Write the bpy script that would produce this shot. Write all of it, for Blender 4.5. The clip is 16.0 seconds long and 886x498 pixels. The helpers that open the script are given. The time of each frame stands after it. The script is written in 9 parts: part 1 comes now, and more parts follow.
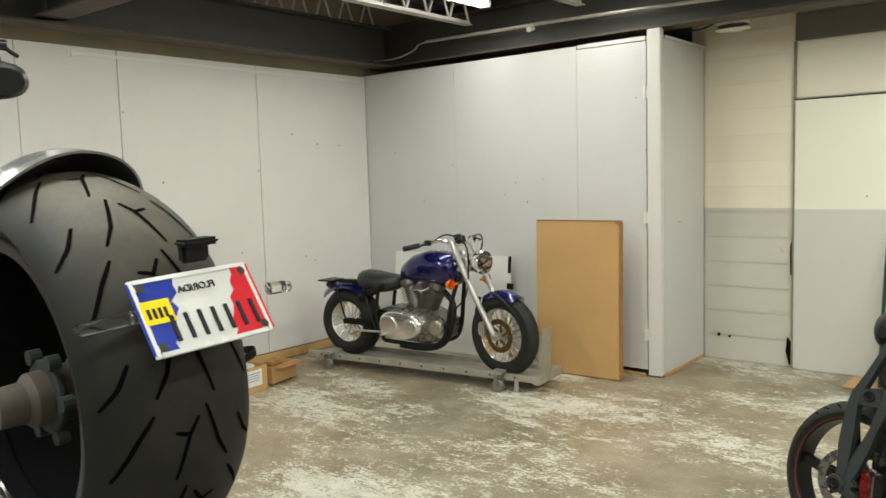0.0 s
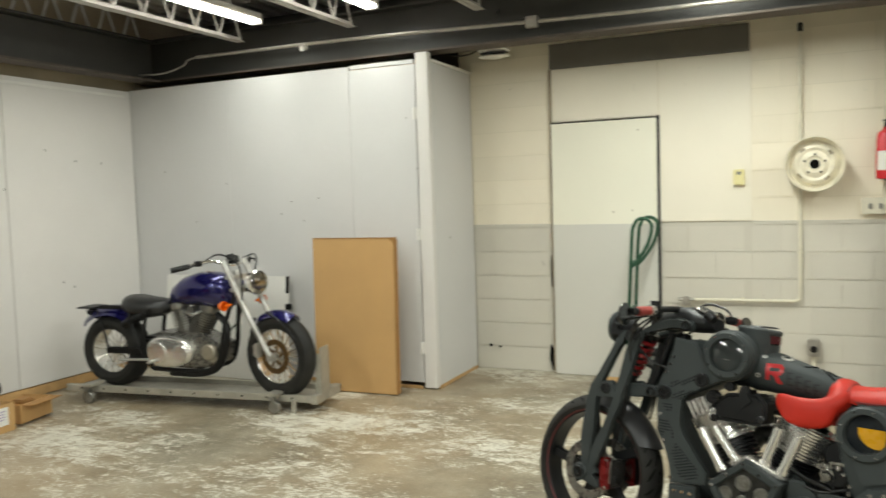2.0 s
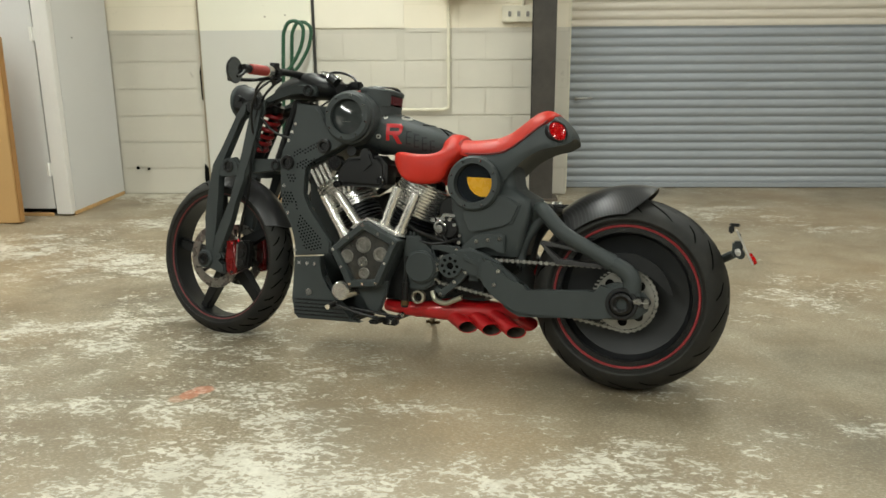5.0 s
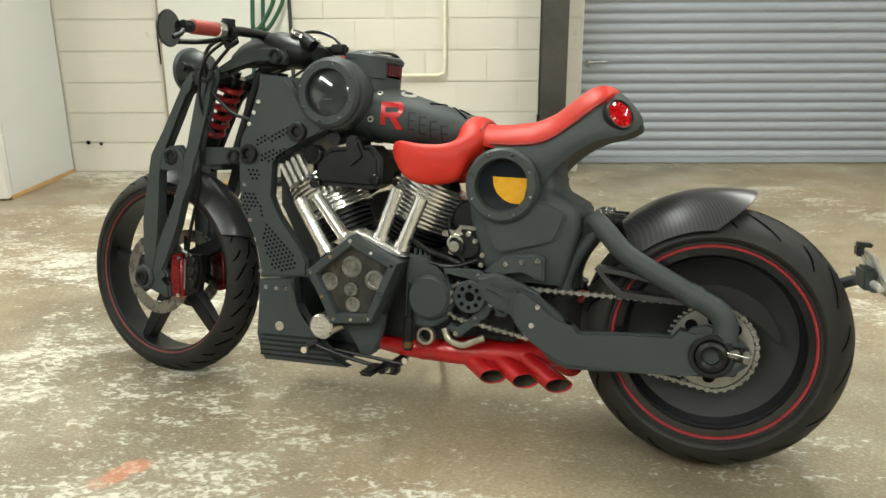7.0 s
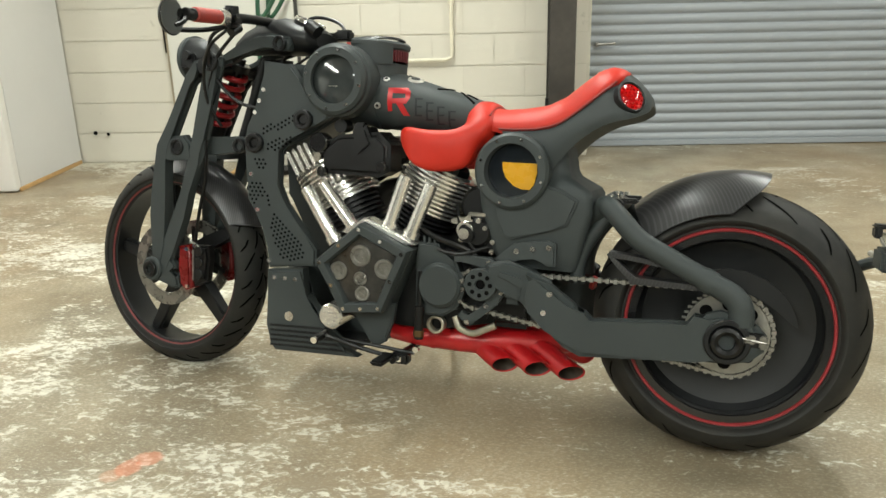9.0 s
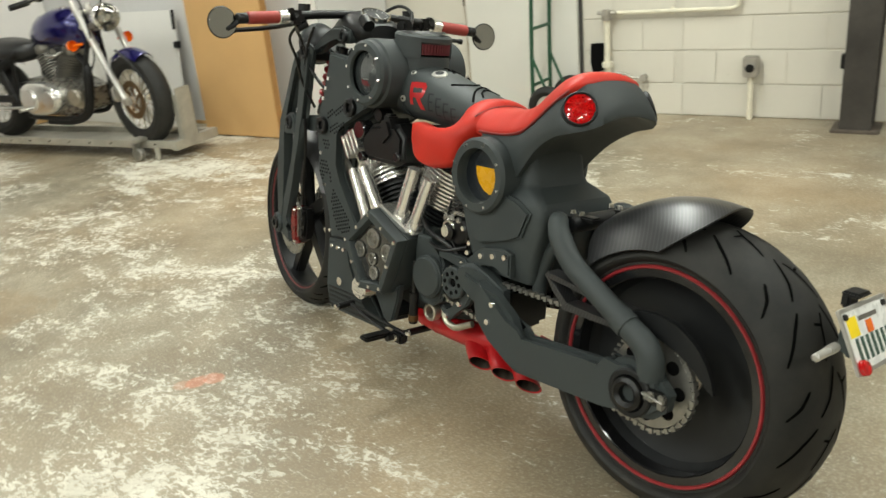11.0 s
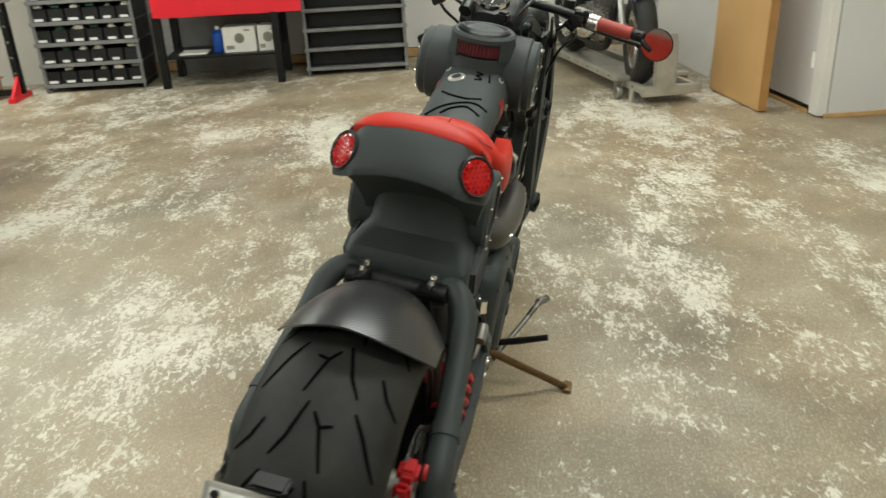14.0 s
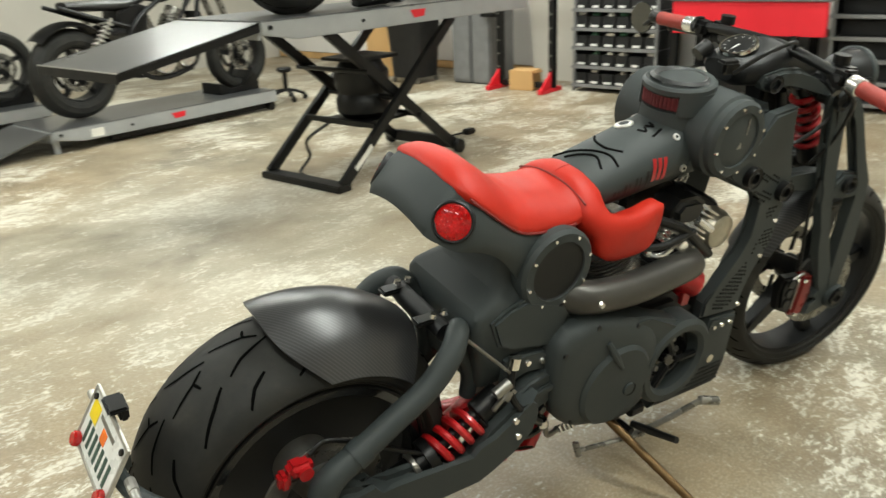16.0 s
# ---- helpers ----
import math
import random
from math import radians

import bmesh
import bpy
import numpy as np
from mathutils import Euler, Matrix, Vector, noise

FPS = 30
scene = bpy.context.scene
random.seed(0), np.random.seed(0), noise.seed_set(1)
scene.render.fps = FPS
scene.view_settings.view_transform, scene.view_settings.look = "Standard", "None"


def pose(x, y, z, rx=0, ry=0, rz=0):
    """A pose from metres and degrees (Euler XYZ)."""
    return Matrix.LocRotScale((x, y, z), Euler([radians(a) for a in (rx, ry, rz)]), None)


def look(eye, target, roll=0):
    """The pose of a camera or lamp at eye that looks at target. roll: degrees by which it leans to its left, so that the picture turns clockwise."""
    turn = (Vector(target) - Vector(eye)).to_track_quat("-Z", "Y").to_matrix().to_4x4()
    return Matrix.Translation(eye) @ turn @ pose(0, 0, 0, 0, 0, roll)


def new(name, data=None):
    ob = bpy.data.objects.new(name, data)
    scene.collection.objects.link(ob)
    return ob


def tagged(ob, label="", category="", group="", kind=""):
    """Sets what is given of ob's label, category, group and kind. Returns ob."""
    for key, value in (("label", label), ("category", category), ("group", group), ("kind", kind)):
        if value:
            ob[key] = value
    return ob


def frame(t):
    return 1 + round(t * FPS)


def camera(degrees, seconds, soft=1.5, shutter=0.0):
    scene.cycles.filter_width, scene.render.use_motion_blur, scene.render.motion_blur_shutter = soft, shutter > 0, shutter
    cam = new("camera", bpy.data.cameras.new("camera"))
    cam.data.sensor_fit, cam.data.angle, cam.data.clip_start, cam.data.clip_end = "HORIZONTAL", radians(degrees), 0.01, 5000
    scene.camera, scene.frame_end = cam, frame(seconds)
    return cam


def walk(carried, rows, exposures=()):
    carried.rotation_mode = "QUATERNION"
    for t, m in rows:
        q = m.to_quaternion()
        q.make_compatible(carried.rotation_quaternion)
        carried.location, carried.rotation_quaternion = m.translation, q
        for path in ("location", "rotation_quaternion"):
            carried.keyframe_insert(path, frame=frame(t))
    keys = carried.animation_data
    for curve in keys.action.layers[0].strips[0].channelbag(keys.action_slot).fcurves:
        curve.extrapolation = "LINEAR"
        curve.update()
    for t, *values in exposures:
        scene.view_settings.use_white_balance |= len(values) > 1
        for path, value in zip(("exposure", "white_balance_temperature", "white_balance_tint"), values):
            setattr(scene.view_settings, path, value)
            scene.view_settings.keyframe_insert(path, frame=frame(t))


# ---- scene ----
cam = camera(58.3, 16.0, shutter=0.4)
PATH = [
    (0, (-0.011, 0.103, 1.559), (-1.271, 1.645, 1.374), -1.7),
    (0.5, (0.027, 0.114, 1.556), (-1.177, 1.702, 1.384), -1.7),
    (1, (0.049, 0.127, 1.544), (-1.073, 1.776, 1.387), -1.7),
    (1.5, (0.085, 0.139, 1.519), (-0.919, 1.863, 1.379), -1.7),
    (2, (0.115, 0.171, 1.493), (-0.712, 1.987, 1.358), -1.8),
    (2.5, (0.199, 0.246, 1.48), (-0.39, 2.15, 1.319), -1.8),
    (3, (0.277, 0.303, 1.406), (-0.137, 2.253, 1.252), -1.6),
    (3.5, (0.278, 0.334, 1.283), (0.044, 2.314, 1.12), -0.9),
    (4, (0.266, 0.337, 1.213), (0.118, 2.316, 0.962), 0.5),
    (4.5, (0.308, 0.333, 1.112), (0.194, 2.288, 0.707), 0.2),
    (4.7, (0.316, 0.355, 1.119), (0.213, 2.3, 0.666), -0.1),
    (6.8, (0.219, 1.148, 1.083), (0.176, 3.061, 0.501), -0.3),
    (7, (0.199, 1.158, 1.092), (0.154, 3.068, 0.501), -0.3),
    (7.5, (0.182, 1.166, 1.102), (0.163, 3.071, 0.496), -0.7),
    (8, (0.177, 1.161, 1.098), (0.181, 3.066, 0.49), -0.7),
    (8.5, (0.157, 1.166, 1.09), (0.15, 3.071, 0.481), -1.0),
    (9, (0.198, 1.184, 1.09), (0.129, 3.082, 0.464), -1.3),
    (9.2, (0.259, 1.199, 1.094), (0.152, 3.095, 0.466), -1.3),
    (11.3, (1.374, 1.609, 1.216), (0.213, 3.056, 0.469), -3.7),
    (11.5, (1.452, 1.696, 1.202), (0.232, 3.097, 0.46), -1.6),
    (12, (1.629, 1.935, 1.191), (0.251, 3.17, 0.43), -1.7),
    (12.5, (1.724, 2.226, 1.211), (0.171, 3.222, 0.438), -2.5),
    (13, (1.868, 2.512, 1.203), (0.13, 3.147, 0.444), -2.7),
    (13.5, (1.967, 2.761, 1.217), (0.146, 3.041, 0.438), -3.1),
    (14, (1.971, 3.111, 1.234), (0.135, 3.223, 0.448), -2.9),
    (14.5, (1.979, 3.414, 1.246), (0.144, 3.113, 0.51), -5.6),
    (15, (2.004, 3.716, 1.267), (0.272, 3.009, 0.559), -4.6),
    (15.5, (1.86, 3.916, 1.229), (0.229, 2.988, 0.537), -0.5),
    (16, (1.646, 4.075, 1.232), (0.21, 2.873, 0.532), -2.4),
]
walk(cam, [(t, look(eye, target, roll)) for t, eye, target, roll in PATH], [(0, -0.12), (3, -0.08), (4.5, -0.1), (7, 0.38), (9, 0.38), (11.5, 0.18), (12.3, 0.12), (14, -0.05), (16, 0.22)])

# ---- world and lamps ----
world = bpy.data.worlds.new("world")
scene.world = world
world.use_nodes = True
world.node_tree.nodes["Background"].inputs["Color"].default_value = (0.95, 0.97, 1.0, 1)
world.node_tree.nodes["Background"].inputs["Strength"].default_value = 0.02

TUBE_WARM = (0.95, 1.0, 0.92)
# centre x, centre y, length: strip lights hung between the joists, tubes along y
# only the first two are in view; the rest are added to light the room
STRIPS = [(-3.90, 4.29, 2.44), (-2.86, 4.33, 2.44), (-0.4, 4.3, 2.44), (1.9, 4.3, 2.44), (4.1, 4.3, 2.44),
          (-3.78, 0.4, 2.44), (-1.5, 0.2, 2.44), (0.8, 0.0, 2.44), (3.0, 0.2, 2.44), (-2.6, -2.4, 2.44), (1.0, -2.4, 2.44)]
STRIP_Z = 2.93
for sx, sy, sl in STRIPS:
    lamp = new("strip_lamp", bpy.data.lights.new("strip_lamp", "AREA"))
    lamp.data.shape, lamp.data.size, lamp.data.size_y = "RECTANGLE", 0.16, sl
    lamp.data.energy, lamp.data.color = (21.0 if sx < -2 and sy > 3 else 30.0 if sx > 2 and sy > 3 else 70.0 if sx == -0.4 else 42.0 if sx == 1.9 else 68.0 if sx < -1 and sy > 0 else 46.0), TUBE_WARM
    lamp.matrix_world = pose(sx, sy, STRIP_Z - 0.1)

# ---- materials ----
def S(r, g, b):
    """Linear colour from 8-bit display values."""
    return tuple(((v / 255 + 0.055) / 1.055) ** 2.4 if v > 10 else v / 255 / 12.92 for v in (r, g, b)) + (1.0,)


def nodes_of(name):
    m = bpy.data.materials.new(name)
    m.use_nodes = True
    nt = m.node_tree
    return m, nt, nt.nodes["Principled BSDF"]


def link(nt, a, b):
    nt.links.new(a, b)


def noise_node(nt, vec, scale, detail=4.0, rough=0.55, distort=0.0):
    n = nt.nodes.new("ShaderNodeTexNoise")
    n.inputs["Scale"].default_value, n.inputs["Detail"].default_value = scale, detail
    n.inputs["Roughness"].default_value, n.inputs["Distortion"].default_value = rough, distort
    if vec is not None:
        link(nt, vec, n.inputs["Vector"])
    return n


def ramp_node(nt, fac, stops):
    r = nt.nodes.new("ShaderNodeValToRGB")
    els = r.color_ramp.elements
    while len(els) < len(stops):
        els.new(0.5)
    for e, (p, c) in zip(els, stops):
        e.position, e.color = p, c if isinstance(c, tuple) else (c, c, c, 1)
    link(nt, fac, r.inputs["Fac"])
    return r


def mix_node(nt, fac, a, b, blend="MIX"):
    m = nt.nodes.new("ShaderNodeMix")
    m.data_type, m.blend_type = "RGBA", blend
    for sock, v in ((m.inputs[0], fac), (m.inputs[6], a), (m.inputs[7], b)):
        if isinstance(v, (int, float)):
            sock.default_value = v
        elif isinstance(v, tuple):
            sock.default_value = v
        else:
            link(nt, v, sock)
    return m.outputs[2]


def math_node(nt, op, a, b=0.0, clamp=False):
    m = nt.nodes.new("ShaderNodeMath")
    m.operation, m.use_clamp = op, clamp
    for sock, v in ((m.inputs[0], a), (m.inputs[1], b)):
        if isinstance(v, (int, float)):
            sock.default_value = v
        else:
            link(nt, v, sock)
    return m.outputs[0]


def bump_node(nt, bsdf, height, strength, distance):
    b = nt.nodes.new("ShaderNodeBump")
    b.inputs["Strength"].default_value, b.inputs["Distance"].default_value = strength, distance
    link(nt, height, b.inputs["Height"])
    link(nt, b.outputs["Normal"], bsdf.inputs["Normal"])


def coords(nt, kind="Object"):
    return nt.nodes.new("ShaderNodeTexCoord").outputs[kind]


def position(nt):
    return nt.nodes.new("ShaderNodeNewGeometry").outputs["Position"]


def scaled(c, k):
    return (min(c[0] * k, 1), min(c[1] * k, 1), min(c[2] * k, 1), 1)


def mat(name, col, rough=0.5, metal=0.0, var=0.14, scale=7.0, fine=90.0, bump=0.08, rvar=0.12, coat=0.0, spec=0.5):
    """A surface with blotches, fine grain, uneven gloss and fine relief."""
    m, nt, p = nodes_of(name)
    vec = coords(nt)
    n1, n2 = noise_node(nt, vec, scale, 5), noise_node(nt, vec, fine, 3, 0.6)
    f1 = ramp_node(nt, n1.outputs["Fac"], [(0.3, 0.0), (0.7, 1.0)]).outputs["Color"]
    c = mix_node(nt, f1, scaled(col, 1 - var), scaled(col, 1 + var))
    g = mix_node(nt, n2.outputs["Fac"], (1 - var * 0.6,) * 3 + (1,), (1 + var * 0.6,) * 3 + (1,))
    link(nt, mix_node(nt, 1.0, c, g, "MULTIPLY"), p.inputs["Base Color"])
    r = math_node(nt, "MULTIPLY_ADD", f1, rvar)
    r.node.inputs[2].default_value = rough - rvar / 2
    link(nt, r, p.inputs["Roughness"])
    p.inputs["Metallic"].default_value = metal
    p.inputs["Specular IOR Level"].default_value = spec
    p.inputs["Coat Weight"].default_value, p.inputs["Coat Roughness"].default_value = coat, 0.08
    if bump:
        bump_node(nt, p, n2.outputs["Fac"], bump, 0.002)
    return m


def floor_material():
    m, nt, p = nodes_of("worn_concrete")
    vec = position(nt)
    big, mid = noise_node(nt, vec, 0.55, 4, 0.6), noise_node(nt, vec, 2.1, 6, 0.62)
    chips, grit = noise_node(nt, vec, 5.5, 12, 0.74, 0.5), noise_node(nt, vec, 55, 5, 0.7)
    base = ramp_node(nt, mid.outputs["Fac"], [(0.28, S(98, 90, 74)), (0.5, S(124, 115, 96)), (0.74, S(146, 137, 117))]).outputs["Color"]
    warm = ramp_node(nt, big.outputs["Fac"], [(0.40, 0.0), (0.62, 1.0)]).outputs["Color"]
    base = mix_node(nt, warm, base, mix_node(nt, 0.5, base, S(166, 142, 108)))
    speck = mix_node(nt, grit.outputs["Fac"], (0.66, 0.66, 0.66, 1), (1.30, 1.30, 1.30, 1))
    base = mix_node(nt, 1.0, base, speck, "MULTIPLY")
    # remains of a pale coating, broken into flakes with ragged rims
    stretch = nt.nodes.new("ShaderNodeMapping")
    stretch.inputs["Scale"].default_value = (0.78, 1.25, 1.0)
    stretch.inputs["Rotation"].default_value = (0, 0, 0.35)
    link(nt, vec, stretch.inputs["Vector"])
    flakes = noise_node(nt, stretch.outputs["Vector"], 50, 5, 0.60, 0.8)
    clumps = noise_node(nt, stretch.outputs["Vector"], 9.0, 7, 0.7, 0.5)
    zone = noise_node(nt, stretch.outputs["Vector"], 1.35, 4, 0.6, 0.3)
    level = math_node(nt, "MULTIPLY_ADD", zone.outputs["Fac"], 1.05)
    level.node.inputs[2].default_value = -0.525
    part_level = math_node(nt, "MULTIPLY_ADD", clumps.outputs["Fac"], 0.8)
    part_level.node.inputs[2].default_value = -0.40
    level = math_node(nt, "ADD", level, part_level)
    # the coating has worn off most where the shutter lets vehicles in
    across = nt.nodes.new("ShaderNodeSeparateXYZ")
    link(nt, vec, across.inputs[0])
    where = math_node(nt, "ADD", math_node(nt, "MULTIPLY", across.outputs["X"], 0.25), math_node(nt, "MULTIPLY_ADD", across.outputs["Y"], 0.12))
    where.node.inputs[1].links[0].from_node.inputs[2].default_value = -0.36
    lane = ramp_node(nt, where, [(0.0, 0.0), (0.30, 0.10)]).outputs["Color"]
    level = math_node(nt, "SUBTRACT", level, lane)
    # two stretches that were scraped almost bare
    milky = None
    for x, y, r0, r1, amount in ((0.65, 3.75, 0.55, 1.25, 0.05), (-0.25, 0.95, 0.5, 1.85, 0.12)):
        far = nt.nodes.new("ShaderNodeVectorMath")
        far.operation = "DISTANCE"
        far.inputs[1].default_value = (x, y, 0)
        link(nt, vec, far.inputs[0])
        rim = math_node(nt, "ADD", far.outputs["Value"], math_node(nt, "MULTIPLY_ADD", mid.outputs["Fac"], 1.6))
        rim.node.inputs[1].links[0].from_node.inputs[2].default_value = -0.8
        bare = nt.nodes.new("ShaderNodeMapRange")
        bare.interpolation_type = "SMOOTHSTEP"
        bare.inputs["From Min"].default_value, bare.inputs["From Max"].default_value = r0, r1
        bare.inputs["To Min"].default_value, bare.inputs["To Max"].default_value = amount, 0.0
        link(nt, rim, bare.inputs["Value"])
        level = math_node(nt, "SUBTRACT", level, math_node(nt, "MULTIPLY", bare.outputs["Result"], 1.0 if y > 3 else 0.30))
        milky = bare.outputs["Result"]
    k = math_node(nt, "ADD", flakes.outputs["Fac"], level)
    mask = ramp_node(nt, k, [(0.530, 0.0), (0.640, 0.86)]).outputs["Color"]
    thin = ramp_node(nt, chips.outputs["Fac"], [(0.34, 0.45), (0.56, 0.95)]).outputs["Color"]
    mask = math_node(nt, "MULTIPLY", mask, thin)
    haze = ramp_node(nt, level, [(-0.10, 0.0), (0.18, 0.42)]).outputs["Color"]
    # the coating lies there as a thin milky film
    film = math_node(nt, "MULTIPLY", math_node(nt, "MULTIPLY", milky, 6.5), ramp_node(nt, zone.outputs["Fac"], [(0.36, 0.10), (0.58, 1.0)]).outputs["Color"])
    haze = math_node(nt, "MAXIMUM", haze, film)
    paint = mix_node(nt, grit.outputs["Fac"], S(192, 189, 173), S(232, 229, 216))
    col = mix_node(nt, haze, base, S(188, 181, 162))
    # fine crumbs of the coating that cling to the pores everywhere
    crumbs = noise_node(nt, stretch.outputs["Vector"], 120, 4, 0.62, 0.3)
    spread = math_node(nt, "ADD", crumbs.outputs["Fac"], math_node(nt, "MULTIPLY_ADD", mid.outputs["Fac"], 0.35))
    spread.node.inputs[1].links[0].from_node.inputs[2].default_value = -0.175
    col = mix_node(nt, ramp_node(nt, spread, [(0.50, 0.0), (0.64, 0.30)]).outputs["Color"], col, S(196, 191, 174))
    col = mix_node(nt, mask, col, paint)
    # spots of red marking paint and old oil
    for x, y, r, c, amount in ((-0.60, 2.86, 0.034, S(200, 116, 84), 0.5), (-0.635, 2.82, 0.036, S(200, 116, 84), 0.5), (-0.665, 2.79, 0.030, S(190, 128, 98), 0.35), (0.45, 4.62, 0.06, S(98, 88, 72), 0.7), (0.36, 4.85, 0.045, S(104, 94, 78), 0.6),
                               (0.62, 2.18, 0.075, S(100, 88, 70), 0.6), (1.35, 4.75, 0.16, S(120, 106, 84), 0.5), (-1.9, 2.7, 0.35, S(140, 118, 86), 0.4)):
        d = nt.nodes.new("ShaderNodeVectorMath")
        d.operation = "DISTANCE"
        d.inputs[1].default_value = (x, y, 0)
        link(nt, vec, d.inputs[0])
        wob = math_node(nt, "MULTIPLY_ADD", chips.outputs["Fac"], 2.2)
        wob.node.inputs[2].default_value = -0.1
        q = math_node(nt, "DIVIDE", math_node(nt, "MULTIPLY", d.outputs["Value"], wob), r)
        s = math_node(nt, "MULTIPLY", ramp_node(nt, q, [(0.75, 1.0), (1.0, 0.0)]).outputs["Color"], amount)
        col = mix_node(nt, s, col, c)
    link(nt, col, p.inputs["Base Color"])
    r = math_node(nt, "MULTIPLY_ADD", mid.outputs["Fac"], -0.35)
    r.node.inputs[2].default_value = 0.60
    link(nt, math_node(nt, "ADD", r, math_node(nt, "MULTIPLY", mask, 0.15)), p.inputs["Roughness"])
    h = math_node(nt, "ADD", math_node(nt, "MULTIPLY", mask, 0.6), math_node(nt, "MULTIPLY", grit.outputs["Fac"], 0.5))
    bump_node(nt, p, h, 0.35, 0.003)
    return m


def two_tone(name, upper, lower, line, rough=0.55, var=0.07, grime=0.35, each=0.0):
    """House paint in two colours that meet at a level line, with scuffs."""
    m, nt, p = nodes_of(name)
    vec = position(nt)
    sep = nt.nodes.new("ShaderNodeSeparateXYZ")
    link(nt, vec, sep.inputs[0])
    n1, n2, n3 = noise_node(nt, vec, 1.6, 5), noise_node(nt, vec, 45, 4, 0.65), noise_node(nt, vec, 9, 8, 0.7)
    edge = math_node(nt, "ADD", sep.outputs["Z"], math_node(nt, "MULTIPLY", n2.outputs["Fac"], 0.008))
    up = math_node(nt, "GREATER_THAN", edge, line + 0.004)
    c = mix_node(nt, up, lower, upper)
    blot = mix_node(nt, n1.outputs["Fac"], (1 - var,) * 3 + (1,), (1 + var * 0.6,) * 3 + (1,))
    c = mix_node(nt, 1.0, c, blot, "MULTIPLY")
    if each:
        rnd = nt.nodes.new("ShaderNodeObjectInfo").outputs["Random"]
        c = mix_node(nt, 1.0, c, mix_node(nt, rnd, (1 - each,) * 3 + (1,), (1 + each * 0.4,) * 3 + (1,)), "MULTIPLY")
    dirt = ramp_node(nt, n3.outputs["Fac"], [(0.66, 0.0), (0.74, grime)]).outputs["Color"]
    c = mix_node(nt, dirt, c, S(120, 112, 96))
    if grime > 0.1:
        chip = ramp_node(nt, noise_node(nt, vec, 21, 7, 0.7, 0.4).outputs["Fac"], [(0.715, 0.0), (0.735, 0.75)]).outputs["Color"]
        c = mix_node(nt, chip, c, S(84, 78, 66))
    link(nt, c, p.inputs["Base Color"])
    p.inputs["Roughness"].default_value = rough
    bump_node(nt, p, math_node(nt, "ADD", n2.outputs["Fac"], n3.outputs["Fac"]), 0.22, 0.003)
    return m


def carbon_material():
    m, nt, p = nodes_of("carbon_weave")
    vec = coords(nt)
    sep = nt.nodes.new("ShaderNodeSeparateXYZ")
    link(nt, vec, sep.inputs[0])
    d1 = math_node(nt, "SINE", math_node(nt, "MULTIPLY", math_node(nt, "ADD", sep.outputs["X"], math_node(nt, "ADD", sep.outputs["Y"], math_node(nt, "MULTIPLY", sep.outputs["Z"], 0.35))), 760.0))
    f = ramp_node(nt, d1, [(0.2, 0.0), (0.8, 1.0)]).outputs["Color"]
    n = noise_node(nt, vec, 6, 4)
    c = mix_node(nt, f, (0.048, 0.048, 0.049, 1), (0.070, 0.070, 0.072, 1))
    link(nt, c, p.inputs["Base Color"])
    r = math_node(nt, "MULTIPLY_ADD", n.outputs["Fac"], 0.2)
    r.node.inputs[2].default_value = 0.22
    link(nt, r, p.inputs["Roughness"])
    p.inputs["Metallic"].default_value = 0.55
    return m


def tyre_material(name, k, dusty_toplit=False):
    m, nt, p = nodes_of(name)
    vec = coords(nt)
    n1, n2 = noise_node(nt, vec, 9, 6, 0.65), noise_node(nt, vec, 120, 3, 0.7)
    c = ramp_node(nt, n1.outputs["Fac"], [(0.3, (0.011 * k, 0.011 * k, 0.0105 * k, 1)), (0.62, (0.022 * k, 0.021 * k, 0.018 * k, 1)), (0.8, (0.042 * k, 0.038 * k, 0.030 * k, 1))]).outputs["Color"]
    if dusty_toplit:
        # brown dust on the running band; its paler top is painted overhead light
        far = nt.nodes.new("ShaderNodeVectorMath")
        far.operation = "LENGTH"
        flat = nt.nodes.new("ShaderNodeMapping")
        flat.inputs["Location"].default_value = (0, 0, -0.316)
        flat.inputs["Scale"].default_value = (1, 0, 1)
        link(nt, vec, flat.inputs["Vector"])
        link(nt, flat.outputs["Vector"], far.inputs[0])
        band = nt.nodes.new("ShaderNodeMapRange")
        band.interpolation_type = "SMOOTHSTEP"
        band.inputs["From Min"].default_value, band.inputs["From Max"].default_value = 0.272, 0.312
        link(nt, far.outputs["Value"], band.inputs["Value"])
        top_light = nt.nodes.new("ShaderNodeMapRange")
        top_light.interpolation_type = "SMOOTHSTEP"
        top_light.inputs["From Min"].default_value, top_light.inputs["From Max"].default_value = 0.40, 0.62
        top_light.inputs["To Min"].default_value = 0.12
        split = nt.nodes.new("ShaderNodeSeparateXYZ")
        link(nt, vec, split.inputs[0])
        link(nt, split.outputs["Z"], top_light.inputs["Value"])
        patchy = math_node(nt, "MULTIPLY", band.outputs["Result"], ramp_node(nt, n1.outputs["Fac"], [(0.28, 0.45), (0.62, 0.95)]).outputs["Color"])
        c = mix_node(nt, math_node(nt, "MULTIPLY", patchy, top_light.outputs["Result"]), c, (0.094, 0.082, 0.058, 1))
    link(nt, c, p.inputs["Base Color"])
    p.inputs["Roughness"].default_value = 0.6
    p.inputs["Specular IOR Level"].default_value = 0.28
    bump_node(nt, p, n2.outputs["Fac"], 0.15, 0.001)
    return m


def emit_material(name, col, strength):
    m, nt, p = nodes_of(name)
    p.inputs["Base Color"].default_value = col
    p.inputs["Emission Color"].default_value, p.inputs["Emission Strength"].default_value = col, strength
    return m


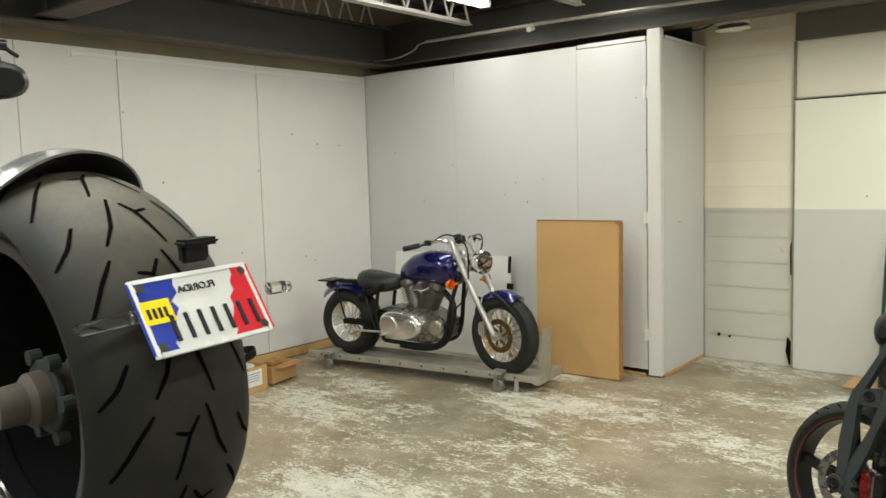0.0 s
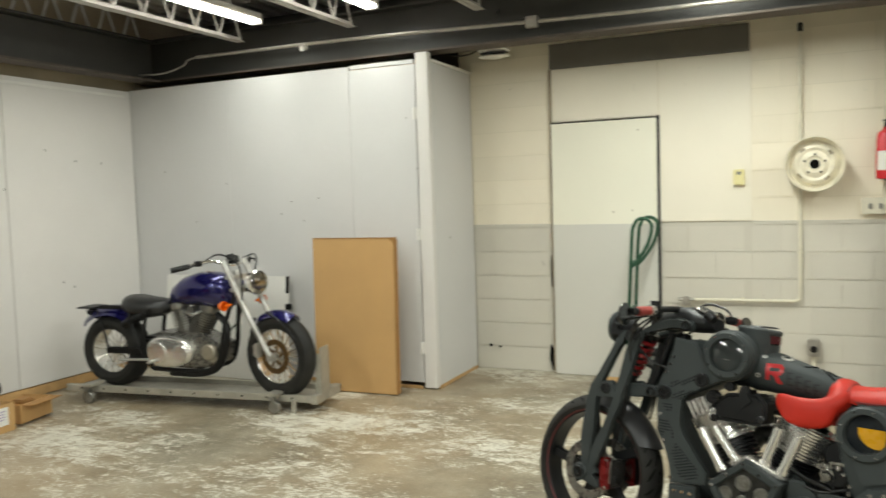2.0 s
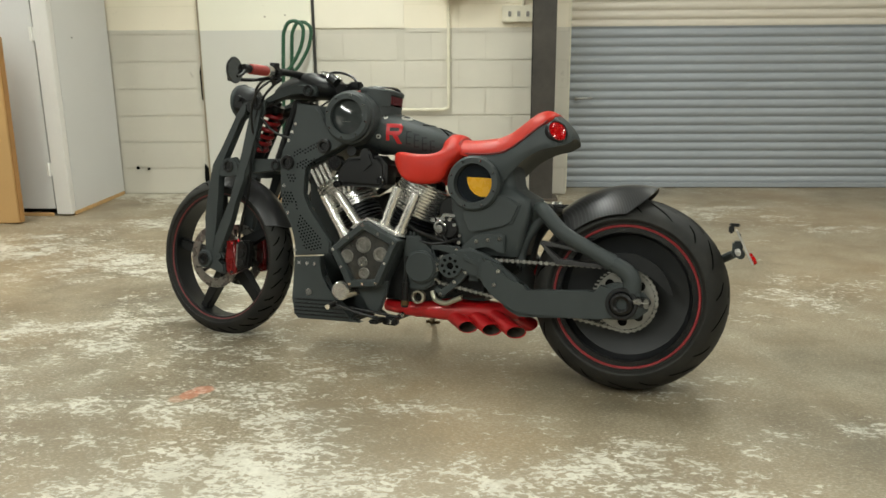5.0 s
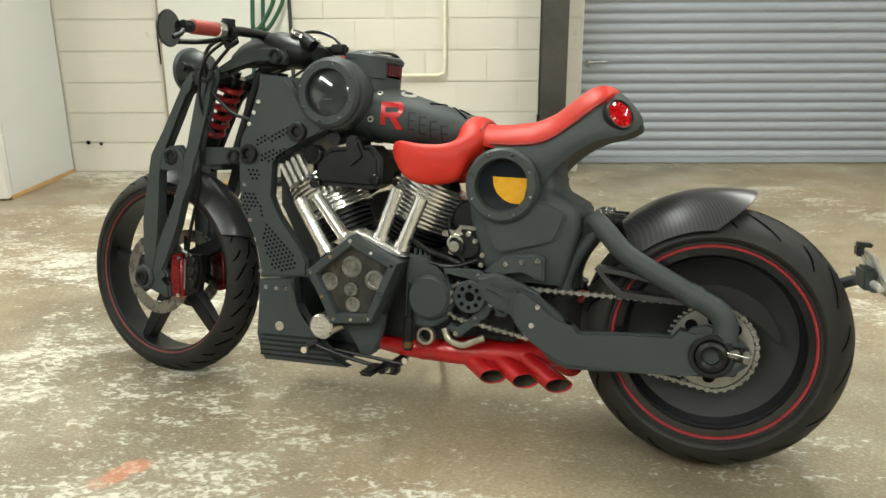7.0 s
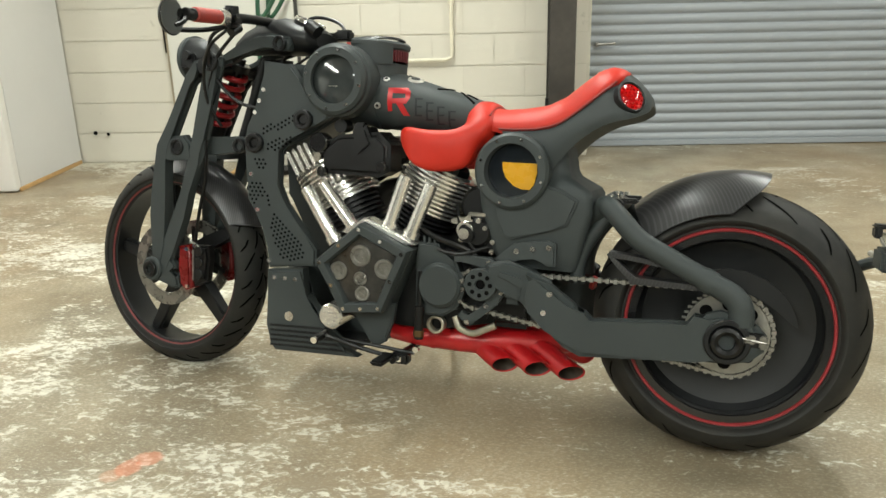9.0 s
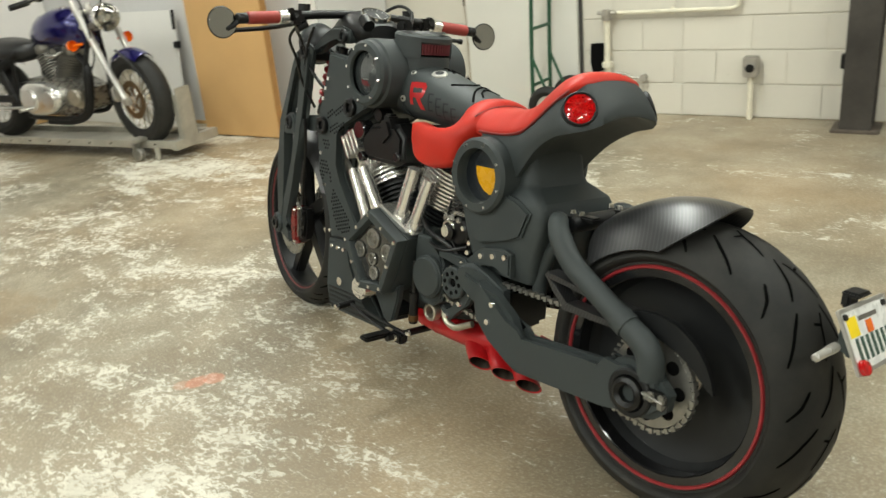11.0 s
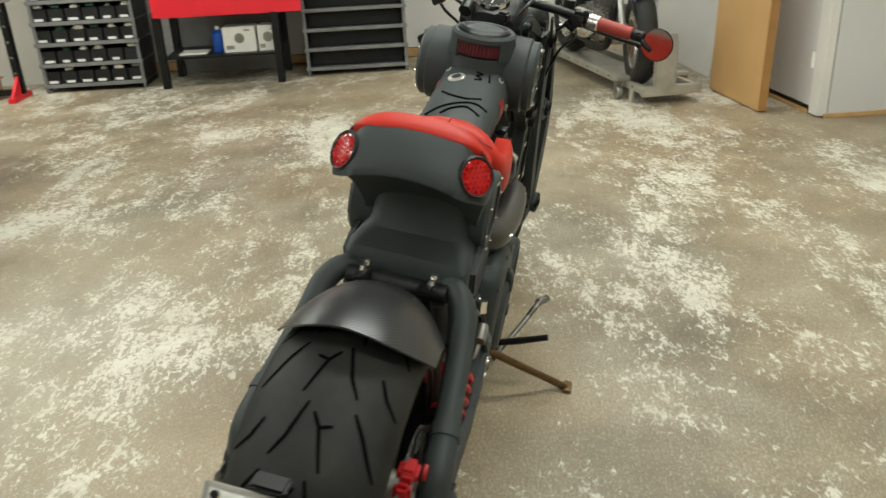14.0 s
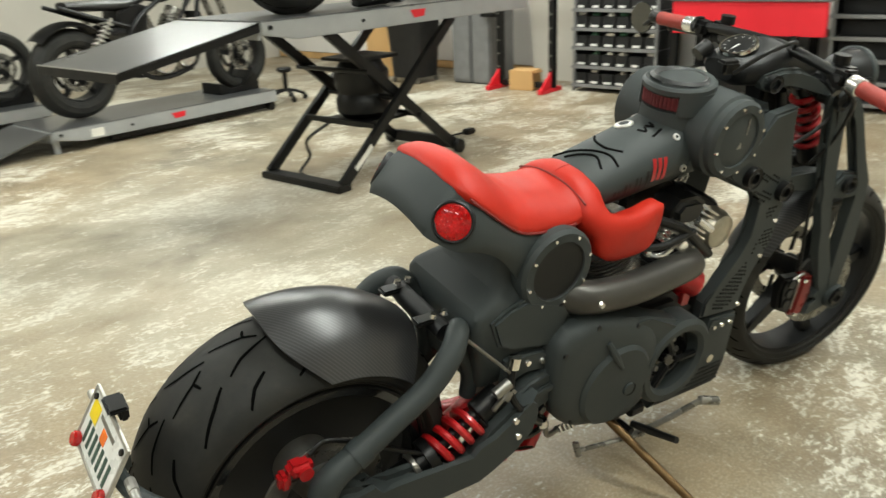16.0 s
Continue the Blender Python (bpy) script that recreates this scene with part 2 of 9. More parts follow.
def glass_material(name, col, rough=0.05):
    m, nt, p = nodes_of(name)
    p.inputs["Base Color"].default_value, p.inputs["Roughness"].default_value = col, rough
    p.inputs["Transmission Weight"].default_value, p.inputs["IOR"].default_value = 1.0, 1.3
    return m


M_FLOOR = floor_material()
M_BLOCK = two_tone("painted_block", S(238, 229, 208), S(205, 200, 187), 1.232, each=0.035)
M_MORTAR = two_tone("painted_joint", S(229, 220, 198), S(197, 192, 179), 1.232)
M_INFILL = two_tone("painted_infill", S(236, 229, 211), S(205, 200, 189), 1.232, grime=0.15)
M_DOORPAINT = two_tone("painted_door", S(234, 231, 213), S(206, 204, 195), 1.225, rough=0.45, grime=0.12)
M_SLAT = two_tone("painted_slats", S(204, 196, 182), S(151, 156, 161), 1.24, rough=0.42, grime=0.2)
M_PANEL = mat("white_panel_paint", S(216, 213, 208), 0.5, var=0.035, scale=1.6, fine=40, bump=0.05)
M_PANEL_GREY = mat("grey_panel_paint", S(204, 203, 201), 0.46, var=0.03, scale=1.4, fine=40, bump=0.05)
M_TRIM = mat("white_trim_paint", S(226, 224, 218), 0.4, var=0.04, scale=3)
M_RAWWOOD = mat("raw_wood", S(186, 150, 100), 0.7, var=0.2, scale=5, fine=60)
M_UPPERWALL = mat("upper_wall_paint", S(150, 138, 116), 0.75, var=0.15, scale=2)
M_PLAINWALL = mat("plain_wall_paint", S(196, 192, 182), 0.65, var=0.06, scale=1.2)
M_BEAM = mat("dark_beam_paint", S(56, 55, 51), 0.6, 0.1, var=0.2, scale=3)
M_COLUMN = mat("dark_worn_column", S(60, 56, 51), 0.6, 0.2, var=0.4, scale=3, fine=30)
M_RUST = mat("rusty_flange", S(86, 77, 68), 0.7, 0.2, var=0.3, scale=5)
M_DECK = mat("roof_deck", S(164, 163, 156), 0.55, 0.3, var=0.15, scale=2)
M_JOIST = mat("joist_paint", S(188, 186, 180), 0.5, 0.1, var=0.15, scale=6)
M_CONDUIT = mat("galvanised_conduit", S(176, 171, 162), 0.4, 0.7, var=0.15, scale=20)
M_CONDUIT_PAINT = mat("painted_conduit", S(216, 210, 190), 0.5, var=0.1, scale=12)
M_WHITE = mat("white_plastic", S(226, 224, 216), 0.35, var=0.04)
M_CARD = mat("cardboard", S(192, 153, 100), 0.8, var=0.06, scale=3, fine=140, bump=0.1)
M_CARD_DARK = mat("cardboard_edge", S(160, 118, 68), 0.85, var=0.12, scale=9)
M_GREEN = mat("green_tube_paint", S(38, 78, 56), 0.4, 0.2, var=0.2, scale=15)
M_STEEL = mat("worn_steel", S(150, 148, 142), 0.38, 0.85, var=0.2, scale=15)
M_ALU = mat("brushed_alu", S(190, 188, 182), 0.35, 0.75, var=0.12, scale=12)
M_CALIPER = mat("dark_red_caliper", S(112, 18, 18), 0.3, 0.2, var=0.2, scale=20)
M_SOFFIT = mat("soffit_grey", S(112, 108, 100), 0.6, var=0.12, scale=3)
M_MIRRORDARK = mat("tinted_mirror", S(150, 150, 146), 0.08, 1.0, var=0.05, bump=0.0)
M_CHROME = mat("chrome", S(244, 243, 240), 0.10, 1.0, var=0.03, bump=0.0, rvar=0.06)
M_GEAR = mat("dark_gear_steel", S(124, 122, 116), 0.28, 0.7, var=0.25, scale=30)
M_GEARLIGHT = mat("bright_gear_steel", S(138, 136, 130), 0.32, 0.75, var=0.3, scale=40)
M_WHEEL = mat("black_wheel_paint", S(33, 34, 35), 0.42, 0.0, spec=0.45, var=0.15, scale=9, fine=200, bump=0.04)
M_POLISHED = mat("polished_alu", S(232, 230, 225), 0.22, 0.88, var=0.04, scale=12, bump=0.0, rvar=0.06)
M_ENGINE = mat("cast_engine", S(176, 170, 154), 0.36, 0.8, var=0.18, scale=18)
M_GREY = mat("matte_gunmetal", S(52, 57, 57), 0.56, 0.0, spec=0.32, var=0.08, scale=9, fine=220, bump=0.06)
M_ENGRAVED = mat("engraved_gunmetal", S(34, 37, 38), 0.6, 0.0, spec=0.3, var=0.1, scale=9)
M_GREY_DARK = mat("matte_black_paint", S(18, 19, 20), 0.46, 0.05, spec=0.35, var=0.12, scale=9, fine=200, bump=0.05)
M_BLACK = mat("black_plastic", S(11, 11, 11), 0.4, 0.0, spec=0.35, var=0.2, scale=12)
# flat black that puts the shade of holes and gaps into colour
M_VOID = mat("void_black", S(8, 8, 8), 0.9, 0.0, spec=0.1, var=0.2)
M_GLOSSBLACK = mat("gloss_black", S(22, 22, 23), 0.16, 0.0, var=0.1, bump=0.01, rvar=0.05, coat=0.3)
M_TYRE = tyre_material("tyre_rubber", 0.95)
M_TYRE_DUSTY_TOPLIT = tyre_material("dusty_toplit_tyre_rubber", 0.6, True)
M_GROOVE = mat("groove_shade_black", S(7, 7, 7), 0.95, var=0.1, spec=0.04)
M_CARBON = carbon_material()
M_SATIN = mat("satin_black_fender", S(146, 146, 144), 0.30, 0.7, var=0.1, scale=8, bump=0.02)
M_REDLEATHER = mat("red_leather", S(176, 38, 23), 0.48, var=0.10, scale=9, fine=260, bump=0.16, spec=0.28)
M_SEAM = mat("dark_red_stitching", S(112, 26, 20), 0.6, var=0.15, scale=40)
M_PIPE = mat("heat_tinted_pipe", S(74, 72, 68), 0.36, 0.55, var=0.14, scale=9, bump=0.02)
M_SOOT = mat("sooty_steel", S(70, 62, 54), 0.55, 0.5, var=0.25, scale=40)
M_REDSPRING = mat("red_spring_paint", S(142, 22, 26), 0.32, 0.1, var=0.15, scale=20)
M_CANGLASS = mat("grey_lens_glass", S(52, 56, 56), 0.05, 0.0, var=0.25, scale=14, coat=0.8, bump=0.0, rvar=0.02)
M_REDPAINT = mat("red_paint", S(172, 22, 26), 0.34, 0.1, var=0.15, scale=14, coat=0.2)
M_REDRING = mat("red_rim_stripe", S(134, 36, 40), 0.4, var=0.15, scale=30)
M_REDDULL = mat("dull_red_stripe", S(104, 38, 38), 0.55, var=0.25, scale=30)
M_REDGRIP = mat("red_grip", S(146, 52, 44), 0.6, var=0.12, scale=40, fine=400, bump=0.3)
M_REDFILTER = mat("red_filter", S(86, 22, 28), 0.6, var=0.2, scale=60)
M_REDSIGN = mat("red_cabinet", S(214, 30, 44), 0.4, var=0.06, scale=4)
M_LAMPRED = mat("red_lens", S(180, 10, 12), 0.12, 0.0, var=0.35, scale=120, coat=0.5)
M_AMBER = mat("amber_lens", S(232, 110, 20), 0.15, var=0.1, coat=0.4)
M_YELLOW = mat("amber_fluid", S(206, 150, 12), 0.25, var=0.06, coat=0.3)
M_STICKER = mat("yellow_sticker", S(244, 214, 20), 0.4, var=0.04)
M_DARKGLASS = mat("dark_window", S(26, 30, 34), 0.06, 0.0, var=0.2, coat=0.6, bump=0.0)
M_SMOKE = mat("smoky_window", S(54, 53, 50), 0.12, 0.1, var=0.45, scale=30, coat=0.6, bump=0.0)
M_BLUEPAINT = mat("metallic_blue_paint", S(22, 19, 86), 0.22, 0.5, var=0.2, scale=30, bump=0.0, coat=0.9)
M_SEATBLACK = mat("black_vinyl", S(30, 30, 31), 0.38, var=0.15, scale=20, fine=260)
M_BRASS = mat("bronze_disc", S(104, 82, 54), 0.4, 0.8, var=0.25, scale=40)
M_PLATE = mat("plate_white", S(224, 224, 220), 0.3, var=0.04, scale=20)
M_PLATEBLUE = mat("plate_blue", S(34, 54, 150), 0.35, var=0.08, scale=30)
M_INK = mat("plate_ink", S(46, 74, 62), 0.5, var=0.1)
M_INKBLACK = mat("black_ink", S(24, 24, 26), 0.5, var=0.1)
M_LIFTGREY = mat("lift_grey_paint", S(160, 162, 162), 0.42, 0.15, var=0.08, scale=6)
M_LIFTDECK = mat("lift_deck_plate", S(126, 127, 128), 0.30, 0.8, var=0.06, scale=2.5, rvar=0.06)
M_RACK = mat("rack_grey_paint", S(120, 120, 120), 0.5, 0.2, var=0.12, scale=10)
M_BINBLACK = mat("black_bin", S(15, 15, 16), 0.6, var=0.15, scale=12)
M_BLUE = mat("blue_plastic", S(30, 80, 170), 0.35, var=0.1)
M_PURPLE = mat("purple_label", S(120, 76, 160), 0.5, var=0.08)
M_DOLLY = mat("dolly_steel", S(172, 168, 156), 0.42, 0.45, var=0.2, scale=9)
M_EXTRED = mat("extinguisher_red", S(196, 22, 34), 0.25, var=0.08, coat=0.4)
M_ORANGE = mat("orange_tool", S(240, 150, 20), 0.4, var=0.06)
M_CREAM = mat("cream_plastic", S(224, 214, 160), 0.4, var=0.05)
M_RIMCREAM = mat("cream_wheel_paint", S(222, 214, 192), 0.42, 0.05, var=0.12, scale=14)
M_TUBE = emit_material("lit_tube", (1.0, 0.96, 0.88, 1), 9.0)
M_GLASS = glass_material("clear_lens", (0.92, 0.93, 0.93, 1))

# ---- mesh helpers ----
def finish(name, bm, material, smooth=35):
    me = bpy.data.meshes.new(name)
    bmesh.ops.recalc_face_normals(bm, faces=bm.faces)
    bm.to_mesh(me)
    bm.free()
    for poly in me.polygons:
        poly.use_smooth = True
    me.set_sharp_from_angle(angle=radians(smooth))
    me.materials.append(material)
    return me


def part(name, bm, material, parent, label="", smooth=35):
    ob = new(name, finish(name, bm, material, smooth))
    ob.parent = parent
    return tagged(ob, label) if label else ob


def solid(name, bm, material, label, category, kind="", m=None, group=""):
    """A thing or a piece of the setting that is one mesh."""
    ob = new(name, finish(name, bm, material))
    if m is not None:
        ob.matrix_world = m
    return tagged(ob, label, category, group, kind)


def thing(name, m, label, category, group="", kind=""):
    ob = new(name)
    ob.matrix_world = m
    ob.empty_display_size = 0.1
    return tagged(ob, label, category, group, kind)


def B(*adders):
    bm = bmesh.new()
    for a in adders:
        a(bm)
    return bm


def apply(bm, verts, m):
    if m is not None:
        bmesh.ops.transform(bm, matrix=m, verts=verts)


def box(c, s, bevel=0.0, m=None, seg=2):
    def add(bm):
        vs = bmesh.ops.create_cube(bm, size=1.0)["verts"]
        bmesh.ops.transform(bm, matrix=Matrix.Translation(c) @ Matrix.Diagonal((*s, 1)), verts=vs)
        if bevel:
            es = {e for v in vs for e in v.link_edges}
            r = bmesh.ops.bevel(bm, geom=list(es), offset=bevel, segments=seg, affect="EDGES", clamp_overlap=True)
            vs = list({v for f in r["faces"] for v in f.verts} | {v for v in vs if v.is_valid})
        apply(bm, vs, m)
    return add


def cyl(p0, p1, r0, r1=None, n=18, bevel=0.0):
    def add(bm):
        a, b = Vector(p0), Vector(p1)
        d = b - a
        ra, rb = r0, r0 if r1 is None else r1
        q = d.to_track_quat("Z", "Y").to_matrix()
        rings = []
        stops = [(0, ra)] if not bevel else [(0, ra - bevel), (bevel / d.length, ra)]
        stops += [(1, rb)] if not bevel else [(1 - bevel / d.length, rb), (1, rb - bevel)]
        for k, r in stops:
            rings.append([bm.verts.new(a + d * k + q @ Vector((r * math.cos(2 * math.pi * i / n), r * math.sin(2 * math.pi * i / n), 0))) for i in range(n)])
        for u, v in zip(rings, rings[1:]):
            for i in range(n):
                bm.faces.new((u[i], u[(i + 1) % n], v[(i + 1) % n], v[i]))
        bm.faces.new(rings[0][::-1])
        bm.faces.new(rings[-1])
    return add


def smooth_path(pts, per=6):
    """Catmull-Rom through the points."""
    p = [Vector(x) for x in pts]
    p = [2 * p[0] - p[1]] + p + [2 * p[-1] - p[-2]]
    out = []
    for i in range(1, len(p) - 2):
        for k in range(per):
            t = k / per
            out.append(0.5 * (2 * p[i] + (p[i + 1] - p[i - 1]) * t + (2 * p[i - 1] - 5 * p[i] + 4 * p[i + 1] - p[i + 2]) * t * t + (3 * p[i] - p[i - 1] - 3 * p[i + 1] + p[i + 2]) * t ** 3))
    return out + [p[-2]]


def tube(pts, r, n=10, per=6, closed=False, flat=None):
    """A round (or, with flat=(width, height), an oval) bar along a smooth path. r may be a list, one for each point given."""
    def add(bm):
        path = smooth_path(pts, per) if per > 1 else [Vector(x) for x in pts]
        if isinstance(r, (list, tuple)):
            rs = [np.interp(i / (len(path) - 1) * (len(r) - 1), range(len(r)), r) for i in range(len(path))]
        else:
            rs = [r] * len(path)
        rings, up = [], None
        for i, p in enumerate(path):
            if closed:
                d = (path[(i + 1) % len(path)] - path[i - 1]).normalized()
            else:
                d = (path[min(i + 1, len(path) - 1)] - path[max(i - 1, 0)]).normalized()
            if up is None:
                up = Vector((0, 0, 1)) if abs(d.z) < 0.9 else Vector((1, 0, 0))
            up = (up - d * up.dot(d)).normalized()
            side = d.cross(up)
            w, h = (rs[i], rs[i]) if flat is None else (flat[0] / 2, flat[1] / 2)
            rings.append([bm.verts.new(p + side * (w * math.cos(2 * math.pi * k / n)) + up * (h * math.sin(2 * math.pi * k / n))) for k in range(n)])
        pairs = list(zip(rings, rings[1:])) + ([(rings[-1], rings[0])] if closed else [])
        for u, v in pairs:
            for k in range(n):
                bm.faces.new((u[k], u[(k + 1) % n], v[(k + 1) % n], v[k]))
        if not closed:
            bm.faces.new(rings[0][::-1])
            bm.faces.new(rings[-1])
    return add


def lathe(profile, m, n=48, closed=False):
    """Turns a profile of (radius, along) about the local Y axis of m."""
    def add(bm):
        rings = []
        for r, a in profile:
            rings.append([bm.verts.new(m @ Vector((r * math.cos(2 * math.pi * i / n), a, r * math.sin(2 * math.pi * i / n)))) for i in range(n)] if r > 1e-5 else [bm.verts.new(m @ Vector((0, a, 0)))])
        pairs = list(zip(rings, rings[1:])) + ([(rings[-1], rings[0])] if closed else [])
        for u, v in pairs:
            for i in range(n):
                j = (i + 1) % n
                if len(u) == 1 and len(v) == 1:
                    continue
                if len(u) == 1:
                    bm.faces.new((u[0], v[i], v[j]))
                elif len(v) == 1:
                    bm.faces.new((u[i], u[j], v[0]))
                else:
                    bm.faces.new((u[i], u[j], v[j], v[i]))
        if not closed:
            for ring in (rings[0], rings[-1]):
                if len(ring) > 1 and profile[0][0] != profile[-1][0]:
                    pass
    return add


def prism(poly, y0, y1, bevel=0.0, m=None, seg=2):
    """A polygon of (x, z) between y0 and y1, with rounded edges."""
    def add(bm):
        a = [bm.verts.new((x, y0, z)) for x, z in poly]
        b = [bm.verts.new((x, y1, z)) for x, z in poly]
        fs = [bm.faces.new(a[::-1]), bm.faces.new(b)]
        k = len(poly)
        fs += [bm.faces.new((a[i], a[(i + 1) % k], b[(i + 1) % k], b[i])) for i in range(k)]
        vs = a + b
        if bevel:
            es = list({e for f in fs[:2] for e in f.edges})
            r = bmesh.ops.bevel(bm, geom=es, offset=bevel, segments=seg, affect="EDGES", clamp_overlap=True)
            vs = list({v for v in vs if v.is_valid} | {v for f in r["faces"] for v in f.verts})
        apply(bm, vs, m)
    return add


def strip(pts, widths, y0, y1, bevel=0.004):
    """A flat bar of changing width along a line of (x, z), between y0 and y1."""
    pv = [Vector((x, z)) for x, z in pts]
    ws = widths if isinstance(widths, (list, tuple)) else [widths] * len(pv)
    lft, rgt = [], []
    for i, p in enumerate(pv):
        d = (pv[min(i + 1, len(pv) - 1)] - pv[max(i - 1, 0)]).normalized()
        nrm = Vector((-d.y, d.x)) * ws[i] / 2
        lft.append(tuple(p + nrm))
        rgt.append(tuple(p - nrm))
    return prism(lft + rgt[::-1], y0, y1, bevel)


def ring_plate(cx, cz, ro, ri, y0, y1, n=40, bevel=0.003):
    """A flat ring in the xz plane."""
    b = bevel
    prof = [(ri, y0 + b), (ri + b, y0), (ro - b, y0), (ro, y0 + b), (ro, y1 - b), (ro - b, y1), (ri + b, y1), (ri, y1 - b)]
    return lathe(prof, Matrix.Translation((cx, 0, cz)), n, closed=True)


def disc(cx, cz, r, y0, y1, n=32, bevel=0.003):
    b = bevel
    return lathe([(0, y0), (r - b, y0), (r, y0 + b), (r, y1 - b), (r - b, y1), (0, y1)], Matrix.Translation((cx, 0, cz)), n)


def grid(fn, nu, nv, thick=0.0):
    """A sheet of points fn(s, t), s and t from 0 to 1, with thickness along its normals."""
    def add(bm):
        vs = [[bm.verts.new(fn(i / nu, j / nv)) for j in range(nv + 1)] for i in range(nu + 1)]
        fs = [bm.faces.new((vs[i][j], vs[i + 1][j], vs[i + 1][j + 1], vs[i][j + 1])) for i in range(nu) for j in range(nv)]
        if thick:
            bmesh.ops.recalc_face_normals(bm, faces=fs)
            bmesh.ops.solidify(bm, geom=fs, thickness=thick)
    return add


def loft(sections, cap=True):
    """Skins closed sections, each a list of 3D points of one count."""
    def add(bm):
        rings = [[bm.verts.new(p) for p in sec] for sec in sections]
        k = len(rings[0])
        for u, v in zip(rings, rings[1:]):
            for i in range(k):
                bm.faces.new((u[i], u[(i + 1) % k], v[(i + 1) % k], v[i]))
        if cap:
            bm.faces.new(rings[0][::-1])
            bm.faces.new(rings[-1])
    return add


def oval(x, zc, ry, rz, n=20, power=2.4, tilt=0.0, yc=0.0):
    """A rounded section across the x axis, for loft."""
    out = []
    for i in range(n):
        a = 2 * math.pi * i / n
        ca, sa = math.cos(a), math.sin(a)
        y = ry * math.copysign(abs(ca) ** (2 / power), ca)
        z = rz * math.copysign(abs(sa) ** (2 / power), sa)
        out.append(Vector((x + tilt * z, yc + y, zc + z)))
    return out


def coil(p0, p1, r, wire, turns, n=7, per_turn=14):
    a, b = Vector(p0), Vector(p1)
    q = (b - a).to_track_quat("Z", "Y").to_matrix()
    pts = [a + (b - a) * (i / (turns * per_turn)) + q @ Vector((r * math.cos(2 * math.pi * i / per_turn), r * math.sin(2 * math.pi * i / per_turn), 0)) for i in range(turns * per_turn + 1)]
    return tube(pts, wire, n, per=1)


def text_mesh(body, size, depth=0.0):
    cu = bpy.data.curves.new("lettering", "FONT")
    cu.body, cu.size, cu.extrude, cu.align_x, cu.align_y = body, size, depth, "CENTER", "CENTER"
    ob = new("lettering", cu)
    bpy.context.view_layer.update()
    me = bpy.data.meshes.new_from_object(ob.evaluated_get(bpy.context.evaluated_depsgraph_get()))
    bpy.data.objects.remove(ob)
    return me


def text_part(name, body, size, m, material, parent, label="", depth=0.001):
    me = text_mesh(body, size, depth)
    me.materials.clear()
    me.materials.append(material)
    me.transform(m)
    ob = new(name, me)
    ob.parent = parent
    return tagged(ob, label) if label else ob


def bolt(p, d, r=0.007, h=0.006):
    p, d = Vector(p), Vector(d).normalized()
    return cyl(p, p + d * h, r, r * 0.8, 10)


def L(*adders):
    return adders


def pieces(name, adders, material, parent, label=""):
    for a in adders:
        part(name, B(a), material, parent, label)


# ---- the room ----
WEST, EAST, SOUTH, NORTH, CLOSET_Y, CLOSET_X = -5.45, 5.6, -4.6, 6.46, 5.63, -2.45
DECK_Z = 3.24
solid("floor", B(box(((WEST + EAST) / 2, (SOUTH + 7.2) / 2, -0.06), (EAST - WEST + 0.6, 7.2 - SOUTH + 0.4, 0.12))), M_FLOOR,
      "worn brown concrete floor with flaking pale coating", "floor", "structure")
solid("wall_west", B(box((WEST - 0.1, 1.1, DECK_Z / 2), (0.19, 11.6, DECK_Z))), M_UPPERWALL, "beige painted block wall above white panels", "wall", "structure")
solid("wall_south", B(box((0, SOUTH - 0.1, DECK_Z / 2), (EAST - WEST, 0.2, DECK_Z))), M_PLAINWALL, "plain off-white painted wall", "wall", "structure")
solid("wall_east", B(box((EAST + 0.1, 1.1, DECK_Z / 2), (0.2, 11.9, DECK_Z))), M_PLAINWALL, "plain off-white painted wall", "wall", "structure")
solid("wall_closet_back", B(box(((WEST + CLOSET_X) / 2, 6.6, DECK_Z / 2), (CLOSET_X - WEST, 0.12, DECK_Z))), M_BEAM, "dark wall behind the closet panels", "wall", "structure")

# white panels on the west wall, over a raw wooden strip
west_panels = thing("wall_panelling", Matrix(), "white painted sheet panels screwed to the wall", "wall panel", kind="structure")
edges_y = [-4.58, -3.62, -2.41, -1.2, 0.0, 1.21, 2.42, 3.12, 4.34, 5.625]
for y0, y1 in zip(edges_y, edges_y[1:]):
    part("panel", B(box((WEST + 0.012, (y0 + y1) / 2, 1.30), (0.024, y1 - y0 - 0.004, 2.42), 0.003)), M_PANEL, west_panels)
part("base_strip", B(box((WEST + 0.016, 0.5, 0.045), (0.03, 10.1, 0.075), 0.004)), M_RAWWOOD, west_panels, "raw wooden strip at the floor")
part("trim_rail", B(box((WEST + 0.022, 4.16, 2.462), (0.02, 2.78, 0.022), 0.003), box((WEST + 0.03, 2.8, 2.458), (0.03, 0.03, 0.036), 0.004)), M_TRIM, west_panels, "thin rail near the panel tops")
rng = random.Random(4)
part("screw_mark", B(*[box((WEST + 0.0255, 2.5 + 3.0 * rng.random(), 0.5 + 1.7 * rng.random()), (0.004, 0.012, 0.016), 0.001) for _ in range(16)]), M_STEEL, west_panels)

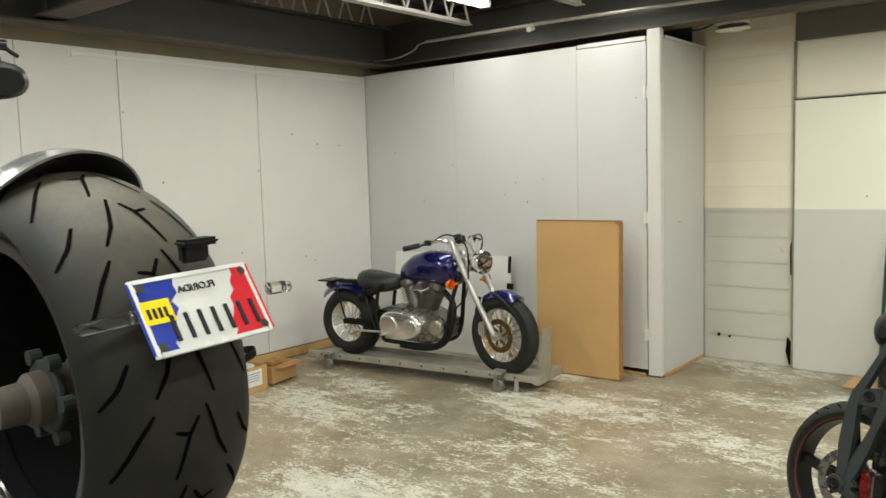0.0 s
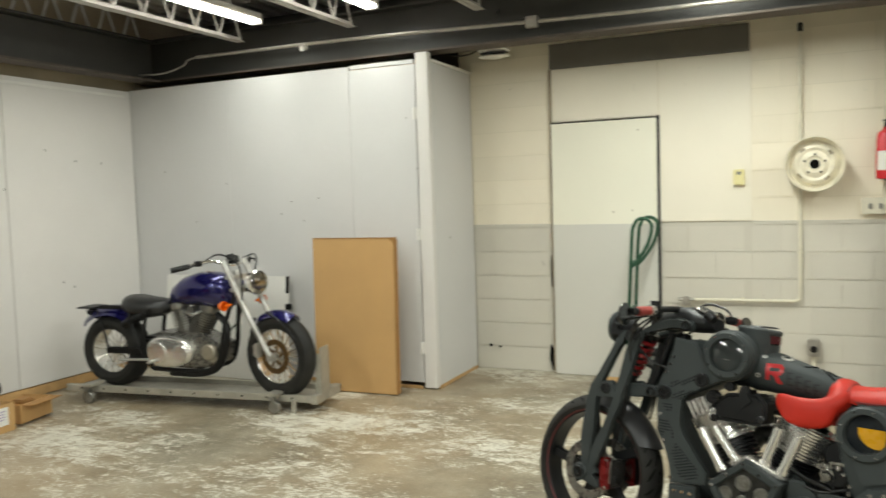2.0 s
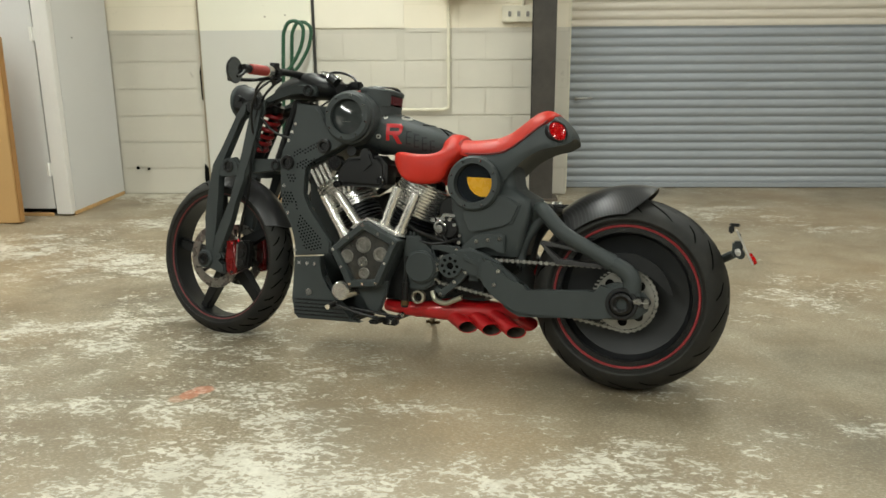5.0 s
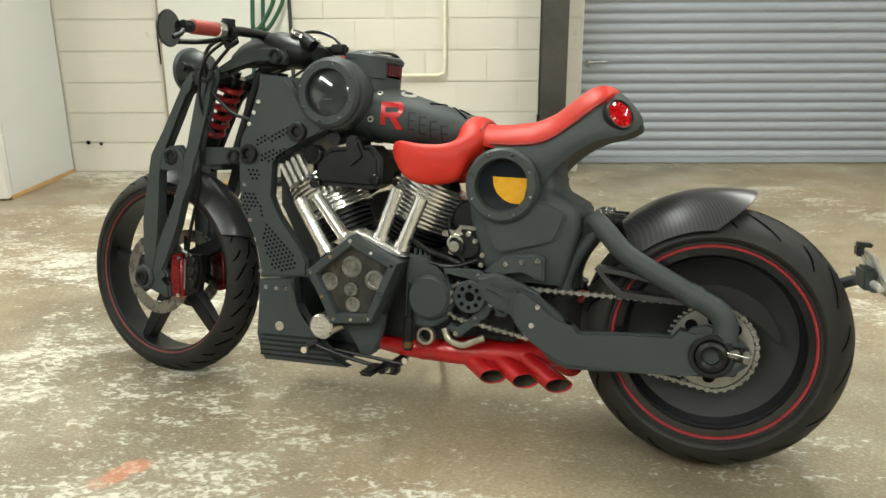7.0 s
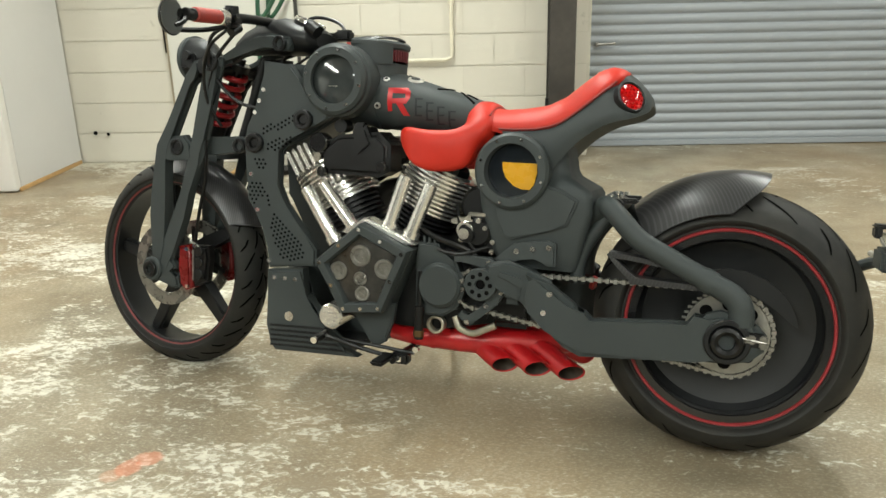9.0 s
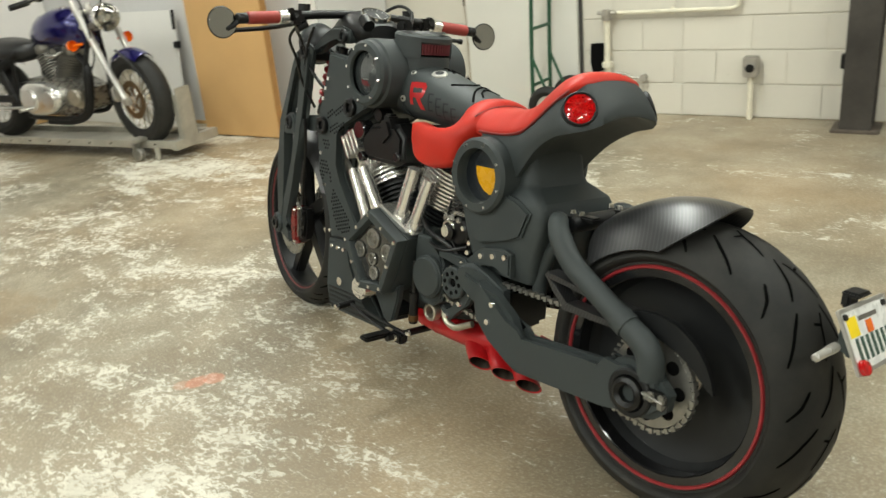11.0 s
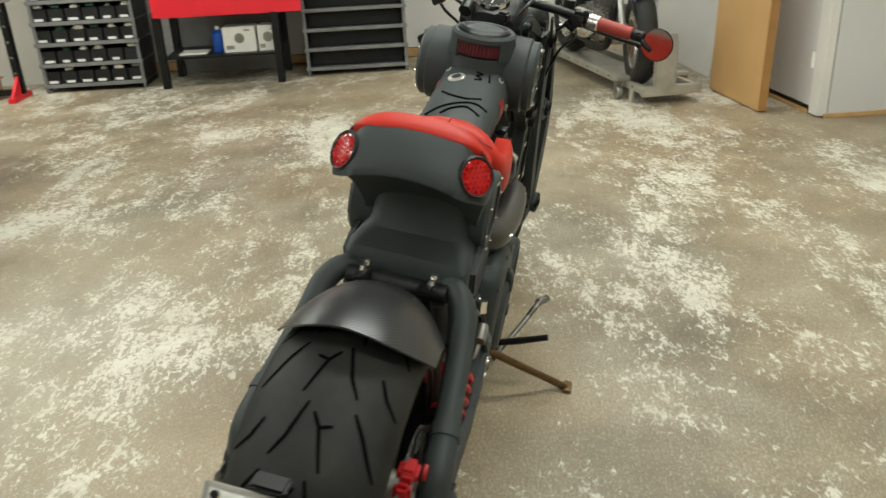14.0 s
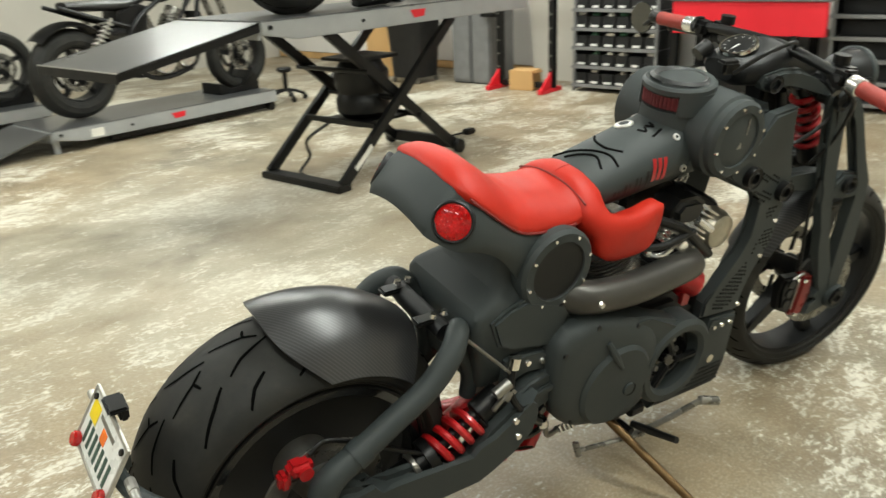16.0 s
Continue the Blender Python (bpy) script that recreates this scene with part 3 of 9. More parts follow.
# closet: grey panels, door leaf, corner post and side panel
closet = thing("closet_partition", Matrix(), "grey-white panelled closet partition with a narrow hinged door", "partition", kind="structure")
for x0, x1 in ((WEST + 0.004, -4.35), (-4.35, -3.14)):
    part("panel", B(box(((x0 + x1) / 2, CLOSET_Y + 0.012, 1.27), (x1 - x0 - 0.0015, 0.024, 2.50), 0.001)), M_PANEL_GREY, closet)
door_leaf = part("door_leaf", B(box((-2.850, CLOSET_Y + 0.013, 1.27), (0.577, 0.03, 2.44), 0.002)), M_PANEL_GREY, closet, "flush grey door leaf")
part("panel", B(box((-2.855, CLOSET_Y + 0.02, 2.513), (0.56, 0.024, 0.03), 0.002)), M_PANEL_GREY, closet)
for z in (0.32, 1.2, 2.12):
    part("hinge", B(cyl((-2.568, CLOSET_Y - 0.012, z - 0.045), (-2.568, CLOSET_Y - 0.012, z + 0.045), 0.009, n=10), box((-2.56, CLOSET_Y - 0.006, z), (0.05, 0.006, 0.085), 0.001)), M_TRIM, door_leaf)
part("corner_post", B(box((-2.50, CLOSET_Y + 0.02, 1.29), (0.105, 0.06, 2.56), 0.005)), M_PANEL, closet, "white corner post")
part("side_panel", B(box((CLOSET_X - 0.012, (CLOSET_Y + 0.052 + NORTH) / 2, 1.26), (0.024, NORTH - CLOSET_Y - 0.06, 2.48), 0.002)), M_PANEL_GREY, closet)
part("side_cap", B(box((CLOSET_X - 0.006, (CLOSET_Y + 0.052 + NORTH) / 2, 2.512), (0.04, NORTH - CLOSET_Y - 0.06, 0.02), 0.003)), M_TRIM, closet)
part("base_strip", B(box((-4.0, CLOSET_Y - 0.004, 0.012), (2.85, 0.012, 0.024), 0.002), box((CLOSET_X + 0.005, 6.05, 0.012), (0.012, 0.78, 0.024), 0.002)), M_RAWWOOD, closet, "raw wooden strip at the floor")
part("screw_mark", B(*[box((-5.2 + 2.9 * rng.random(), CLOSET_Y - 0.002, 0.9 + 1.4 * rng.random()), (0.009, 0.004, 0.012), 0.001) for _ in range(12)]), M_STEEL, closet)
part("roof_edge", B(box((-4.0, CLOSET_Y + 0.06, 2.50), (2.9, 0.05, 0.05), 0.003)), M_RAWWOOD, closet)

# north wall: backing with the door's opening filled, then the blocks
north = solid("wall_north", B(box(((CLOSET_X - 0.1 + 0.98) / 2, NORTH + 0.11, DECK_Z / 2), (0.98 - CLOSET_X + 0.1, 0.2, DECK_Z))), M_MORTAR,
              "cream and grey painted concrete block wall", "wall", "structure")
solid("wall_over_shutter", B(box(((0.98 + EAST) / 2, NORTH + 0.2, 2.99), (EAST - 0.98, 0.38, 0.5))), M_BLOCK, "cream painted lintel wall over the rolling shutter", "wall", "structure")
solid("wall_outside", B(box(((0.98 + EAST) / 2, 7.1, DECK_Z / 2), (EAST - 0.9, 0.1, DECK_Z))), M_PLAINWALL, "plain outer wall behind the shutter", "wall", "structure")

# plywood infill with the old door in it
infill = thing("door_infill", Matrix(), "cream painted plywood infill round an old door", "wall panel", kind="structure")
part("panel", B(box((-1.325, NORTH + 0.005, 2.262), (0.845, 0.014, 0.415), 0.002)), M_INFILL, infill)
part("panel", B(box((-0.565, NORTH + 0.005, 1.853), (0.66, 0.014, 1.233), 0.002)), M_INFILL, infill)
part("soffit_panel", B(box((-1.0, NORTH - 0.0, 2.575), (1.51, 0.012, 0.20), 0.002)), M_SOFFIT, infill, "dark flat strip over the panel")
part("jamb", B(box((-1.752, NORTH - 0.012, 1.235), (0.016, 0.024, 2.47), 0.002)), M_UPPERWALL, infill)
door = thing("door_1", Matrix(), "closed flush door painted cream over grey", "door", kind="structure")
part("leaf", B(box((-1.327, NORTH - 0.02, 1.018), (0.830, 0.034, 2.034), 0.003)), M_DOORPAINT, door)
# dark strips paint the shade in the gaps round the leaf
part("shadow_gap", B(box((-0.902, NORTH - 0.006, 1.03), (0.022, 0.012, 2.05), 0.0)), M_BEAM, door)
part("lintel_gap", B(box((-1.325, NORTH - 0.014, 2.041), (0.845, 0.02, 0.009), 0.0)), M_VOID, door)
for x, z in ((-1.0, 1.27), (-1.1, 1.33), (-1.25, 1.32), (-1.05, 1.95)):
    part("screw_mark", B(cyl((x, NORTH - 0.038, z), (x, NORTH - 0.04, z), 0.006, n=8)), M_UPPERWALL, door)

block_mesh = finish("block", B(box((0, 0, 0), (0.3965, 0.014, 0.194), 0.003, seg=2)), M_BLOCK)
half_mesh = finish("half_block", B(box((0, 0, 0), (0.1965, 0.014, 0.194), 0.003, seg=2)), M_BLOCK)


def lay_blocks(x0, x1, z0, z1, whole=False):
    """Courses of blocks; whole: one long block to a course."""
    row = round(z0 / 0.2)
    z = z0 + 0.1
    while z < z1:
        x = x0 - (0.2 if row % 2 and not whole else 0.0)
        while x < x1 - 0.05:
            a, b = (x0, x1) if whole else (max(x, x0), min(x + 0.4, x1))
            if b - a > 0.06:
                ob = new("block", block_mesh if b - a > 0.3 else half_mesh)
                ob.scale = ((b - a) / (0.4 if b - a > 0.3 else 0.2), 1, 1)
                ob.location = ((a + b) / 2, NORTH + 0.0100 + 0.0025 * rng.random(), z)
                ob.parent = north
            x += x1 - x0 if whole else 0.4
        z += 0.2
        row += 1


lay_blocks(CLOSET_X, -1.76, 0.0, 2.62, True)
lay_blocks(-0.235, 0.98, 0.0, 2.62)
lay_blocks(-0.888, -0.235, 0.0, 1.22)

# rolling shutter with its guides
shutter = thing("rolling_shutter", Matrix(), "closed corrugated rolling shutter, beige over blue-grey", "shutter", kind="structure")
PITCH = 0.0665


def slat_profile():
    pts = []
    for i in range(7):
        t = i / 6
        pts.append((-0.012 * math.sin(math.pi * t) ** 0.7, t * (PITCH - 0.012)))
    return pts


def slat(bm):
    prof = slat_profile() + [(0.004, PITCH - 0.009), (0.004, PITCH)]
    prev = None
    for y, z in prof:
        cur = (bm.verts.new((0, y, z)), bm.verts.new((4.2, y, z)))
        if prev:
            bm.faces.new((prev[0], prev[1], cur[1], cur[0]))
        prev = cur


slat_mesh = finish("slat", B(slat), M_SLAT, 50)
for i in range(42):
    ob = new("slat", slat_mesh)
    ob.location = (1.02, 6.77, 0.03 + i * PITCH)
    ob.parent = shutter
part("bottom_bar", B(box((3.1, 6.765, 0.022), (4.2, 0.04, 0.036), 0.004)), M_SLAT, shutter)
part("guide", B(box((0.965, 6.66, 1.4), (0.06, 0.24, 2.8), 0.004)), M_CONDUIT_PAINT, shutter, "cream painted steel guide")
part("pull_handle", B(cyl((1.07, 6.73, 0.70), (1.19, 6.73, 0.705), 0.008, n=8), box((1.07, 6.745, 0.70), (0.02, 0.03, 0.03), 0.003)), M_STEEL, shutter)
part("backing", B(box((3.1, 6.86, 1.4), (4.4, 0.02, 2.8))), M_SLAT, shutter)

# steel column beside the shutter
column = thing("steel_column", pose(0.775, 6.28, 0), "dark grey steel column with bolted sleeve", "column", kind="structure")
part("flange", B(box((0, -0.075, 1.31), (0.16, 0.012, 2.62), 0.003)), M_COLUMN, column)
part("flange", B(box((0, 0.075, 1.31), (0.16, 0.012, 2.62), 0.003)), M_COLUMN, column)
part("web", B(box((-0.02, 0, 1.31), (0.10, 0.15, 2.62), 0.004)), M_COLUMN, column)
part("sleeve", B(box((0, 0, 2.33), (0.175, 0.175, 0.035), 0.006), box((0, 0, 2.47), (0.168, 0.168, 0.22), 0.004)), M_GREY_DARK, column)
part("latch", B(box((-0.088, -0.06, 0.38), (0.02, 0.04, 0.08), 0.004)), M_BLACK, column)
part("base_plate", B(box((0, 0, 0.008), (0.24, 0.22, 0.016), 0.003)), M_RUST, column)

# ceiling
def deck(bm):
    x, prof = WEST - 0.3, []
    while x < EAST + 0.2:
        prof += [(x, 0), (x + 0.075, 0), (x + 0.095, 0.035), (x + 0.14, 0.035)]
        x += 0.16
    prev = None
    for px, pz in prof:
        cur = (bm.verts.new((px, SOUTH - 0.2, DECK_Z + pz)), bm.verts.new((px, 7.3, DECK_Z + pz)))
        if prev:
            bm.faces.new((prev[0], prev[1], cur[1], cur[0]))
        prev = cur


solid("ceiling", B(deck), M_DECK, "grey corrugated steel roof deck", "ceiling", "structure")
solid("ceiling_cover", B(box((0, 1.3, DECK_Z + 0.1), (12.5, 12.8, 0.1))), M_DECK, "roof above the steel deck", "ceiling", "structure")


def make_beam(name, c, length, along_x, bottom, height, label):
    ob = thing(name, Matrix(), label, "beam", kind="structure")
    w = 0.2

    def bar(dy, z, sy, sz):
        s = (length, sy, sz) if along_x else (sy, length, sz)
        o = (c[0], c[1] + dy, z) if along_x else (c[0] + dy, c[1], z)
        return box(o, s, 0.003)
    part("bottom_flange", B(bar(0, bottom + 0.009, w, 0.018)), M_RUST, ob)
    part("web", B(bar(0, bottom + height / 2, 0.012, height - 0.04)), M_BEAM, ob)
    part("top_flange", B(bar(0, bottom + height - 0.009, w, 0.018)), M_BEAM, ob)
    return ob


make_beam("roof_beam", (0.0, 5.82), 11.0, True, 2.59, 0.38, "dark painted steel beam with rusty lower flange")
make_beam("roof_beam", (WEST + 0.22, 1.2), 9.0, False, 2.58, 0.36, "dark painted steel beam along the wall")
make_beam("roof_beam", (0.0, 2.55), 10.4, True, 2.62, 0.34, "dark painted steel cross beam")
make_beam("roof_beam", (0.0, -1.2), 10.4, True, 2.62, 0.34, "dark painted steel cross beam")


def make_joist(x, y0, y1):
    ob = thing("roof_joist", Matrix(), "white painted open-web steel roof joist", "joist", "roof joists", "structure")
    lo, hi = 2.81, 3.19
    part("bottom_chord", B(box((x - 0.022, (y0 + y1) / 2, lo + 0.02), (0.036, y1 - y0, 0.006)), box((x + 0.022, (y0 + y1) / 2, lo + 0.02), (0.036, y1 - y0, 0.006)),
                           box((x - 0.006, (y0 + y1) / 2, lo + 0.035), (0.005, y1 - y0, 0.036)), box((x + 0.006, (y0 + y1) / 2, lo + 0.035), (0.005, y1 - y0, 0.036))), M_JOIST, ob)
    part("top_chord", B(box((x, (y0 + y1) / 2, hi), (0.08, y1 - y0 + 0.2, 0.04), 0.003)), M_JOIST, ob)
    k = max(2, round((y1 - y0) / 0.28))
    rods = []
    for i in range(k):
        a, b = y0 + (y1 - y0) * i / k, y0 + (y1 - y0) * (i + 1) / k
        mid = (a + b) / 2
        rods += [cyl((x, a, lo + 0.03), (x, mid, hi), 0.011, n=6), cyl((x, mid, hi), (x, b, lo + 0.03), 0.011, n=6)]
    part("web_rods", B(*rods), M_JOIST, ob)
    return ob


for i in range(10):
    make_joist(-5.27 + 1.08 * i, 2.68, 5.66)
    make_joist(-5.27 + 1.08 * i, -1.05, 2.40)

# strip lights
def strip_light(x, y, length):
    ob = thing("strip_light", pose(x, y, STRIP_Z), "lit white fluorescent strip light hung from the ceiling", "ceiling light", "strip lights")
    part("housing", B(box((0, 0, 0.04), (0.11, length, 0.05), 0.008)), M_WHITE, ob)
    for dx in (-0.035, 0.035):
        part("tube", B(cyl((dx, -length / 2 + 0.03, 0.0), (dx, length / 2 - 0.03, 0.0), 0.016, n=10)), M_TUBE, ob, "glowing fluorescent tube")
    for dy in (-length / 2 + 0.015, length / 2 - 0.015):
        part("end_cap", B(box((0, dy, 0.004), (0.11, 0.03, 0.05), 0.004)), M_WHITE, ob)
    for dy in (-length / 3, length / 3):
        part("hanger", B(cyl((0, dy, 0.06), (0, dy, DECK_Z - STRIP_Z), 0.004, n=6)), M_STEEL, ob)


for sx, sy, sl in STRIPS:
    strip_light(sx, sy, sl)

# conduit along the beam, with a junction box and a floodlight
conduit = thing("conduit_run", Matrix(), "galvanised conduit run along the roof beam", "conduit")
part("pipe", B(tube([(-4.70, 5.69, 2.757), (-3.2, 5.69, 2.747), (-1.64, 5.69, 2.706), (-0.58, 5.69, 2.684), (0.7, 5.69, 2.68), (3.5, 5.69, 2.68)], 0.014, 10, 3)), M_CONDUIT, conduit)
part("drop", B(tube([(-4.70, 5.69, 2.757), (-4.80, 5.69, 2.74), (-4.84, 5.68, 2.70), (-5.0, 5.62, 2.64), (-5.25, 5.55, 2.63)], 0.007, 8, 5)), M_CONDUIT, conduit)
part("junction_box", B(box((-1.64, 5.67, 2.70), (0.09, 0.05, 0.08), 0.006)), M_CONDUIT, conduit)
part("spot_head", B(cyl((-3.55, 5.66, 2.72), (-3.55, 5.60, 2.70), 0.022, n=12)), M_WHITE, conduit)
flood = thing("floodlight", pose(-2.1, 6.12, 2.62), "unlit white oval floodlight on a cable", "wall light")
part("hood", B(loft([oval(-0.12, 0, 0.05, 0.012), oval(-0.105, 0.01, 0.085, 0.03), oval(0, 0.016, 0.105, 0.04), oval(0.105, 0.01, 0.085, 0.03), oval(0.12, 0, 0.05, 0.012)])), M_WHITE, flood)
part("lens", B(loft([oval(-0.10, -0.028, 0.05, 0.01), oval(0, -0.03, 0.085, 0.018), oval(0.10, -0.028, 0.05, 0.01)])), M_DARKGLASS, flood)
part("rim", B(loft([oval(-0.115, -0.05, 0.05, 0.01), oval(0, -0.055, 0.10, 0.014), oval(0.115, -0.05, 0.05, 0.01)])), M_WHITE, flood)
part("stem", B(cyl((0, 0, 0.05), (0.02, -0.1, 0.17), 0.012, n=8)), M_CONDUIT, flood)
part("cable", B(tube([(-0.1, 0.0, 0.02), (-0.25, -0.05, -0.03), (-0.4, -0.1, 0.01), (-0.5, -0.2, 0.09)], 0.006, 8, 5)), M_BLACK, flood)
part("cable", B(tube([(0.02, -0.1, 0.17), (0.08, -0.2, 0.2), (0.2, -0.4, 0.21)], 0.006, 8, 5)), M_BLACK, flood)

# ---- custom motorcycle; local x is ahead, y its left, z up ----
def at(x, z, y=0.0):
    return Matrix.Translation((x, y, z))


def tyre_surface(cx, cz, radius, half, drop, theta, y, lift=0.0):
    r = radius - drop * abs(y / half) ** 2.2 + lift
    return Vector((cx + r * math.cos(theta), y, cz + r * math.sin(theta)))


def tyre_bm(cx, cz, radius, half, drop, bead, n=72):
    mid = (bead + radius - drop) / 2
    prof = [(bead, -half * 0.86), (bead + 0.006, -half * 0.90), (bead + 0.010, -half * 0.90), (bead + 0.013, -half * 0.945), (mid, -half * 1.0), (mid + 0.004, -half * 1.012), (mid + 0.007, -half * 1.0)]
    for i in range(13):
        y = half * (-0.96 + 1.92 * i / 12)
        prof.append((radius - drop * abs(y / half) ** 2.2, y))
    prof += [(mid + 0.007, half * 1.0), (mid + 0.004, half * 1.012), (mid, half * 1.0), (bead + 0.013, half * 0.945), (bead + 0.010, half * 0.90), (bead + 0.006, half * 0.90), (bead, half * 0.86), (bead - 0.004, half * 0.7), (bead - 0.004, -half * 0.7)]
    return B(lathe(prof, at(cx, cz), n, closed=True))


def groove_bm(cx, cz, radius, half, drop, count, width=0.007):
    """Dark strips that paint the shade in slanting sickle-shaped cuts, laid in two mirrored rows and a forked row
    between.
    """
    adders = []

    def cut(pts):
        def add(bm):
            prev = None
            k = len(pts) - 1
            for i, (a, y) in enumerate(pts):
                da, dy = (pts[min(i + 1, k)][0] - pts[max(i - 1, 0)][0]) * radius, pts[min(i + 1, k)][1] - pts[max(i - 1, 0)][1]
                ln = math.hypot(da, dy) or 1
                w = width * (0.45 + 0.55 * math.sin(math.pi * (0.15 + 0.75 * i / k)))
                na, ny = -dy / ln * w / 2 / radius, da / ln * w / 2
                cur = [bm.verts.new(tyre_surface(cx, cz, radius, half, drop, a + na * s, y + ny * s, 0.0008)) for s in (-1, 1)]
                if prev:
                    bm.faces.new((prev[0], prev[1], cur[1], cur[0]))
                prev = cur
        return add

    step = 2 * math.pi / count
    for c in range(count):
        for s in (-1, 1):
            o = step * (c + (0.0 if s > 0 else 0.5))

            def line(*pts):
                fine = []
                for (a0, y0), (a1, y1) in zip(pts, pts[1:]):
                    fine += [(a0 + (a1 - a0) * k / 4, y0 + (y1 - y0) * k / 4) for k in range(4)]
                fine.append(pts[-1])
                adders.append(cut([(o + step * a, s * half * y) for a, y in fine]))
            line((0.0, 0.12), (0.26, 0.27), (0.40, 0.42))
            line((0.50, 0.46), (0.64, 0.62), (0.92, 0.86))
            line((0.56, -0.02), (0.66, 0.10), (0.94, 0.25))
            line((0.66, 0.10), (0.63, 0.26))
            line((0.16, 0.62), (0.30, 0.74), (0.42, 0.92))
    return B(*adders)


def bolts_round(cx, cz, r, y, count, d=1, size=0.006, start=0.0):
    return [bolt((cx + r * math.cos(start + 2 * math.pi * i / count), y, cz + r * math.sin(start + 2 * math.pi * i / count)), (0, d, 0), size, 0.005) for i in range(count)]


def rounded_ring(z, x0, x1, hw, r, n=6):
    """A rectangle with round corners at one height, for loft."""
    out = []
    for cx, cy, a0 in ((x1 - r, hw - r, 0), (x0 + r, hw - r, 90), (x0 + r, -hw + r, 180), (x1 - r, -hw + r, 270)):
        out += [Vector((cx + r * math.cos(radians(a0 + 90 * k / n)), cy + r * math.sin(radians(a0 + 90 * k / n)), z)) for k in range(n + 1)]
    return out


def pad_ring(x, top, edge, hw, n=20):
    """A section across a saddle: a domed top over a flat base."""
    ys = [hw * math.sin(math.pi / 2 * (1 - 2 * i / n)) for i in range(n + 1)]
    return [Vector((x, y, edge + (top - edge) * max(0.0, 1 - abs(y / hw) ** 3.0) ** 0.7)) for y in ys] + [Vector((x, y * 0.97, edge - 0.014)) for y in reversed(ys)]


def through_points(rows, x):
    """Values of a table of rows (x, a, b, ...) at one x."""
    xs = [r[0] for r in rows]
    return [float(np.interp(x, xs, [r[k] for r in rows])) for k in range(1, len(rows[0]))]


def strap(stations, bulge, depth, nv=10):
    """A padded strap that follows pairs of rear and front edge points; it swells away from the middle plane."""
    rear = smooth_path([s[0] for s in stations], 4)
    front = smooth_path([s[1] for s in stations], 4)
    rings = []
    for i, (a, b) in enumerate(zip(rear, front)):
        along = (rear[min(i + 1, len(rear) - 1)] - rear[max(i - 1, 0)]) + (front[min(i + 1, len(front) - 1)] - front[max(i - 1, 0)])
        out = (b - a).cross(along).normalized()
        if out.dot(Vector((0, a.y, 0.06 if abs(a.y) < 0.09 else 0.0))) < 0:
            out = -out
        w = min(1.0, (b - a).length / 0.07)
        ring = [a - out * depth * 0.5 * w]
        ring += [a + (b - a) * (k / nv) + out * (bulge * w * max(0.0, math.sin(math.pi * k / nv)) ** 0.55) for k in range(nv + 1)]
        ring += [b - out * depth * 0.5 * w, b - out * depth * w, a - out * depth * w]
        rings.append(ring)
    return loft(rings)


def skirt(stations, out=0.006, nv=6):
    """A wall that wraps round from one side to the other; stations hold (x, y, top z) and (x, y, bottom z) of the left half from the middle on."""
    full = [tuple((p[0], -p[1], p[2]) for p in s) for s in reversed(stations[1:])] + list(stations)
    tops, bots = smooth_path([s[0] for s in full], 5), smooth_path([s[1] for s in full], 5)
    mid = sum(tops, Vector()) / len(tops)

    def add(bm):
        cols = []
        for a, b in zip(tops, bots):
            d = Vector(((a.x + b.x) / 2 - mid.x, (a.y + b.y) / 2, 0)).normalized()
            cols.append([bm.verts.new(a.lerp(b, k / nv) + d * out * math.sin(math.pi * k / nv) - (d * 0.004 if k in (0, nv) else Vector())) for k in range(nv + 1)])
        for u, v in zip(cols, cols[1:]):
            for k in range(nv):
                bm.faces.new((u[k], u[k + 1], v[k + 1], v[k]))
        m = len(cols)
        for end, lift in ((0, 0.0), (nv, 0.03)):
            rows = []
            for i in range(m // 2 + 1):
                p, q = cols[i][end], cols[m - 1 - i][end]
                rows.append([p] + [bm.verts.new(p.co.lerp(q.co, k / 6) + Vector((0, 0, lift * min(1.0, abs(p.co.y) / 0.12) ** 3 * math.sin(math.pi * k / 6)))) for k in range(1, 6)] + [q] if p is not q else [p] * 7)
            for u, v in zip(rows, rows[1:]):
                for k in range(6):
                    loop = list(dict.fromkeys((u[k], u[k + 1], v[k + 1], v[k])))
                    if len(loop) > 2:
                        bm.faces.new(loop)
        bm.faces.new([cols[0][k] for k in range(nv + 1)] + [cols[-1][k] for k in range(nv, -1, -1)])
    return add


def slash_pipe(p0, p1, r0, r1, cut, wall=0.003, n=26):
    """A pipe from p0 to p1 whose end lies in the plane with normal cut; open, with a wall."""
    def add(bm):
        a, b, c = Vector(p0), Vector(p1), Vector(cut).normalized()
        d = (b - a).normalized()
        q = d.to_track_quat("Z", "Y").to_matrix()

        def ring(o, r, slant):
            out = []
            for i in range(n):
                p = o + q @ Vector((r * math.cos(2 * math.pi * i / n), r * math.sin(2 * math.pi * i / n), 0))
                if slant:
                    p = p - d * (c.dot(p - o) / c.dot(d))
                out.append(bm.verts.new(p))
            return out
        rings = [ring(a, r0, False), ring(a.lerp(b, 0.6), r1, False), ring(b, r1, True), ring(b, r1 - wall, True), ring(a.lerp(b, 0.5), r1 - wall, False)]
        for u, v in zip(rings, rings[1:]):
            for i in range(n):
                bm.faces.new((u[i], u[(i + 1) % n], v[(i + 1) % n], v[i]))
        bm.faces.new(rings[0])
        bm.faces.new(rings[-1])
    return add


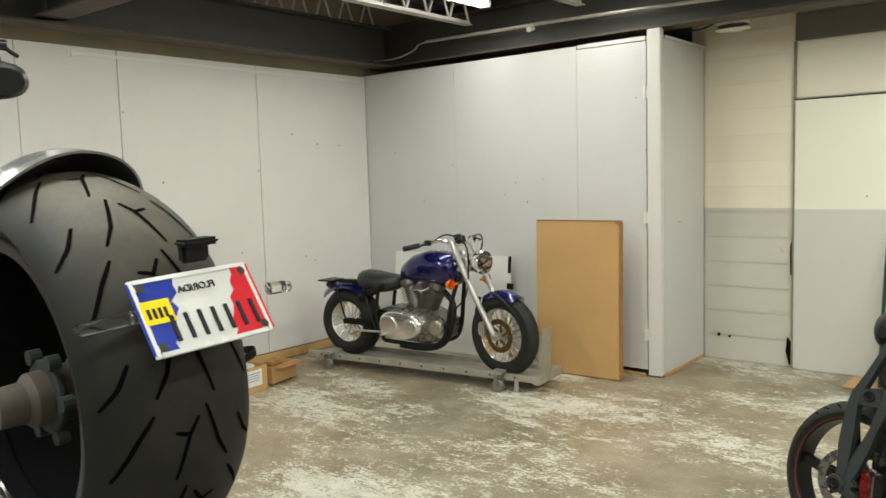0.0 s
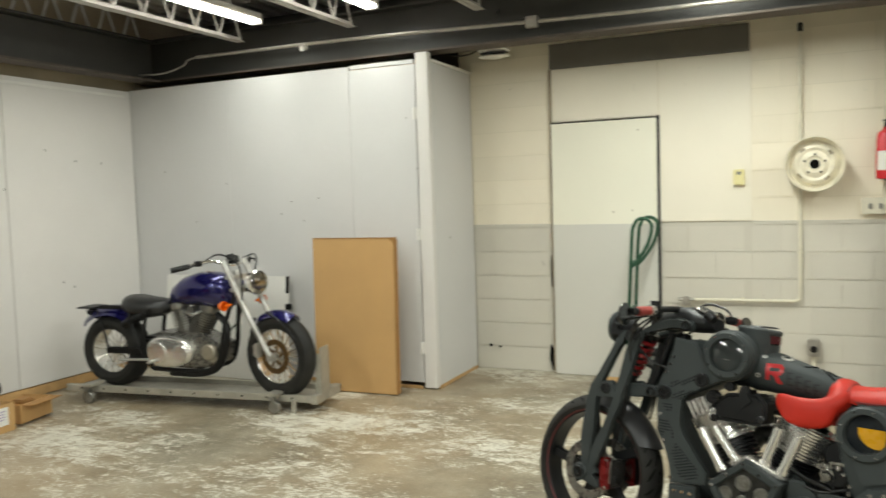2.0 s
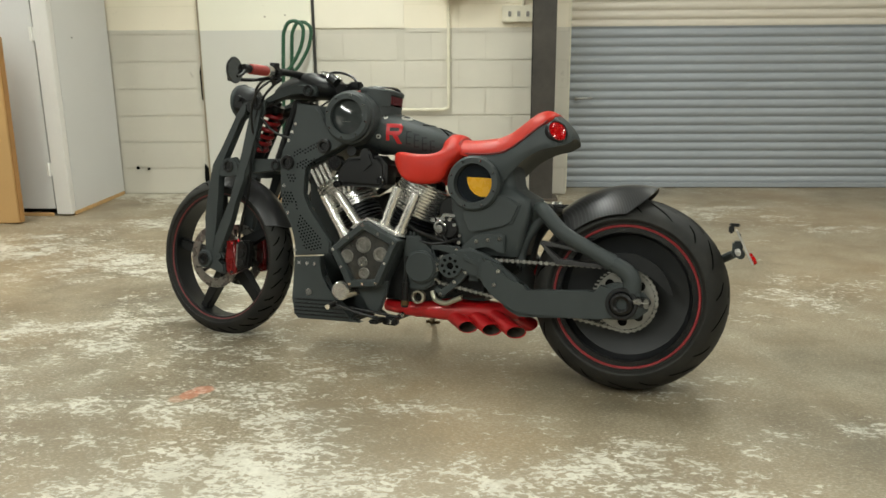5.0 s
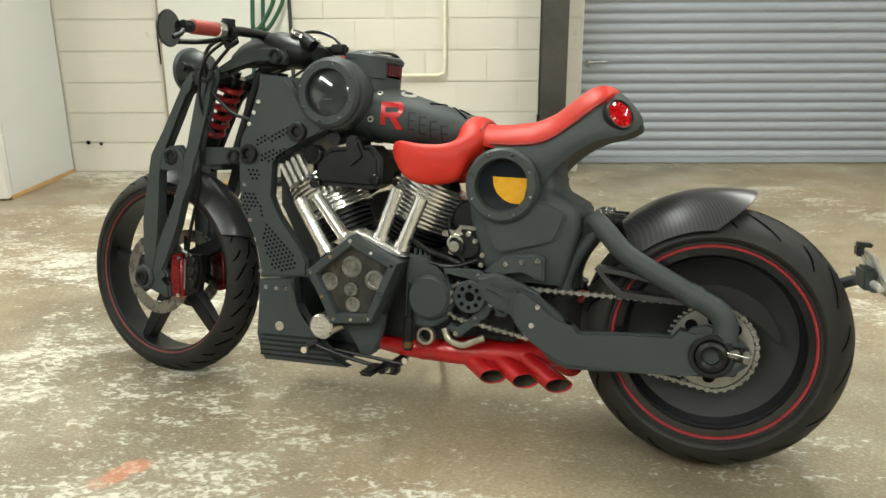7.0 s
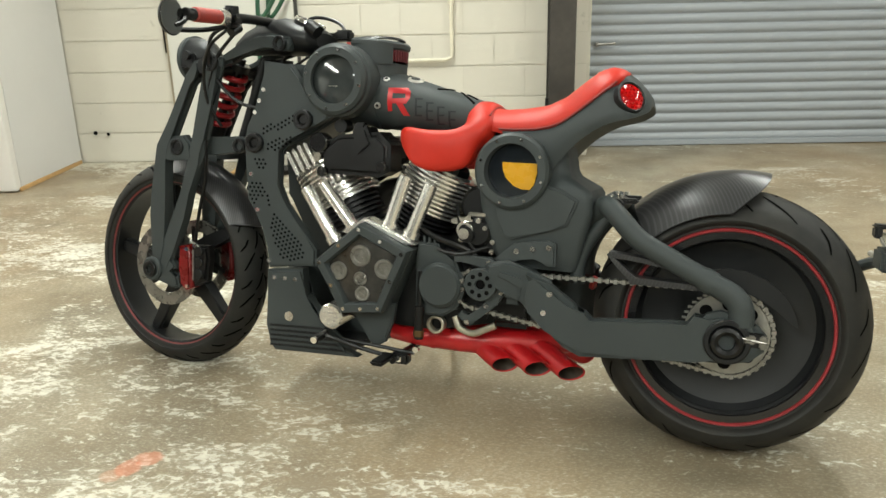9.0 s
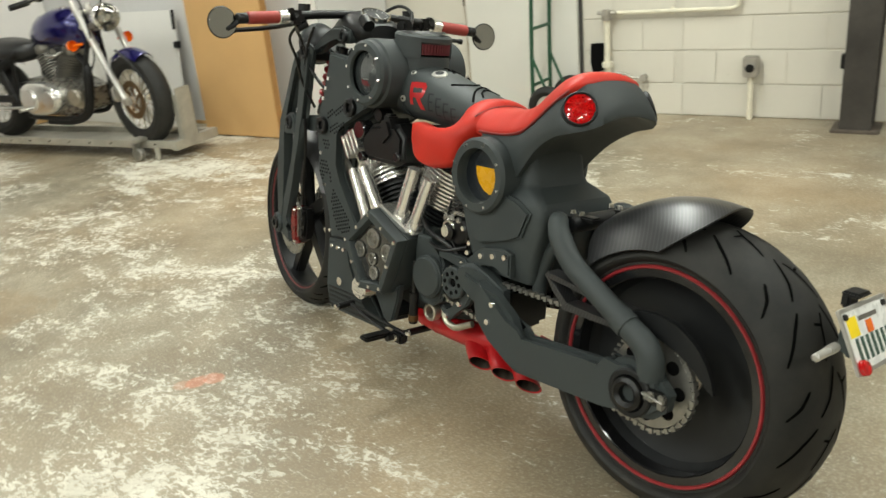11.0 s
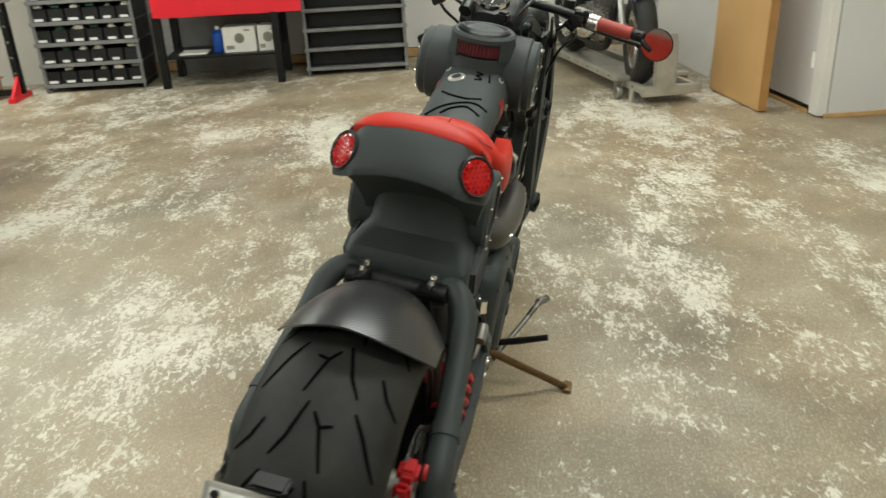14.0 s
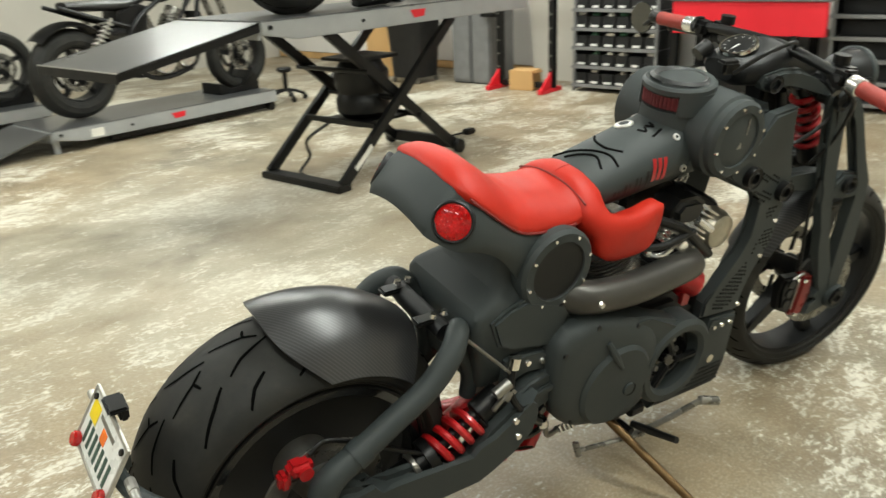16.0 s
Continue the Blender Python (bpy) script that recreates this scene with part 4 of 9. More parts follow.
def holes_in(poly, pitch, slope, y0, y1, r=0.0036):
    """Small drilled holes in staggered rows that fill a polygon of (x, z)."""
    def inside(x, z):
        hit = False
        for (x0, z0), (x1, z1) in zip(poly, poly[1:] + poly[:1]):
            if (z0 > z) != (z1 > z) and x < (x1 - x0) * (z - z0) / (z1 - z0) + x0:
                hit = not hit
        return hit
    out, ca, sa = [], math.cos(slope), math.sin(slope)
    cx, cz = sum(p[0] for p in poly) / len(poly), sum(p[1] for p in poly) / len(poly)
    for j in range(-16, 17):
        for i in range(-16, 17):
            u, v = pitch * (i + 0.5 * (j % 2)), pitch * 0.86 * j
            x, z = cx + u * ca - v * sa, cz + u * sa + v * ca
            if inside(x, z):
                out.append(cyl((x, y0, z), (x, y1, z), r, n=8))
    return out


def pillow(poly, y0, y1):
    """A padded piece: a rounded outline that swells to one side."""
    loop = smooth_path([(x, 0, z) for x, z in poly] + [(poly[0][0], 0, poly[0][1])], 4)[:-1]
    cx, cz = sum(p[0] for p in loop) / len(loop), sum(p[2] for p in loop) / len(loop)

    def add(bm):
        rings = []
        for k, d in ((0.96, 0.0), (1.0, 0.30), (1.0, 0.62), (0.975, 0.80), (0.93, 0.91), (0.86, 0.965), (0.70, 0.99), (0.4, 1.0)):
            rings.append([bm.verts.new((cx + (p[0] - cx) * k, y0 + (y1 - y0) * d, cz + (p[2] - cz) * k)) for p in loop])
        n = len(loop)
        for a, b in zip(rings, rings[1:]):
            for i in range(n):
                bm.faces.new((a[i], a[(i + 1) % n], b[(i + 1) % n], b[i]))
        bm.faces.new(rings[0])
        bm.faces.new(rings[-1])
        bmesh.ops.recalc_face_normals(bm, faces=bm.faces)
    return add


def custom_bike(m, label, full=True):
    root = thing("motorcycle", m, label, "motorcycle")
    # --- rear wheel ---
    RC, RR, RH, RD = (0.0, 0.316), 0.317, 0.120, 0.052
    deep = 0.0 if full else -0.022
    # the lift bike's disc is black to paint the shade inside its wheel
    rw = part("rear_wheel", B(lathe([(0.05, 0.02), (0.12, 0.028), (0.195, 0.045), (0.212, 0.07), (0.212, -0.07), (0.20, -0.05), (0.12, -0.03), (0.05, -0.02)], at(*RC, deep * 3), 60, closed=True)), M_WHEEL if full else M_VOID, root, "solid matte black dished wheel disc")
    part("tyre", tyre_bm(*RC, RR, RH, RD, 0.228), M_TYRE if full else M_TYRE_DUSTY_TOPLIT, rw, "wide black rubber tyre with slanting grooves")
    tagged(part("tread_pattern", groove_bm(*RC, RR, RH, RD, 9, 0.0062), M_GROOVE, rw), "slanting cut tread grooves", kind="stuff")
    part("rim", B(ring_plate(*RC, 0.230, 0.205, 0.066, 0.106), ring_plate(*RC, 0.230, 0.205, -0.106, -0.066), lathe([(0.212, -0.1), (0.212, 0.1), (0.222, 0.1), (0.222, -0.1)], at(*RC), 60, closed=True)), M_GLOSSBLACK, rw, "black wheel rim")
    for s in (1, -1):
        part("rim_stripe", B(lathe([(0.2235, s * 0.1065), (0.2255, s * 0.1105), (0.2295, s * 0.1110), (0.2320, s * 0.1065), (0.2275, s * 0.1015)], at(*RC), 72, closed=True)), M_REDRING if full and s > 0 else M_BLACK, rw, "red rim stripe" if full and s > 0 else "black rim edge")
    part("hub", B(lathe([(0.0, 0.16), (0.03, 0.16), (0.032, 0.12), (0.042, 0.11), (0.045, 0.04), (0.06, 0.03), (0.06, -0.03), (0.045, -0.06), (0.03, -0.14), (0.0, -0.14)], at(RC[0], RC[1] + deep, deep), 28)), M_STEEL if full else M_RUST, rw, "machined steel hub")
    part("brake_disc", B(ring_plate(*RC, 0.125, 0.08, -0.125, -0.119, 40, 0.001)), M_GEAR, rw)
    flange = [ring_plate(RC[0], RC[1] + deep, 0.058, 0.03, 0.078 + deep, 0.088 + deep, 30, 0.002)]
    for i in range(6):
        a = math.pi * i / 3
        flange.append(cyl((0.066 * math.cos(a), 0.074 + deep, RC[1] + deep + 0.066 * math.sin(a)), (0.066 * math.cos(a), 0.092 + deep, RC[1] + deep + 0.066 * math.sin(a)), 0.012, n=10))
    pieces("hub_flange", L(*flange), M_GREY, rw)
    if full:
        teeth = [ring_plate(0, 0.309, 0.094, 0.030, 0.122, 0.128, 48, 0.001)]
        for i in range(44):
            a = 2 * math.pi * i / 44
            teeth.append(box((0.099 * math.cos(a), 0.125, 0.309 + 0.099 * math.sin(a)), (0.010, 0.005, 0.005), 0, None))
        part("sprocket", B(*teeth), M_STEEL, rw, "drilled bright sprocket")
        pieces("sprocket_hole", L(*[disc(0.068 * math.cos(k * math.pi / 4), 0.309 + 0.068 * math.sin(k * math.pi / 4), 0.0145, 0.1275, 0.1288, 20, 0.0) for k in range(8)]), M_VOID, rw)

    # --- swingarm ---
    sw = part("swingarm", B(box((0.5, 0, 0.37), (0.07, 0.30, 0.09), 0.02)), M_GREY, root, "matte grey swingarm of cast arms and bent tubes")
    hub_l, tip = (0.0, 0.305), 0.175
    for s in ((1, -1) if full else (-1,)):
        arm = [(0.462, 0.412), (0.438, 0.404), (0.397, 0.390), (0.345, 0.355), (0.327, 0.326), (0.304, 0.304), (0.114, 0.320), (0.088, 0.332), (0.064, 0.343), (0.046, 0.360), (0.017, 0.369), (-0.018, 0.360), (-0.036, 0.346), (-0.060, 0.344), (-0.082, 0.322), (-0.078, 0.288), (-0.050, 0.262), (-0.007, 0.252), (0.063, 0.250), (0.109, 0.247), (0.322, 0.228), (0.362, 0.245), (0.406, 0.283), (0.448, 0.322), (0.472, 0.350)]
        part("lower_arm", B(prism(arm, s * 0.145, s * 0.192, 0.013, seg=2)), M_GREY, sw)
        part("pivot_casting", B(prism([(0.565, 0.425), (0.515, 0.438), (0.455, 0.418), (0.405, 0.395), (0.400, 0.345), (0.435, 0.318), (0.505, 0.350), (0.565, 0.372)], s * 0.118, s * 0.160, 0.010, seg=3), strip([(0.53, 0.405), (0.47, 0.388), (0.425, 0.362)], [0.018, 0.024, 0.020], s * 0.158, s * 0.170, 0.005)), M_GREY, sw)
        pieces("arm_bolt", L(*[bolt((x, s * 0.191, z), (0, s, 0), 0.0085, 0.006) for x, z in ((0.398, 0.372), (0.410, 0.326))]), M_CHROME, sw)
        part("axle_slot", B(box((-0.046, s * 0.1925, 0.315), (0.062, 0.006, 0.034), 0.004, None)), M_BLACK, sw)
        part("upper_tube", B(tube([(0.315, s * 0.070, 0.545), (0.292, s * 0.108, 0.582), (0.258, s * 0.140, 0.560), (0.204, s * 0.152, 0.510), (0.12, s * 0.160, 0.466), (0.045, s * 0.168, 0.430), (-0.004, s * 0.171, 0.404), (-0.024, s * 0.172, 0.376), (-0.026, s * 0.172, 0.340)], [0.021, 0.023, 0.0245, 0.0245, 0.0245, 0.0245, 0.027, 0.028, 0.029], 14, 6)), M_GREY, sw, "bent grey tube")
        part("tube_collar", B(cyl((0.062, s * 0.166, 0.4375), (0.036, s * 0.169, 0.4255), 0.0275, n=16)), M_GREY, sw)
        part("inner_tube", B(tube([(0.350, s * 0.085, 0.385), (0.350, s * 0.085, 0.434), (0.330, s * 0.085, 0.490), (0.284, s * 0.085, 0.556)], 0.018, 12, 5)), M_GREY, sw)
        part("axle_ring", B(ring_plate(*hub_l, 0.050, 0.036, s * 0.188, s * 0.200, 36)), M_GREY_DARK, sw)
        part("axle_nut", B(lathe([(0.018, s * 0.192), (0.018, s * 0.206), (0.026, s * 0.212), (0.034, s * 0.207), (0.035, s * 0.190)], at(*hub_l), 30)), M_BLACK, sw, "black axle nut")
        part("chain_adjuster", B(box((-0.046, s * 0.197, 0.316), (0.024, 0.010, 0.020), 0.003), box((-0.074, s * 0.194, 0.312), (0.016, 0.014, 0.030), 0.003), cyl((-0.03, s * 0.200, 0.318), (-0.080, s * 0.200, 0.312), 0.003, n=8)), M_GEAR, sw)
    part("bridge", B(cyl((0.27, -0.10, 0.578), (0.27, 0.10, 0.578), 0.02, n=14)), M_GREY_DARK, sw)
    pieces("bridge_bolt", L(*[bolt((0.262 + dx, y, 0.597), (0.1, 0, 1), 0.0085, 0.009) for dx in (0, 0.025) for y in (-0.068, 0.068)]), M_CHROME, sw)
    # shock
    shock = part("rear_shock", B(cyl((0.105, -0.14, 0.272), (0.215, -0.14, 0.314), 0.027, n=18, bevel=0.004), cyl((0.235, -0.14, 0.322), (0.39, -0.135, 0.405), 0.014, n=12), cyl((0.335, -0.137, 0.374), (0.395, -0.135, 0.408), 0.028, n=16, bevel=0.004), cyl((0.213, -0.14, 0.313), (0.232, -0.14, 0.321), 0.040, n=20)), M_BLACK, root, "black shock with red spring")
    part("spring", B(coil((0.236, -0.14, 0.323), (0.332, -0.137, 0.373), 0.034, 0.0085, 4)), M_REDPAINT, shock, "red coil spring")
    part("adjuster_ring", B(cyl((0.182, -0.14, 0.3015), (0.194, -0.14, 0.306), 0.032, n=22, bevel=0.002)), M_STEEL, shock)
    part("reservoir", B(cyl((0.375, -0.17, 0.425), (0.395, -0.17, 0.445), 0.014, n=12), cyl((0.350, -0.172, 0.445), (0.385, -0.172, 0.462), 0.012, n=12), tube([(0.375, -0.17, 0.425), (0.36, -0.165, 0.40), (0.375, -0.15, 0.385)], 0.006, 8)), M_STEEL, shock)
    cal = part("rear_caliper", B(box((-0.052, -0.13, 0.416), (0.048, 0.036, 0.030), 0.009, None, 3), box((-0.082, -0.128, 0.396), (0.022, 0.030, 0.036), 0.007), cyl((-0.05, -0.154, 0.42), (-0.05, -0.160, 0.42), 0.014, n=16)), M_REDPAINT, root, "red brake caliper")
    part("brake_hose", B(tube([(-0.03, -0.13, 0.435), (0.0, -0.13, 0.452), (0.06, -0.135, 0.425), (0.16, -0.14, 0.36), (0.22, -0.15, 0.33)], 0.005, 8)), M_BLACK, cal)

    # --- rear fender ---
    def fender(s, t):
        q = 2 * s - 1
        a0, a1 = radians(49 - 3 * q * q), radians(101.5 - 14 * abs(q) ** 4)
        a = a0 + (a1 - a0) * t
        r = 0.355 - 0.089 * abs(q) ** 2.5 + 0.008 * t * (1 - abs(q))
        return Vector((r * math.cos(a), 0.138 * q * (0.93 + 0.07 * t), (0.316 if full else 0.306) + r * math.sin(a)))
    part("rear_fender", B(grid(fender, 32, 24, 0.004)), M_CARBON if full else M_SATIN, root, "satin carbon rear fender" if full else "satin silver-black rear fender")
    pieces("fender_bracket", L(box((0.245, 0.062, 0.592), (0.05, 0.03, 0.012), 0.004), box((0.245, -0.062, 0.592), (0.05, 0.03, 0.012), 0.004)), M_BLACK, root)

    # --- number plate and its bracket ---
    back = 0.0 if full else 0.035
    pl = part("plate_bracket", B(tube([(-0.335 + back, 0.05, 0.475 - back), (-0.335 + back, -0.05, 0.475 - back), (-0.315 + back, -0.115, 0.465 - back), (-0.24, -0.15, 0.42), (-0.10, -0.16, 0.35), (-0.02, -0.165, 0.33)], 0.014, 10, 5),
                                 box((-0.325 + back, 0.0, 0.49 - back), (0.03, 0.10, 0.05), 0.006)), M_GREY, root, "grey bent tube bracket")
    PM = (pose(-0.345, 0.0, 0.50) if full else pose(-0.338, -0.011, 0.448)) @ pose(0, 0, 0, 0, -62 if full else -57, 0)    # local z faces back and up, x up along the plate
    W, H = (0.178, 0.102) if full else (0.158, 0.094)

    def on_plate(adder):
        bm = B(adder)
        bmesh.ops.transform(bm, matrix=PM, verts=bm.verts)
        return bm
    plate = part("number_plate", on_plate(box((0, 0, 0), (H, W, 0.002), 0.0009)), M_PLATE, root, "white plate with green bars and yellow sticker" if full else "white plate with blue and red corners")
    part("plate_rim", B(*[(lambda bm, c=c, s=s: box(c, s, 0.001, PM)(bm)) for c, s in (((0, W / 2 + 0.003, 0), (H + 0.012, 0.007, 0.006)), ((0, -W / 2 - 0.003, 0), (H + 0.012, 0.007, 0.006)), ((H / 2 + 0.003, 0, 0), (0.007, W, 0.006)), ((-H / 2 - 0.003, 0, 0), (0.007, W, 0.006)))]), M_ALU if full else M_PLATE, plate)
    # local -y is to the right of someone who reads it; bars stand for the characters
    for i in range(7):
        part("character_bar", on_plate(box((-0.020, 0.048 - 0.0195 * i, 0.0030), (0.036, 0.0062, 0.002), 0.0006) if not full else box((-0.018, 0.062 - 0.0205 * i, 0.0016), (0.040, 0.010, 0.001), 0.0)), M_INK if full else M_INKBLACK, plate)
    if full:
        part("state_line", on_plate(box((0.032, -0.004, 0.0016), (0.008, 0.075, 0.001), 0.0)), M_STEEL, plate)
    else:
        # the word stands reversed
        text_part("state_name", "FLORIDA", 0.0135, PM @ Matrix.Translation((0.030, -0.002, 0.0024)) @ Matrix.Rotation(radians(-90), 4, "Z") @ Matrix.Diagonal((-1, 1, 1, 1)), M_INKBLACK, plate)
    part("sticker", on_plate(box((0.022, 0.060, 0.0018) if full else (0.006, 0.062, 0.0026), (0.034, 0.036, 0.001) if full else (0.032, 0.040, 0.001), 0.0)), M_STICKER, plate, "yellow date sticker")
    if not full:
        pieces("date_bar", L(*[(lambda bm, k=k: box((0.004, 0.074 - 0.0075 * k, 0.0034), (0.014, 0.0045, 0.0006), 0.0, PM)(bm)) for k in range(4)]), M_INKBLACK, plate)
    if full:
        part("emblem", on_plate(box((0.014, -0.002, 0.0016), (0.022, 0.024, 0.001), 0.0)), M_AMBER, plate, "orange emblem")
        part("reflector", on_plate(cyl((-0.046, 0.078, 0.0), (-0.046, 0.078, 0.014), 0.014, n=14, bevel=0.003)), M_LAMPRED, plate, "red reflector bolt")
        part("reflector", on_plate(cyl((-0.046, -0.078, 0.0), (-0.046, -0.078, 0.014), 0.014, n=14, bevel=0.003)), M_LAMPRED, plate, "red reflector bolt")
    else:
        def torn(side, edge):
            def add(bm):
                rows = [(0.05 - 0.1 * k / 9, edge[k % len(edge)] + 0.004 * math.sin(k * 2.6)) for k in range(10)]
                vs = [[bm.verts.new(PM @ Vector((x, y, 0.0021))) for y in (side * 0.0885, side * y1)] for x, y1 in rows]
                for a, b in zip(vs, vs[1:]):
                    bm.faces.new((a[0], a[1], b[1], b[0]))
            return add
        part("blue_corner", B(torn(1, [0.024, 0.026, 0.030, 0.034, 0.036, 0.040, 0.044, 0.048, 0.052, 0.056])), M_PLATEBLUE, plate)
        part("red_corner", B(torn(-1, [0.060, 0.058, 0.056, 0.050, 0.046, 0.042, 0.038, 0.034, 0.032, 0.030])), M_REDSIGN, plate)
    pieces("plate_screw", L(*[(lambda bm, x=x, y=y: cyl(PM @ Vector((x, y, 0.001)), PM @ Vector((x, y, 0.005)), 0.006, n=10)(bm)) for x, y in (((0.042, 0.078), (0.042, -0.078)) if full else ((0.040, 0.074), (0.040, -0.074), (-0.042, 0.074), (-0.042, -0.074)))]), M_CHROME if not full else M_BLACK, plate)
    pl_lamp = part("plate_lamp", B(box((-0.312, 0.008 - back, 0.566 - back), (0.034, 0.050, 0.010), 0.004, None), box((-0.303, 0.008 - back, 0.552 - back), (0.016, 0.040, 0.026), 0.004)), M_BLACK, root, "black plate lamp")
    for s in (1, -1):
        part("turn_signal", B(cyl((-0.325, s * 0.09 - back, 0.487 - back), (-0.325, s * 0.115 - back, 0.486 - back), 0.009, n=10), cyl((-0.325, s * 0.115 - back, 0.486 - back), (-0.325, s * (0.165 if full else 0.182 if s > 0 else 0.128) - back, 0.484 - back), 0.008, 0.0075, n=12, bevel=0.003)), M_ALU if full else M_GLASS, root, "clear bar-shaped turn signal")

    # --- tail and seat ---
    if full:
        TAIL = [((0.262, 0.0, 0.894), (0.203, 0.0, 0.828)), ((0.263, 0.050, 0.892), (0.202, 0.055, 0.820)), ((0.268, 0.092, 0.885), (0.205, 0.098, 0.803)), ((0.287, 0.112, 0.869), (0.225, 0.122, 0.791)), ((0.310, 0.128, 0.849), (0.250, 0.146, 0.782)),
                ((0.348, 0.125, 0.818), (0.300, 0.147, 0.768)), ((0.400, 0.118, 0.779), (0.358, 0.135, 0.733)), ((0.450, 0.113, 0.760), (0.410, 0.123, 0.678)), ((0.560, 0.111, 0.753), (0.450, 0.118, 0.625))]
        tail = part("tail_body", B(skirt(TAIL)), M_GREY, root, "matte grey tail body that wraps round the saddle's end", smooth=50)
        for s in (1, -1):
            q = Vector((-0.64, s * 0.66, 0.40)).normalized()
            lm = Matrix.Translation(Vector((0.2525, s * 0.1195, 0.831)) + q * 0.004) @ q.to_track_quat("Y", "Z").to_matrix().to_4x4()
            lamp = part("tail_lamp", B(lathe([(0.0325, -0.014), (0.0325, 0.0045), (0.0355, 0.0065), (0.0385, 0.003), (0.0385, -0.014)], lm, 36, closed=True)), M_GREY_DARK, tail, "dark lamp bezel")
            part("lens", B(lathe([(0.033, -0.008), (0.033, 0.002), (0.026, 0.0045), (0.014, 0.0062), (0.0, 0.0068)], lm, 32)), M_LAMPRED, lamp, "red lamp lens")
            part("lens_dots", B(*[cyl(lm @ Vector((0.0098 * i + 0.0049 * (j % 2), 0.003, 0.0085 * j)), lm @ Vector((0.0098 * i + 0.0049 * (j % 2), 0.0078, 0.0085 * j)), 0.004, 0.002, n=6)
                                  for i in range(-3, 4) for j in range(-3, 4) if (0.0098 * i + 0.0049 * (j % 2)) ** 2 + (0.0085 * j) ** 2 < 0.027 ** 2]), M_LAMPRED, lamp)
        PAD = [(0.262, 0.892, 0.886, 0.070), (0.268, 0.898, 0.882, 0.100), (0.284, 0.906, 0.872, 0.120), (0.305, 0.908, 0.853, 0.130), (0.332, 0.899, 0.832, 0.129), (0.368, 0.872, 0.803, 0.124), (0.411, 0.836, 0.774, 0.118), (0.457, 0.814, 0.759, 0.114), (0.519, 0.804, 0.754, 0.113), (0.560, 0.801, 0.755, 0.112), (0.590, 0.804, 0.762, 0.108)]
        xs = [0.262, 0.265] + [0.27 + 0.32 * k / 30 for k in range(31)]
        seat = part("seat", B(loft([pad_ring(x, *through_points(PAD, x)) for x in xs])), M_REDLEATHER, root, "red leather saddle with hanging front flaps", smooth=70)
        part("seat_seam", B(tube([(0.586, 0.0262 * k, 0.8055 - 3.2 * abs(0.0262 * k) ** 2.2) for k in range(-4, 5)], 0.0024, 6, 3)), M_SEAM, seat)
        for s in (1, -1):
            part("piping", B(tube([(x, s * (through_points(PAD, x)[2] + 0.001), through_points(PAD, x)[1] - 0.004) for x in (0.56, 0.50, 0.45, 0.41, 0.37, 0.33, 0.30, 0.284)], 0.003, 6, 4)), M_SEAM, seat)
        for s in (1, -1):
            EDGES = [((0.584, 0.0, 0.806), (0.664, 0.0, 0.803)), ((0.584, 0.040, 0.803), (0.661, 0.034, 0.800)), ((0.580, 0.080, 0.789), (0.654, 0.066, 0.788)), ((0.577, 0.108, 0.764), (0.650, 0.092, 0.766)), ((0.592, 0.124, 0.737), (0.657, 0.108, 0.752)),
                     ((0.610, 0.130, 0.712), (0.690, 0.116, 0.744)), ((0.619, 0.133, 0.688), (0.742, 0.120, 0.743)), ((0.632, 0.133, 0.662), (0.792, 0.120, 0.748)), ((0.662, 0.131, 0.647), (0.812, 0.118, 0.738)), ((0.702, 0.129, 0.641), (0.812, 0.117, 0.710)), ((0.738, 0.127, 0.643), (0.800, 0.117, 0.685)), ((0.762, 0.124, 0.652), (0.782, 0.118, 0.668))]
            part("seat_flap", B(strap([tuple((x, s * y, z) for x, y, z in e) for e in EDGES], 0.017, 0.032)), M_REDLEATHER, seat, "red leather side flap", smooth=75)
    else:
        tail = part("tail_body", B(loft([oval(0.19, 0.788, 0.040, 0.022, 20), oval(0.21, 0.791, 0.055, 0.032, 20), oval(0.28, 0.800, 0.075, 0.036, 20), oval(0.45, 0.80, 0.09, 0.04, 20), oval(0.62, 0.775, 0.085, 0.045, 20)])), M_BLACK, root, "slim black tail pod")
        part("tail_trim", B(box((0.25, 0.066, 0.805), (0.10, 0.010, 0.030), 0.004), bolt((0.215, 0.069, 0.805), (0, 1, 0), 0.006)), M_ALU, tail, "bolted silver trim")
    box_body = part("seat_box", B(loft([rounded_ring(z, x0, x1, hw, r) for z, x0, x1, hw, r in ((0.735, 0.402, 0.59, 0.096, 0.03), (0.690, 0.392, 0.60, 0.098, 0.03), (0.655, 0.386, 0.60, 0.101, 0.03), (0.640, 0.378, 0.60, 0.106, 0.028), (0.625, 0.352, 0.60, 0.118, 0.024), (0.612, 0.329, 0.60, 0.127, 0.022), (0.598, 0.321, 0.60, 0.130, 0.020), (0.560, 0.319, 0.595, 0.130, 0.020), (0.500, 0.333, 0.575, 0.129, 0.020), (0.452, 0.344, 0.56, 0.124, 0.020), (0.415, 0.352, 0.54, 0.112, 0.020)) if full or z < 0.57])), M_GREY, root, "matte grey box body below the saddle", smooth=30)
    FACET = [(0.562, 0.575), (0.544, 0.535), (0.530, 0.493), (0.512, 0.486), (0.415, 0.515), (0.376, 0.528), (0.352, 0.590), (0.391, 0.612), (0.432, 0.622), (0.48, 0.60)]
    NECK = [(0.549, 0.436), (0.503, 0.477), (0.485, 0.482), (0.420, 0.491), (0.399, 0.484), (0.397, 0.428), (0.424, 0.428), (0.432, 0.443), (0.452, 0.449), (0.488, 0.443), (0.510, 0.424)]
